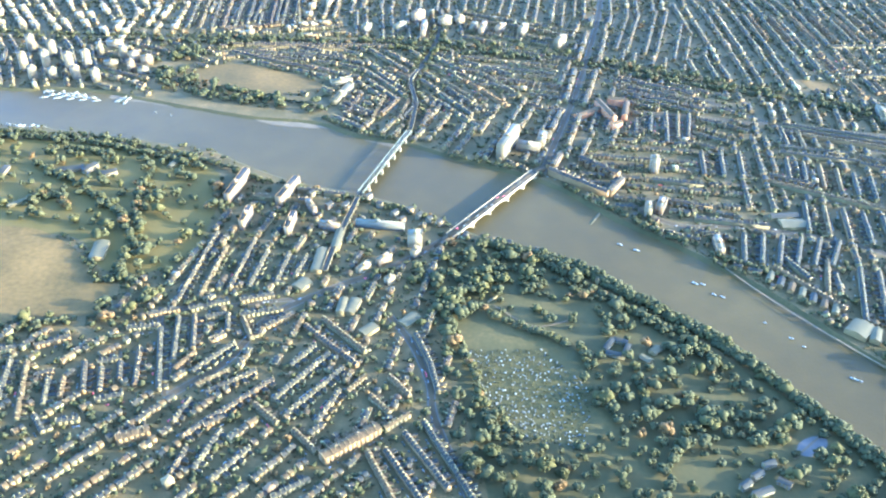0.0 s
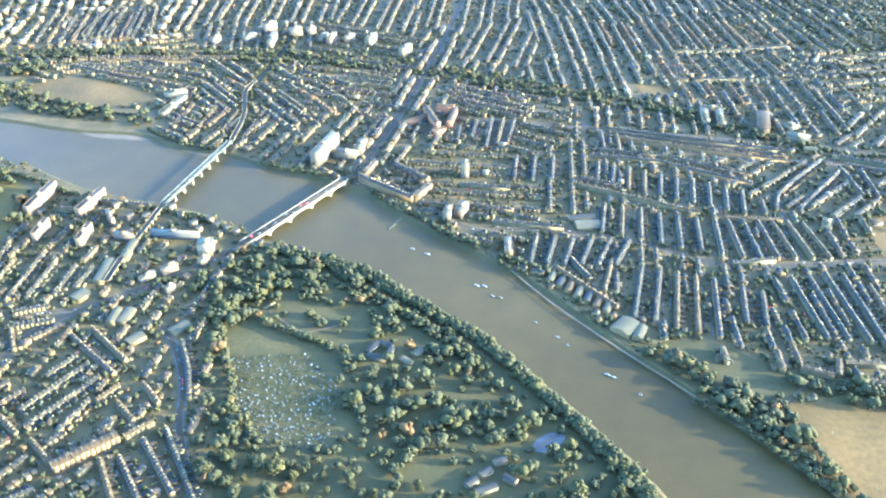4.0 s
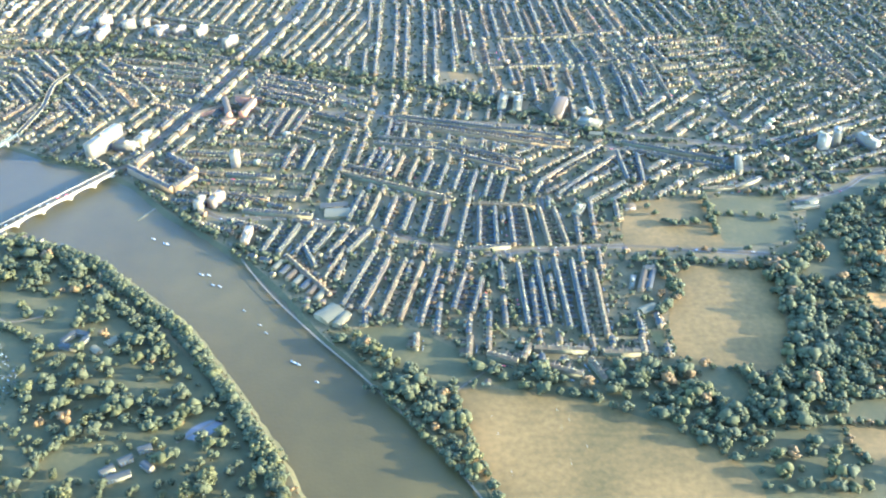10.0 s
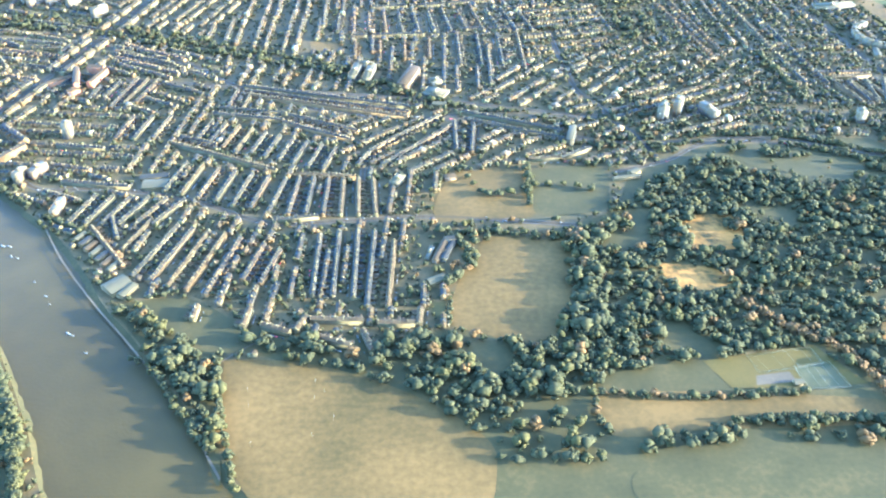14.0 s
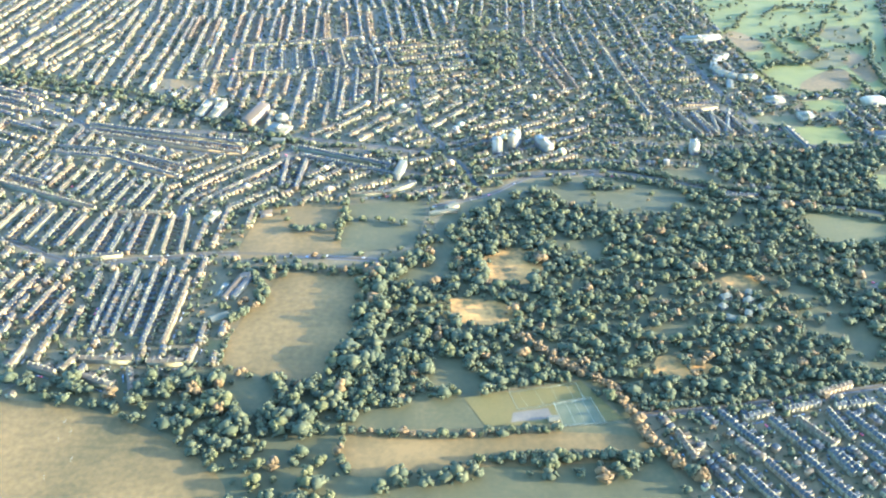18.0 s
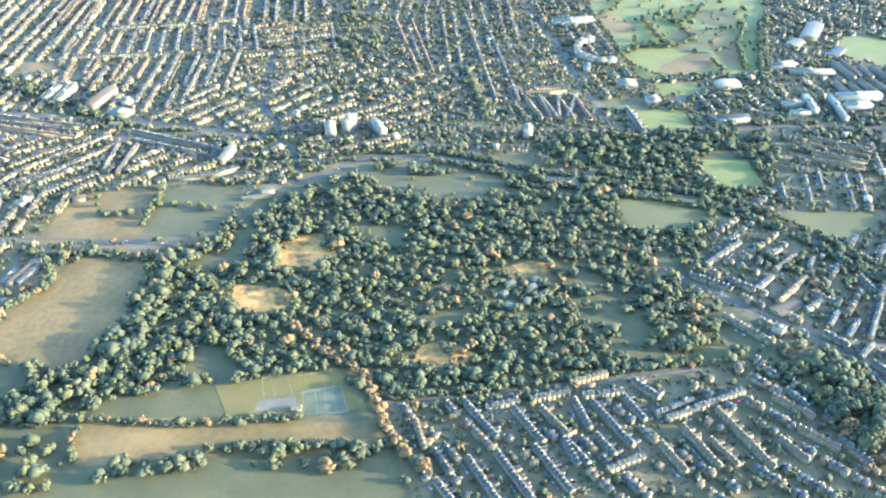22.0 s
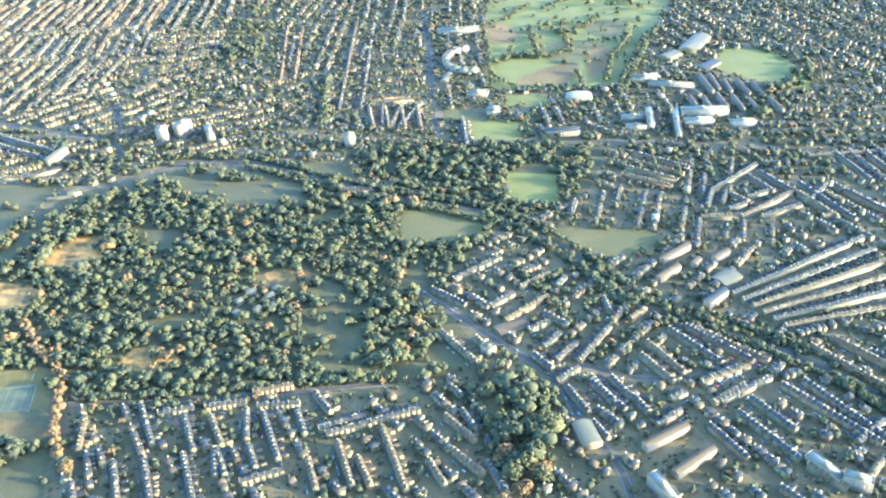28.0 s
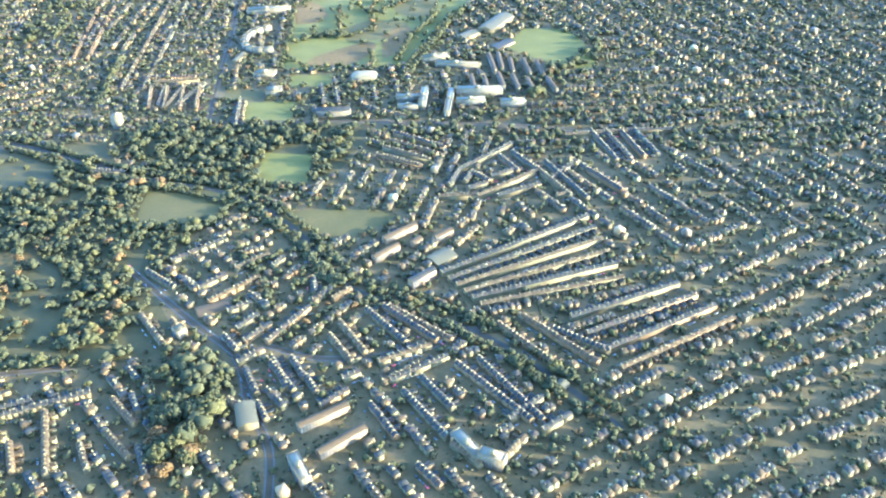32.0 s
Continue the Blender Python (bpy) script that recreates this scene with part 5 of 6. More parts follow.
def viaduct(name, pts, w, h):
    line = curve_through(pts, 12.0)
    e = thing(name, "brick railway viaduct curving through the town", "viaduct")
    s, t = Soup(), Soup()
    for p, q in zip(line[:-1], line[1:]):
        L = math.hypot(*(q - p))
        ux = tuple((q - p) / L)
        uy = (-ux[1], ux[0])
        for y in (-1, 1):
            box(s, p, ux, uy, -0.3, L + 0.3, y * w / 2 - 0.3, y * w / 2 + 0.3, h, h + 1.2)
        box(s, p, ux, uy, 0, 3.2, -w / 2, w / 2, -0.3, h - 1.2)
        box(s, p, ux, uy, 0, L, -w / 2, w / 2, h - 1.2, h - 0.05)
    tagged(part("arches", s.mesh("arches", M["brick"]), e), kind="stuff")
    d = np.gradient(line, axis=0)
    d = np.column_stack([-d[:, 1], d[:, 0]]) / np.linalg.norm(d, axis=1)[:, None] * (w / 2 - 0.35)
    t = tube([[(*(p - k), h - 0.05), (*(p + k), h - 0.05), (*(p + k), h + 0.1), (*(p - k), h + 0.1)] for p, k in zip(line, d)])
    part("trackbed", t.mesh("trackbed", M["ballast"]), e)
    claim_line(line, w / 2 + 4, 1)


viaduct("viaduct", [(-29, 1566), (-20, 1679), (-31, 1786), (-17, 1846)], 8.5, 7.5)
viaduct("viaduct", [(-113, 1321), (-128, 1244), (-142, 1172), (-150, 1112)], 8.5, 7.5)


# ---- boats and piers ----
def hull(name, at, ang, L, w, label):
    s, c = Soup(), Soup()
    st = [(-0.5, 0.7), (-0.3, 1.0), (0.1, 1.0), (0.35, 0.7), (0.5, 0.05)]
    v, q = [], []
    for f, k in st:
        for y, z in ((-k, 1.0), (-k * 0.6, -0.4), (k * 0.6, -0.4), (k, 1.0)):
            v.append((f * L, y * w / 2, z))
    for i in range(len(st) - 1):
        for j in range(3):
            q.append((i * 4 + j, (i + 1) * 4 + j, (i + 1) * 4 + j + 1, i * 4 + j + 1))
        q.append((i * 4 + 3, (i + 1) * 4 + 3, (i + 1) * 4, i * 4))
    q += [(0, 1, 2, 3)]
    s.add(v, q)
    box(c, (0, 0), (1, 0), (0, 1), -0.25 * L, 0.12 * L, -w * 0.33, w * 0.33, 1.0, 2.4, 0.85)
    e = thing(name, label, "boat", "moored boats")
    part("hull", s.mesh("hull", M["boat"]), e)
    part("cabin", c.mesh("cabin", M["white"]), e)
    e.matrix_basis = Matrix.Translation((at[0] * K, at[1] * K, -3.0 * K)) @ Matrix.Rotation(radians(ang), 4, "Z")


for at, L in (((400, 1091), 13), ((421, 1064), 10), ((306, 1194), 12), ((329, 1178), 14), ((556, 884), 11), ((502, 965), 8), ((513, 947), 7), ((476, 999), 7), ((590, 844), 7),
              ((411, 1089), 11), ((432, 1059), 9), ((563, 879), 9), ((-530, 1656), 10), ((-498, 1646), 9)):
    hull("motor_boat", at, -38 + rng.normal(0, 8), L * 0.75, L * 0.22, "white motor boat moored in the river")


def pontoon(a, b, w, label):
    s = Soup()
    L = math.hypot(b[0] - a[0], b[1] - a[1])
    ux = ((b[0] - a[0]) / L, (b[1] - a[1]) / L)
    box(s, a, ux, (-ux[1], ux[0]), 0, L, -w / 2, w / 2, -3.6, -2.2)
    e = thing("pier", label, "pier")
    part("deck", s.mesh("deck", M["pale"]), e)
    r = Soup()
    for k in range(int(L / 6) + 1):
        box(r, a, ux, (-ux[1], ux[0]), k * 6 - 0.1, k * 6 + 0.1, w / 2 - 0.2, w / 2, -2.2, -1.0)
    tagged(part("posts", r.mesh("posts", M["steel"]), e), kind="stuff")


pontoon((267, 1252), (289, 1287), 4, "pale floating landing pier beside the bank")
pontoon((-780, 1740), (-666, 1722), 5, "long pale mooring pontoon with boats")
pontoon((-615, 1701), (-592, 1741), 14, "pale mooring barges by the bank")
for k in range(9):
    hull("house_boat", (-772 + 13.7 * k, 1732 + -1.9 * k + (6 if k % 2 else -6)), 20, 16, 4.4, "white houseboat moored at a pontoon")

for p, q, n, spread in (((-779, 1754), (-673, 1725), 18, 5.0), ((-616, 1712), (-583, 1744), 18, 14.0), ((-798, 1603), (-719, 1590), 9, 3.0)):
    for k in range(n):
        f = (k + rng.random() * 0.5) / n
        at = (p[0] + (q[0] - p[0]) * f + rng.normal(0, spread * 0.4), p[1] + (q[1] - p[1]) * f + rng.normal(0, spread))
        L = rng.uniform(9, 17)
        hull("house_boat", at, rng.choice([-10, 75]) + rng.normal(0, 10), L, 4.2, "white house boat moored in a crowded basin")

for (kind, mat), s in FAR_ROWS.items():
    tagged(new(f"distant_row_{kind}s", s.mesh("distant_rows", M[mat])), "brick and rendered terraces of distant streets" if kind == "wall" else "slate and tile roofs of distant terraces", "terraces", kind="stuff")


# ---- the rest of the town, past what can be told apart row by row ----
def town(districts, region):
    """Rows of gabled houses in every district on ground that is still free."""
    walls = {k: Soup() for k in ("brick", "red", "cream", "ochre")}
    roofs = {k: Soup() for k in ("slate", "tile", "flat")}
    pts = np.array([d[:2] for d in districts])
    n = 0
    for k, (cx, cy, ang, gap, fill) in enumerate(districts):
        ux = (math.cos(radians(ang)), math.sin(radians(ang)))
        uy = (-ux[1], ux[0])
        rows, along = np.meshgrid(np.arange(-9, 10), np.arange(-260, 260, 7.4), indexing="ij")
        off = (rows * gap + np.where(rows % 2, 5, -3)).ravel()
        s = (along + rng.uniform(-1.0, 1.0, along.shape)).ravel()
        x, y = cx + ux[0] * s + uy[0] * off, cy + ux[1] * s + uy[1] * off
        ci, cj = cells(x, y)
        free = (y > 560) & (y < 2750) & (x > -1700) & (x < 3900) & (rng.random(len(s)) < fill)
        free &= (taken[ci, cj] == 0) & (taken[np.minimum(ci + 1, taken.shape[0] - 1), cj] == 0) & (taken[ci - 1, cj] == 0) & (taken[ci, np.minimum(cj + 1, taken.shape[1] - 1)] == 0) & (taken[ci, cj - 1] == 0)
        free &= ((pts[:, None, 0] - x) ** 2 + (pts[:, None, 1] - y) ** 2).argmin(0) == k
        free &= inside(region, x, y) & inside(VIEW, x, y)
        for x, y, ci, cj in zip(x[free], y[free], ci[free], cj[free]):
            w = 5.8 + rng.random() * 1.6
            h = 5.6 + 2.2 * rng.random()
            wk = ("brick", "brick", "brick", "brick", "brick", "cream", "ochre", "red")[rng.integers(8)]
            rk = "slate" if rng.random() < 0.68 else "tile"
            if x < -230 and y > 2030 and rng.random() < 0.45:  # yards and works past the railway
                if rng.random() < 0.5:
                    bw, bd = rng.uniform(5, 13), rng.uniform(4, 9)
                    box(walls[("cream", "cream", "ochre")[rng.integers(3)]], (x, y), ux, uy, -bw, bw, -bd, bd, -0.3, rng.uniform(5, 13))
            elif rng.random() < (0.012 if y > 1350 else 0.006):
                box(walls[wk], (x, y), ux, uy, -w * 0.8, w * 0.8, -5, 5, -0.3, h + 1 + 4 * rng.random())
            else:
                gable(walls[wk], roofs[rk], (x, y), ux, uy, -w / 2, w / 2, -3.8, 3.8, h, 2.0 + rng.random(), hip=1.8 if fill < 0.75 else 0.0)
                if rng.random() < 0.6:
                    box(walls["brick"], (x, y), ux, uy, -w / 2 - 0.4, -w / 2 + 0.5, -1.0, 1.0, h, h + 4.0)
                if rng.random() < 0.6:
                    box(walls[wk], (x, y), ux, uy, -w * 0.4, 0.2, 4.0, 8.0, -0.3, h - 2)
            far.append((ci, cj))
            n += 1
    for (i, j) in far:
        taken[i, j] = 1
    for k, s in walls.items():
        if s.n:
            tagged(new("far_house_walls", s.mesh("far_house_walls", M[k])), "house walls of distant streets in brick and render", "houses", kind="stuff")
    for k, s in roofs.items():
        if s.n:
            tagged(new("far_house_roofs", s.mesh("far_house_roofs", M[k])), "slate and tile roofs of distant streets", "houses", kind="stuff")
    return n


VIEW = [(-650, 560), (-1350, 2700), (1500, 2560), (3400, 2250), (3100, 560)]
far = []
districts = []
WOODS = (
    ([(1794, 993), (1849, 982), (1879, 922), (1843, 864)], 20.0, 0.05, 12.0),
    ([(1837, 850), (1991, 843), (1999, 803), (1853, 799)], 15.0, 0.06, 11.0),
    ([(1902, 859), (1945, 854), (1944, 800), (1903, 800)], 20.0, 0.06, 12.0),
    ([(1565, 1268), (1749, 1243), (1737, 1183), (1605, 1198)], 30.0, 0.05, 11.0),
    ([(1187, 848), (1277, 875), (1364, 880), (1395, 818), (1362, 786), (1288, 777), (1206, 785)], 15.5, 0.06, 13.0),
    ([(97, 1091), (165, 1103), (218, 1084), (308, 1011), (308, 974), (213, 962), (146, 993), (89, 1027)], 21.0, 0.04, 12.5),
    ([(1065, 1112), (1264, 1110), (1261, 1053), (1116, 1067), (1077, 1055)], 16.0, 0.1, 9.0),
    ([(1246, 1060), (1287, 1064), (1250, 843), (1216, 838)], 9.5, 0.06, 16.0),
    ([(1398, 1110), (1427, 1109), (1428, 1085), (1408, 1012), (1396, 1030)], 12.0, 0.05, 14.0),
    ([(1474, 1082), (1508, 1094), (1505, 1022), (1480, 1003)], 13.0, 0.1, 15.0),
    ([(1437, 979), (1471, 939), (1448, 914), (1429, 941)], 13.0, 0.1, 14.0),
    ([(1638, 842), (1687, 814), (1652, 794)], 13.0, 0.2, 13.0),
    # outline, spacing, share of autumn trees, height
    ([(1173, 1060), (1248, 1055), (1316, 1124), (1382, 1192), (1435, 1240), (1558, 1304), (1839, 1234), (2064, 1125), (2005, 1004), (2002, 837), (1952, 790), (1787, 770), (1569, 753), (1550, 729), (1514, 805), (1369, 784), (1199, 785), (1247, 936)], 10.4, 0.05, 11.0),
    ([(1814, 1327), (1865, 1376), (2078, 1397), (2211, 1380), (2213, 1263), (2165, 1170), (2046, 1165), (1901, 1239)], 10.4, 0.03, 11.2),
    ([(591, 926), (636, 929), (762, 816), (788, 700), (811, 616), (778, 666), (680, 800)], 11.8, 0.05, 14.3),
    ([(756, 870), (933, 838), (1013, 856), (1103, 862), (1165, 793), (1235, 713), (1088, 742), (1083, 658), (985, 725), (876, 799)], 14.8, 0.05, 14.3),
    ([(41, 1192), (128, 1167), (209, 1117), (315, 1008), (284, 1011), (202, 1064), (97, 1091), (27, 917), (10, 1092)], 14.2, 0.05, 14.3),
    ([(190, 962), (344, 962), (392, 909), (524, 737), (554, 684), (560, 600), (330, 600), (210, 793)], 18.0, 0.03, 13.5),
    ([(27, 917), (57, 917), (86, 794), (165, 766), (223, 793), (226, 730), (330, 600), (150, 560), (44, 740)], 19.0, 0.03, 12.5),
    ([(-596, 1900), (-539, 1981), (-485, 1965), (-509, 1841), (-387, 1756), (-218, 1690), (-191, 1640), (-376, 1690), (-549, 1755)], 13.0, 0.1, 14.3),
    ([(-905, 1566), (-670, 1555), (-490, 1507), (-352, 1427), (-344, 1228), (-374, 1121), (-410, 1065), (-482, 1181), (-590, 1245), (-783, 1278)], 27.0, 0.06, 15.0),
    ([(-655, 1014), (-475, 1014), (-392, 1093), (-361, 1065), (-397, 1013), (-634, 966)], 17.7, 0.05, 14.3),
    ([(1000, 834), (1122, 825), (1216, 840), (1233, 757), (1221, 626), (1080, 627), (1021, 715)], 17.0, 0.03, 13.0),
    ([(1979, 864), (2039, 818), (2121, 774), (2141, 754), (2100, 669), (2022, 724), (1976, 782)], 19.0, 0.04, 13.0),
    ([(2014, 2383), (2462, 2324), (2368, 1864), (2300, 1633), (2038, 1797)], 34.0, 0.02, 11.0),
    ([(-623, 2065), (-69, 2028), (316, 1965), (827, 1704), (829, 1660), (477, 1805), (308, 1901), (-67, 1962), (-608, 2003)], 11.8, 0.05, 11.7),
    ([(827, 1704), (1098, 1501), (1095, 1467), (829, 1655)], 13.0, 0.05, 13.0),
    ([(1846, 1241), (2046, 1169), (2161, 1070), (2249, 937), (2239, 902), (2152, 1042), (2039, 1130), (1850, 1209)], 11.8, 0.1, 11.7),
    ([(2180, 970), (2304, 906), (2416, 843), (2520, 740), (2507, 723), (2403, 818), (2285, 884)], 13.0, 0.05, 11.7),
    ([(1431, 2100), (1512, 2091), (1551, 1777), (1468, 1756)], 14.2, 0.05, 14.3),
    ([(1172, 893), (1264, 865), (1302, 778), (1206, 746), (1110, 734), (1026, 796), (1113, 831)], 15.3, 0.05, 14.3),
    ([(1249, 685), (1413, 679), (1577, 660), (1579, 636), (1420, 646), (1254, 637)], 15.3, 0.05, 13.0),
    ([(1021, 1103), (1137, 1066), (1059, 948), (1021, 963)], 15.3, 0.1, 13.0),
    ([(2031, 816), (2098, 796), (2143, 757), (2133, 624), (2087, 609), (2074, 703)], 14.2, 0.05, 15.6),
    ([(2475, 1493), (2635, 1678), (2643, 1622), (2493, 1423)], 13.0, 0.05, 15.6),
)
TREE_LINES = (
    (13, 0.02, 12, [(2044, 1596), (2031, 1781), (2017, 1905)]),
    (8, 0.02, 12, [(2045, 1724), (2083, 1756), (2142, 1751), (2200, 1787)]),
    (9, 0.02, 11, [(2050, 1742), (2096, 1768), (2150, 1766)]),
    (11, 0.02, 11, [(2038, 1670), (2092, 1603), (2121, 1591)]),
    (9, 0.02, 12, [(2258, 1623), (2281, 1745), (2321, 1839)]),
    (11, 0.02, 11, [(2187, 1892), (2200, 1777)]),
    (9, 0.02, 12, [(2209, 1664), (2216, 1595)]),
    (12, 0.02, 12, [(2116, 1914), (2130, 1778)]),
    (12, 0.02, 11, [(2151, 1930), (2187, 1881), (2246, 1926)]),
    (13, 0.02, 11, [(2245, 1830), (2306, 1841)]),
    (8, 0.02, 13, [(2277, 1565), (2314, 1707), (2343, 1801), (2365, 1850)]),
    (9, 0.02, 13, [(2288, 1560), (2326, 1707), (2355, 1801), (2390, 1900)]),
    (12, 0.02, 11, [(2095, 1589), (2129, 1606), (2210, 1600)]),
    (12, 0.02, 11, [(2182, 1879), (2194, 1952), (2235, 1926), (2270, 1979)]),
    (12, 0.02, 11, [(2017, 1943), (2056, 1975), (2100, 2050)]),
    (14, 0.02, 11, [(2150, 2040), (2220, 2100), (2330, 2080)]),
    (13, 0.06, 10, [(2203, 1000), (2184, 926), (2222, 949), (2232, 902)]),
    (13, 0.06, 10, [(2128, 976), (2166, 1001), (2216, 1013)]),
    (12, 0.06, 11, [(2086, 1016), (2127, 950), (2155, 902)]),
    (12, 0.1, 12, [(2033, 766), (2054, 738), (2074, 678), (2081, 631)]),
    (15, 0.06, 9, [(2178, 816), (2221, 857), (2279, 890)]),
    (12, 0.05, 10, [(-276, 1384), (-205, 1357), (-126, 1328), (-50, 1292), (15, 1258)]),
    (11, 0.05, 13, [(-53, 1120), (-65, 1112), (-78, 1100)]),
    (11, 0.05, 14, [(-19, 1092), (-7, 1106), (-13, 1123)]),
    (12, 0.05, 12, [(-348, 1359), (-353, 1328), (-336, 1292)]),
    (8, 0.02, 9, [(1375, 680), (1476, 679), (1551, 670), (1602, 677)]),
    (14, 0.02, 13, [(1400, 676), (1501, 674), (1563, 666)]),
    (9, 0.02, 9, [(1223, 730), (1220, 700), (1228, 668)]),
    (9, 0.08, 11, [(1570, 748), (1662, 751), (1796, 766), (1947, 784)]),
    (12, 0.08, 10, [(1597, 731), (1675, 734), (1794, 748)]),
    (22, 0.1, 13, [(1103, 1232), (1133, 1175), (1228, 1203), (1297, 1182)]),
    (8, 0.0, 12, [(-865, 1570), (-669, 1553), (-511, 1507), (-375, 1444), (-276, 1378)]),
    (9, 0.05, 14, [(-858, 1552), (-674, 1535), (-516, 1485), (-391, 1423)]),
    (10, 0.0, 13, [(-653, 1500), (-607, 1485), (-563, 1472)]),
    (10, 0.05, 14, [(-504, 1458), (-481, 1427), (-481, 1369), (-477, 1296), (-451, 1228)]),
    (10, 0.3, 13, [(-659, 1340), (-618, 1331), (-588, 1296)]),
    (9, 0.0, 10, [(-430, 1767), (-362, 1745), (-288, 1708), (-229, 1683), (-199, 1657)]),
    (9, 0.0, 9, [(-201, 1628), (-121, 1566), (-56, 1539)]),
    (10, 0.0, 9, [(38, 1480), (108, 1449), (148, 1428)]),
    (7, 0.0, 14, [(1716, 1672), (1730, 1554), (1744, 1448)]),
    (9, 0.0, 14, [(-696, 1447), (-592, 1368), (-500, 1278), (-448, 1181)]),
    (9, 0.0, 15, [(-458, 1173), (-449, 1107), (-425, 1093)]),
    (7, 0.0, 7, [(1058, 921), (1055, 870)]),
    (11, 0.1, 12, [(1061, 1070), (1088, 1040), (1096, 998), (1064, 960), (1050, 942)]),
    (9, 0.0, 12, [(300, 765), (320, 787), (339, 809)]),
    (9, 0.0, 12, [(271, 717), (285, 739), (301, 756)]),
    (9, 0.0, 12, [(346, 836), (364, 813), (385, 810)]),
    (9, 0.0, 12, [(407, 774), (437, 798), (466, 819)]),
    (9, 0.0, 12, [(298, 1011), (327, 984), (358, 966)]),
    (10, 0.0, 12, [(351, 959), (370, 941), (383, 919)]),
    (9, 0.0, 13, [(207, 944), (215, 903)]),
    (10, 0.0, 12, [(272, 879), (275, 821)]),
    (10, 0.05, 12, [(55, 1085), (72, 1105), (91, 1112)]),
    (10, 0.05, 12, [(78, 1030), (102, 1003), (140, 983), (191, 950)]),
    (10, 0.05, 12, [(-4, 994), (25, 1018), (52, 932), (66, 866), (82, 776)]),
    (11, 0.1, 12, [(89, 824), (102, 775)]),
    (12, 0.05, 11, [(155, 720), (183, 745), (207, 762)]),
    (10, 0.0, 12, [(1200, 1258), (1195, 1180), (1193, 1147)]),
    (9, 0.0, 9, [(1634, 1349), (1845, 1244), (2046, 1172), (2161, 1077), (2250, 947)]),
    (9, 0.0, 9, [(1644, 1308), (1851, 1205), (2039, 1130), (2152, 1039), (2239, 906)]),
    (9, 0.0, 9, [(2310, 917), (2423, 843), (2521, 747)]),
    (9, 0.0, 9, [(2298, 895), (2410, 812), (2507, 718)]),
    (10, 0.3, 12, [(1789, 1008), (1807, 967), (1813, 893), (1804, 859)]),
    (6, 0.02, 13, [(92, 1188), (179, 1146), (235, 1108), (280, 1066), (345, 1000), (395, 948), (460, 845), (512, 757), (556, 671), (600, 560)]),
    (5.5, 0.0, 14, [(86, 1195), (179, 1157), (235, 1120), (286, 1070), (345, 1010), (401, 952), (466, 849), (519, 761), (564, 675)]),
    (13, 0.0, 12, [(166, 1149), (244, 1071), (328, 973), (396, 886)]),
    (7, 0.97, 14, [(1441, 892), (1470, 862), (1491, 833), (1547, 782), (1570, 705), (1615, 630)]),
    (11, 0.1, 11, [(1127, 830), (1157, 820), (1247, 782), (1295, 774)]),
    (9, 0.0, 11, [(2140, 757), (2123, 717), (2104, 670), (2093, 631)]),
    (10, 0.0, 11, [(764, 826), (777, 736), (797, 665), (812, 608)]),
    (11, 0.1, 11, [(1219, 735), (1341, 718), (1469, 719)]),
    (10, 0.0, 10, [(1050, 1197), (1065, 1249), (1097, 1265)]),
    (11, 0.2, 11, [(1104, 1080), (1172, 1067), (1272, 1053)]),
    (10, 0.05, 11, [(1554, 1032), (1487, 1111), (1383, 1150)]),
    (9, 0.0, 9, [(-516, 1150), (-474, 1093), (-456, 1181), (-452, 1196)]),
    (12, 0.0, 11, [(655, 822), (687, 800), (739, 720), (778, 666)]),
    (9, 0.05, 9, [(1900, 1170), (1929, 1075), (2033, 1073), (2056, 1118)]),
    (10, 0.05, 10, [(2061, 1288), (2072, 1165), (2156, 1166)]),
    (11, 0.0, 9, [(841, 1114), (850, 1013), (855, 935)]),
    (10, 0.05, 11, [(445, 1157), (531, 1100)]),
    (13, 0.0, 12, [(240, 1366), (268, 1332), (298, 1302)]),
    (10, 0.0, 12, [(352, 1236), (376, 1214), (402, 1194)]),
    (14, 0.0, 11, [(440, 1140), (462, 1124)]),
    (16, 0.0, 10, [(308, 1290), (345, 1250)]),
)


for outline, gap, rust, h in WOODS:
    if gap < 16:
        p = np.asarray(outline, dtype=float)
        (x0, y0), (x1, y1) = p.min(0), p.max(0)
        xs, ys = np.meshgrid(np.arange(x0, x1, CELL), np.arange(y0, y1, CELL))
        i, j = cells(xs, ys)
        m = inside(p, xs, ys) & (taken[i, j] == 0)
        taken[i[m], j[m]] = 4


# ---- trees ----
OCTA = np.array([(1, 0, 0), (-1, 0, 0), (0, 1, 0), (0, -1, 0), (0, 0, 1), (0, 0, -1)], dtype=float)
OCTA_T = np.array([(0, 2, 4), (2, 1, 4), (1, 3, 4), (3, 0, 4), (2, 0, 5), (1, 2, 5), (3, 1, 5), (0, 3, 5)])


def split_octahedron():
    """The octahedron with every face cut into four, its corners pushed out to the unit sphere."""
    v, t, seen = [tuple(p) for p in OCTA], [], {}

    def mid(i, j):
        key = (min(i, j), max(i, j))
        if key not in seen:
            p = (np.array(v[i]) + v[j]) / 2
            v.append(tuple(p / np.linalg.norm(p)))
            seen[key] = len(v) - 1
        return seen[key]

    for a, b, c in OCTA_T:
        ab, bc, ca = mid(a, b), mid(b, c), mid(c, a)
        t += [(a, ab, ca), (ab, b, bc), (ca, bc, c), (ab, bc, ca)]
    return np.array(v), np.array(t)


LUMP, LUMP_T = split_octahedron()


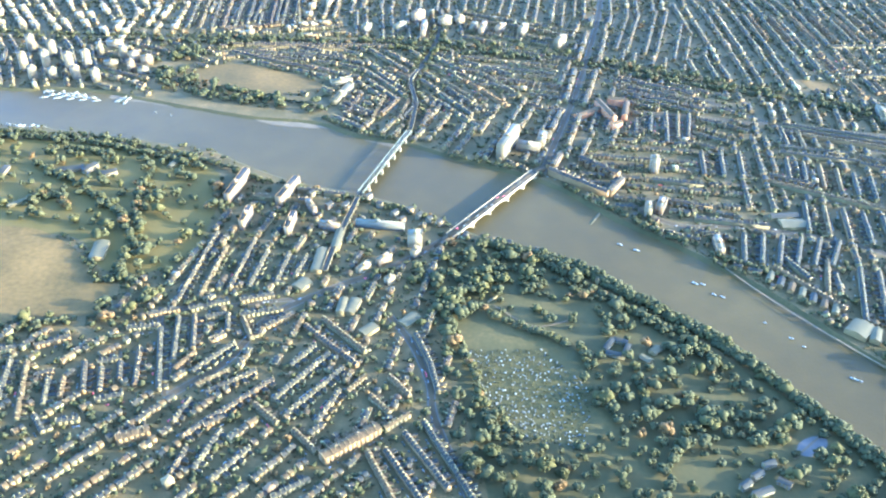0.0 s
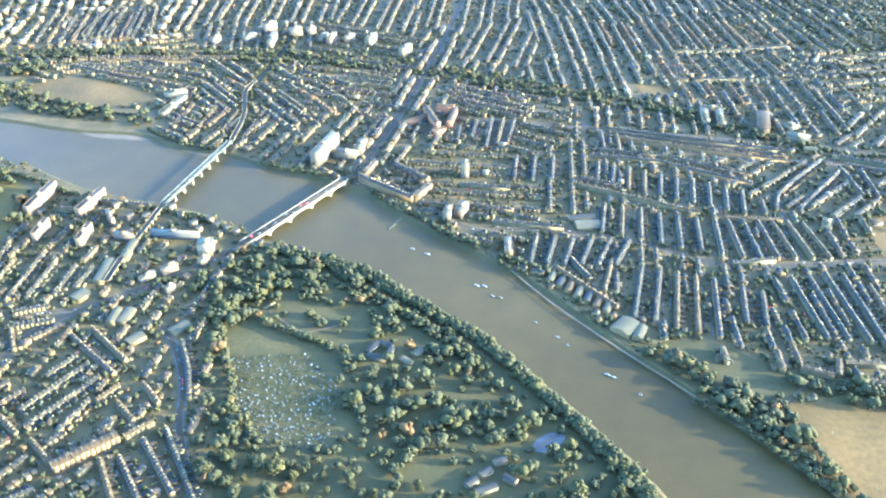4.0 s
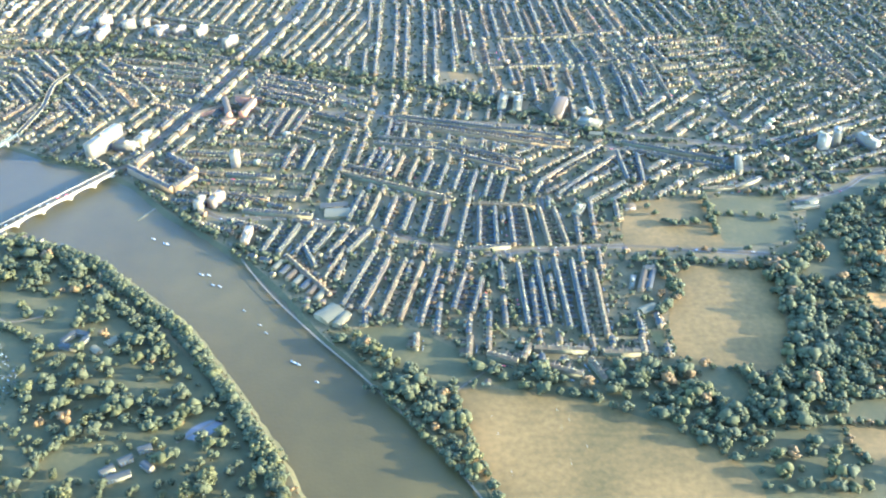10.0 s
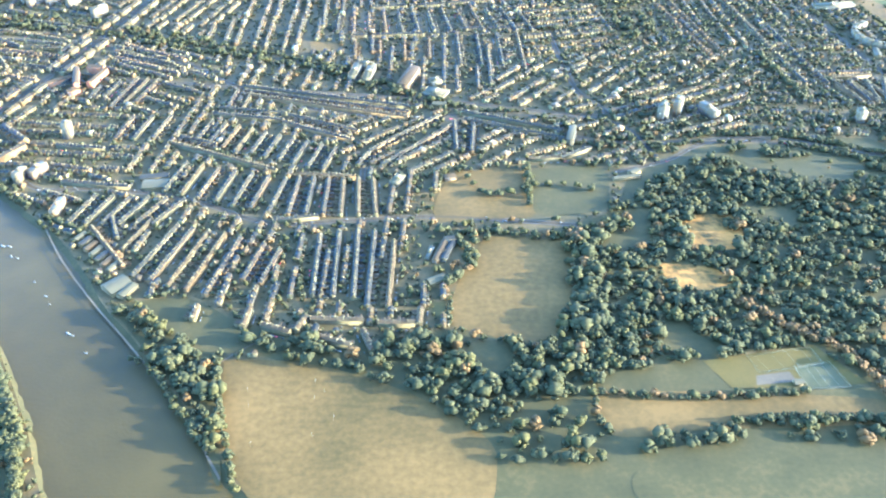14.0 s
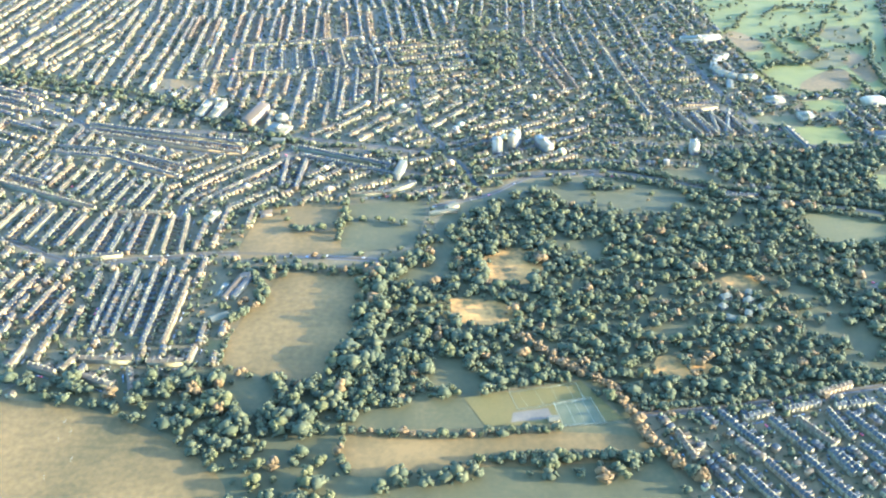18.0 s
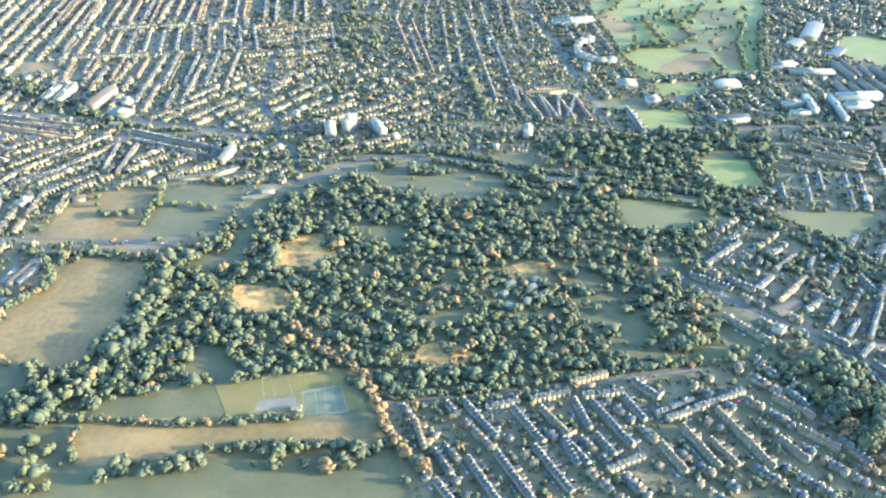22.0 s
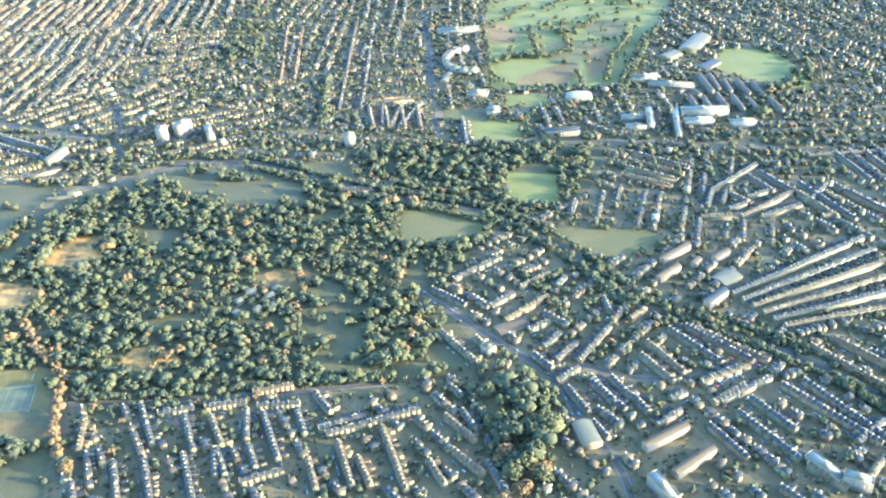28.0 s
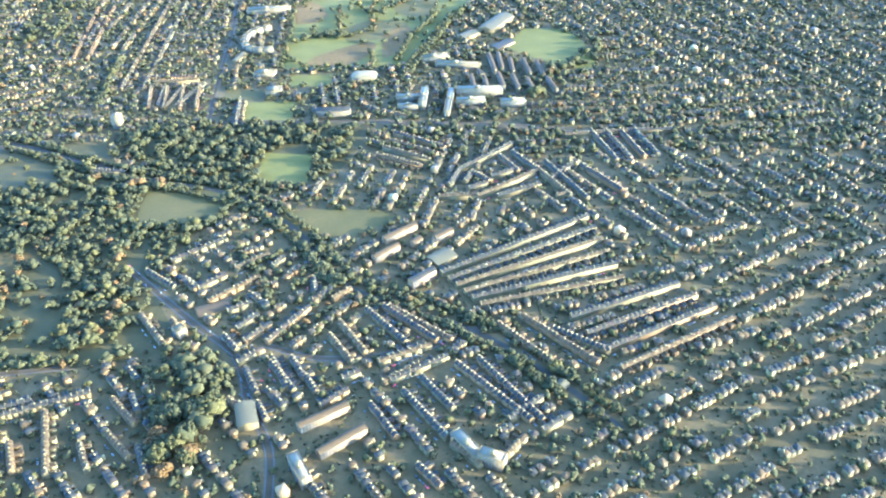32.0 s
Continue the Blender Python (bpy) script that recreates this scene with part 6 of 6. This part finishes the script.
def clump_tree(seed, clumps, size, lumps=1):
    """Trunk and crown of one tree of unit height: limbs, a few uneven boughs and many small ragged clumps of leaves round them."""
    r = np.random.default_rng(seed)
    crown, trunk = Soup(), Soup()
    lean = r.normal(0, 0.05, 2)
    for k in range(lumps):
        a, off = r.uniform(0, 2 * math.pi), (0.0 if lumps == 1 else 0.17)
        bough = LUMP * (1 + r.normal(0, 0.24, (len(LUMP), 1))) * (0.34 if lumps == 1 else 0.25) * (1, r.uniform(0.8, 1.1), r.uniform(0.85, 1.15))
        crown.add(bough + (off * math.cos(a), off * math.sin(a), 0.56 + (0.0 if lumps == 1 else r.uniform(-0.14, 0.14))), t=LUMP_T)
    for k in range(clumps):
        a, z = r.uniform(0, 2 * math.pi), 0.24 + 0.66 * r.random()
        rad = 0.36 * r.random() ** 0.3 * (1.1 - abs(z - 0.5) ** 1.5 * 2.2) * (1 + 0.25 * math.sin(a * 2 + seed))
        turn = Matrix.Rotation(r.uniform(0, 6.28), 3, (r.normal(), r.normal(), r.normal() + 0.01))
        v = (OCTA * (1 + r.normal(0, 0.25, (6, 1)))) @ np.array(turn) * size * r.uniform(0.7, 1.35) * (1, 1, 0.75)
        crown.add(v + (rad * math.cos(a) + lean[0] * z, rad * math.sin(a) + lean[1] * z, z), t=OCTA_T)
    n = 6
    ring = [(math.cos(2 * math.pi * i / n), math.sin(2 * math.pi * i / n)) for i in range(n)]
    v = [(0.035 * x, 0.035 * y, -0.02) for x, y in ring] + [(0.018 * x, 0.018 * y, 0.55) for x, y in ring]
    trunk.add(v, [[i, (i + 1) % n, n + (i + 1) % n, n + i] for i in range(n)])
    for k in range(4):
        a = k * 1.6 + r.random()
        e = (0.25 * math.cos(a), 0.25 * math.sin(a), 0.5 + 0.2 * r.random())
        trunk.add([(0.012, 0, 0.28), (-0.006, 0.01, 0.28), (-0.006, -0.01, 0.28), (e[0], e[1], e[2])], t=[[0, 1, 3], [1, 2, 3], [2, 0, 3]])
    return crown, trunk


near_kinds = []
for k in range(5):
    c, t = clump_tree(20 + k, 80, 0.085, 6)
    near_kinds.append((c.mesh("crown", M[("leaf", "olive", "dusk", "leaf", "olive")[k]]), c.mesh("crown_autumn", M["rust"]), t.mesh("trunk", M["bark"])))
far_kinds, mid_kinds, small_kinds, tiny_kinds = [], [], [], []
for k in range(6):
    c, t = clump_tree(100 + k, 2 if k < 3 else 4, 0.27, 0)
    tiny_kinds.append((np.concatenate(c.v), np.concatenate(c.t)))
    c, t = clump_tree(80 + k, 5, 0.17)
    small_kinds.append((np.concatenate(c.v), np.concatenate(c.t)))
    c, t = clump_tree(120 + k, 5, 0.15, 2)
    mid_kinds.append((np.concatenate(c.v), np.concatenate(c.t)))
    c, t = clump_tree(60 + k, 9, 0.13, 3)
    far_kinds.append((np.concatenate(c.v), np.concatenate(c.t)))


def scatter(outline, gap, r):
    p = np.asarray(outline, dtype=float)
    (x0, y0), (x1, y1) = p.min(0), p.max(0)
    xs, ys = np.meshgrid(np.arange(x0, x1, gap), np.arange(y0, y1, gap))
    pts = np.column_stack([xs.ravel(), ys.ravel()]) + r.uniform(-0.6, 0.6, (xs.size, 2)) * gap
    return pts[inside(p, pts[:, 0], pts[:, 1])]


trees = []  # x, y, height, autumn
tr = np.random.default_rng(11)
for gap, rust, h, pts in TREE_LINES:
    line = curve_through(pts, gap * 0.85)
    for x, y in line + tr.normal(0, 1.6, line.shape):
        trees.append((x, y, h * tr.uniform(0.8, 1.25), tr.random() < rust, True))
for w, pts in RAILS:
    line = curve_through(pts, 9.0)
    d = np.gradient(line, axis=0)
    nrm = np.column_stack([-d[:, 1], d[:, 0]]) / np.linalg.norm(d, axis=1)[:, None]
    for side in (-1, 1):
        for off in (5, 12):
            for x, y in line + nrm * side * (w / 2 + off) + tr.normal(0, 2.0, line.shape):
                if taken[cells(x, y)] in (0, 4) and tr.random() < 0.8:
                    trees.append((x, y, tr.uniform(6, 12), tr.random() < 0.04, True))
                    taken[cells(x, y)] = 4
for outline, gap, rust, h in WOODS:
    for x, y in scatter(outline, gap, tr):
        i, j = cells(x, y)
        if (taken[i, j] in (0, 4) or (taken[i, j] == 2 and len(outline) < 6)) and tr.random() < 0.92 and noise.noise((x * 0.013, y * 0.013, 0)) > -0.42:
            trees.append((x, y, h * (tr.uniform(0.5, 1.05) if tr.random() < 0.68 else tr.uniform(1.05, 1.65)), tr.random() < rust, True))


def near_tree(x, y, h, rust):
    k = tr.integers(len(near_kinds))
    crown, autumn, trunk = near_kinds[k]
    e = thing("tree", "russet autumn broadleaf tree" if rust else "leafy green broadleaf tree lit from one side", "tree", "trees")
    part("trunk", trunk, e)
    part("crown", autumn if rust else crown, e)
    e.matrix_basis = Matrix.Translation((x * K, y * K, 0)) @ Matrix.Rotation(tr.uniform(0, 6.28), 4, "Z") @ Matrix.Diagonal((h * tr.uniform(1.0, 1.3), h * tr.uniform(1.0, 1.3), h, 1))


def tree_stuff(name, items, mat, label, kinds):
    if not items:
        return
    v, t, n = [], [], 0
    for x, y, h, *_ in items:
        cv, ct = kinds[tr.integers(len(kinds))]
        a = tr.uniform(0, 6.28)
        c, s = math.cos(a), math.sin(a)
        w = h * tr.uniform(1.05, 1.45)
        v.append(np.column_stack([x + (cv[:, 0] * c - cv[:, 1] * s) * w, y + (cv[:, 0] * s + cv[:, 1] * c) * w, (cv[:, 2] - 0.12) * h]))
        t.append(ct + n)
        n += len(cv)
    tints = [M["leaf"], M["olive"], M["dusk"]] if mat is M["leaf"] else [mat]
    tint = tr.choice(len(tints), len(items), p=[0.45, 0.25, 0.3] if len(tints) > 1 else None)
    tagged(new(name, mesh_of(name, np.concatenate(v), [np.concatenate(t)], tints, np.repeat(tint, [len(k) for k in t]))), label, "trees", kind="stuff")


dr = np.random.default_rng(23)
row_mid = np.array([((a[0] + b[0]) / 2, (a[1] + b[1]) / 2) for a, b, *_ in ROWS])
row_dir = np.array([math.degrees(math.atan2(b[1] - a[1], b[0] - a[0])) for a, b, *_ in ROWS])


def street_angle(x, y):
    """The way the nearest known rows run, and past them a slow drift."""
    far = np.hypot(row_mid[:, 0] - x, row_mid[:, 1] - y)
    k = far.argmin()
    return row_dir[k] + dr.uniform(-6, 6) if far[k] < 260 else 90 + 35 * math.sin(x * 0.0021 + y * 0.0013) + (90 if dr.random() < 0.2 else 0) + dr.uniform(-12, 12)


for x, y, ang, gap, fill in [(x, y, street_angle(x, y), 30 + 6 * dr.random(), 0.9 if x < 1500 else (0.5 if y > 1300 else 0.65))
                             for x, y in [(x + dr.uniform(-90, 90), y + dr.uniform(-70, 70)) for x in range(-1600, 3900, 260) for y in range(650, 2800, 240)]]:
    districts.append((x, y, ang, gap, fill))
houses = town(districts, far_land)
town([(-700, 800, 60, 34, 0.8), (-300, 700, 50, 34, 0.8), (-100, 1000, 75, 36, 0.7), (-900, 1300, 20, 40, 0.5)], near_land)
# garden and street trees on what ground is left
gx, gy = np.meshgrid(np.arange(-1400, 3400, 13.5), np.arange(560, 2700, 13.5))
g = np.column_stack([gx.ravel(), gy.ravel()]) + tr.uniform(-6.5, 6.5, (gx.size, 2))
gi, gj = cells(g[:, 0], g[:, 1])
g = g[(taken[gi, gj] == 0) & (tr.random(len(g)) < np.where((g[:, 0] > 1300) & (g[:, 1] > 1250), 0.97, 0.72)) & inside(VIEW, g[:, 0], g[:, 1])]
gardens = [(x, y, tr.uniform(5.5, 14.5) if x > 1250 and y > 1250 else tr.uniform(4.5, 11.5), tr.random() < 0.04) for x, y in g]
hx, hy = np.meshgrid(np.arange(-1000, 3000, 10), np.arange(560, 1200, 10))
hg = np.column_stack([hx.ravel(), hy.ravel()]) + tr.uniform(-4, 4, (hx.size, 2))
hi, hj = cells(hg[:, 0], hg[:, 1])
hg = hg[(taken[hi, hj] == 0) & (tr.random(len(hg)) < 0.62) & inside(VIEW, hg[:, 0], hg[:, 1])]
shrubs = [(x, y, tr.uniform(2.2, 5.5), False) for x, y in hg]

singles = sorted((t for t in trees), key=lambda t: t[1] - 0.15 * abs(t[0] - 1200))[:300]
chosen = set(id(t) for t in singles)
for t in singles:
    near_tree(*t[:4])
rest = [t for t in trees if id(t) not in chosen]
tree_stuff("woodland", [t for t in rest if not t[3] and t[1] < 1350], M["leaf"], "green broadleaf woods and tree belts with uneven crowns", far_kinds)
tree_stuff("far_woodland", [t for t in rest if not t[3] and t[1] >= 1350], M["leaf"], "distant green woods and railway tree belts", mid_kinds)
tree_stuff("autumn_trees", [t for t in rest + gardens if t[3]], M["rust"], "russet and yellowing trees among green woods", mid_kinds)
tree_stuff("garden_trees", [t for t in gardens if not t[3] and t[1] < 1400], M["leaf"], "small green garden and street trees between houses", small_kinds)
tree_stuff("far_garden_trees", [t for t in gardens if not t[3] and t[1] >= 1400], M["leaf"], "small green trees in distant gardens and streets", tiny_kinds)

tree_stuff("garden_shrubs", shrubs, M["leaf"], "low green hedges and shrubs in back gardens", tiny_kinds[:3])


# ---- small things in the open ----
def car_boxes(body, cabin, x, y, ang):
    ux, uy = (math.cos(ang), math.sin(ang)), (-math.sin(ang), math.cos(ang))
    box(body, (x, y), ux, uy, -2.15, 2.15, -0.88, 0.88, 0.35, 0.95, 0.96)
    box(cabin, (x, y), ux, uy, -1.3, 0.9, -0.8, 0.8, 0.95, 1.5, 0.8)


def parked_car(x, y, ang, paint, words):
    e = thing("car", f"{words} parked car beside the kerb", "car", "cars on the streets")
    body, cabin = Soup(), Soup()
    car_boxes(body, cabin, 0, 0, 0)
    part("body", body.mesh("body", M[paint]), e)
    part("cabin", cabin.mesh("cabin", M["tinted"]), e)
    for sx in (-1.35, 1.35):
        for sy in (-0.8, 0.8):
            w = Soup()
            n = 8
            ring = [(0.34 * math.cos(6.2832 * i / n), 0.34 * math.sin(6.2832 * i / n)) for i in range(n)]
            w.add([(sx + a, sy - 0.1, 0.34 + b) for a, b in ring] + [(sx + a, sy + 0.1, 0.34 + b) for a, b in ring], [[i, (i + 1) % n, n + (i + 1) % n, n + i] for i in range(n)])
            part("wheel", w.mesh("wheel", M["court"]), e)
    e.matrix_basis = Matrix.Translation((x * K, y * K, 0.32 * K)) @ Matrix.Rotation(ang, 4, "Z")
    return e


PAINTS = (("carpaint", "white"), ("flat", "grey"), ("court", "dark"), ("redpaint", "red"))
cr = np.random.default_rng(5)
models = [parked_car(2146 + 9 * k, 715 + 12 * k, -0.9, p, w) for k, (p, w) in enumerate(PAINTS)]
for w, pts in ROADS[:10]:
    line = curve_through(pts, 26.0)
    for (ax, ay), (bx, by) in zip(line[:-1], line[1:]):
        if cr.random() < 0.45:
            side, ang = (1 if cr.random() < 0.5 else -1), math.atan2(by - ay, bx - ax)
            copy_thing(models[cr.choice(4, p=[0.4, 0.3, 0.25, 0.05])], Matrix.Translation(((ax - math.sin(ang) * side * w * 0.34) * K, (ay + math.cos(ang) * side * w * 0.34) * K, 0.42 * K)) @ Matrix.Rotation(ang, 4, "Z"))
for k in range(12):
    s, side = br_L * (k + cr.random()) / 12, (-1 if k % 2 else 1)
    x, y = br_o[0] + br_x[0] * s + br_y[0] * side * 2.4, br_o[1] + br_x[1] * s + br_y[1] * side * 2.4
    o = copy_thing(models[cr.choice(4, p=[0.4, 0.2, 0.2, 0.2])], Matrix.Translation((x * K, y * K, (br_deck + 0.07) * K)) @ Matrix.Rotation(math.atan2(br_x[1], br_x[0]), 4, "Z"))
    tagged(o, "car crossing the stone road bridge")
kerb = {p: (Soup(), Soup()) for p, w in PAINTS}
for (ax, ay), (bx, by), depth, flip in ROWS:
    L, ang = math.hypot(bx - ax, by - ay), math.atan2(by - ay, bx - ax)
    s = 3.0
    while s < L:
        if cr.random() < 0.42:
            o = (depth / 2 + 5.2) * (1 if flip else -1)
            p = PAINTS[cr.choice(4, p=[0.4, 0.3, 0.25, 0.05])][0]
            x, y = ax + math.cos(ang) * s - math.sin(ang) * o, ay + math.sin(ang) * s + math.cos(ang) * o
            if taken[cells(x, y)] != 3:
                car_boxes(*kerb[p], x, y, ang)
        s += 5.6
for p, (body, cabin) in kerb.items():
    if body.n:
        tagged(new("kerbside_cars", body.mesh("kerbside_cars", M[p])), "painted bodies of cars parked along terraced streets", "cars", kind="stuff")
        tagged(new("kerbside_car_windows", cabin.mesh("kerbside_car_windows", M["tinted"])), "dark glazed tops of cars parked along streets", "cars", kind="stuff")

plots, bushes = Soup(), []
for x, y in scatter([(47, 938), (158, 940), (209, 860), (194, 762), (101, 766)], 4.8, cr):
    if cr.random() < 0.35:
        ang = 0.4 + cr.normal(0, 0.1)
        w = cr.uniform(0.5, 1.0)
        box(plots, (x, y), (math.cos(ang), math.sin(ang)), (-math.sin(ang), math.cos(ang)), -w * 1.2, w * 1.2, -w, w, 0, cr.uniform(1.2, 2.0), 0.85)
    else:
        bushes.append((x, y, cr.uniform(1.2, 3.0), False))
tagged(new("allotment_sheds", plots.mesh("allotment_sheds", M["shed"])), "small pale sheds and frames on allotment plots", "sheds", kind="stuff")
tree_stuff("allotment_bushes", bushes, M["leaf"], "low green bushes and vegetable beds on allotments", small_kinds)


def rugby_posts(x, y):
    e = thing("goal_posts", "tall white goal posts on a playing field", "goal", "goal posts")
    for dy in (-2.8, 2.8):
        s = Soup()
        box(s, (x, y), (1, 0), (0, 1), -0.07, 0.07, dy - 0.07, dy + 0.07, 0, 7.5)
        part("post", s.mesh("post", M["white"]), e)
    s = Soup()
    box(s, (x, y), (1, 0), (0, 1), -0.06, 0.06, -2.8, 2.8, 3.0, 3.12)
    part("crossbar", s.mesh("crossbar", M["boat"]), e)


for x, y in ((807, 762), (812, 734), (889, 742), (900, 753), (914, 709), (891, 684), (822, 673), (888, 771)):
    rugby_posts(x, y)


def enclosed_court(outline, label):
    """A fenced ball court: posts and a mesh-high rail."""
    e = thing("court_fence", label, "fence")
    for (ax, ay), (bx, by) in zip(outline, [*outline[1:], outline[0]]):
        L = math.hypot(bx - ax, by - ay)
        ux = ((bx - ax) / L, (by - ay) / L)
        s = Soup()
        for z in (0.3, 1.6, 3.0):
            box(s, (ax, ay), ux, (-ux[1], ux[0]), 0, L, -0.05, 0.05, z, z + 0.12)
        part("rail", s.mesh("rail", M["steel"]), e)
        for k in range(int(L / 12) + 1):
            s = Soup()
            box(s, (ax, ay), ux, (-ux[1], ux[0]), k * 12 - 0.08, k * 12 + 0.08, -0.08, 0.08, 0, 3.2)
            part("post", s.mesh("post", M["steel"]), e)


enclosed_court([(1422, 786), (1505, 797), (1511, 767), (1429, 755)], "tall wire court fence beside a sports ground")
enclosed_court([(1473, 764), (1519, 770), (1529, 726), (1479, 724)], "tall wire fence round dark tennis courts")
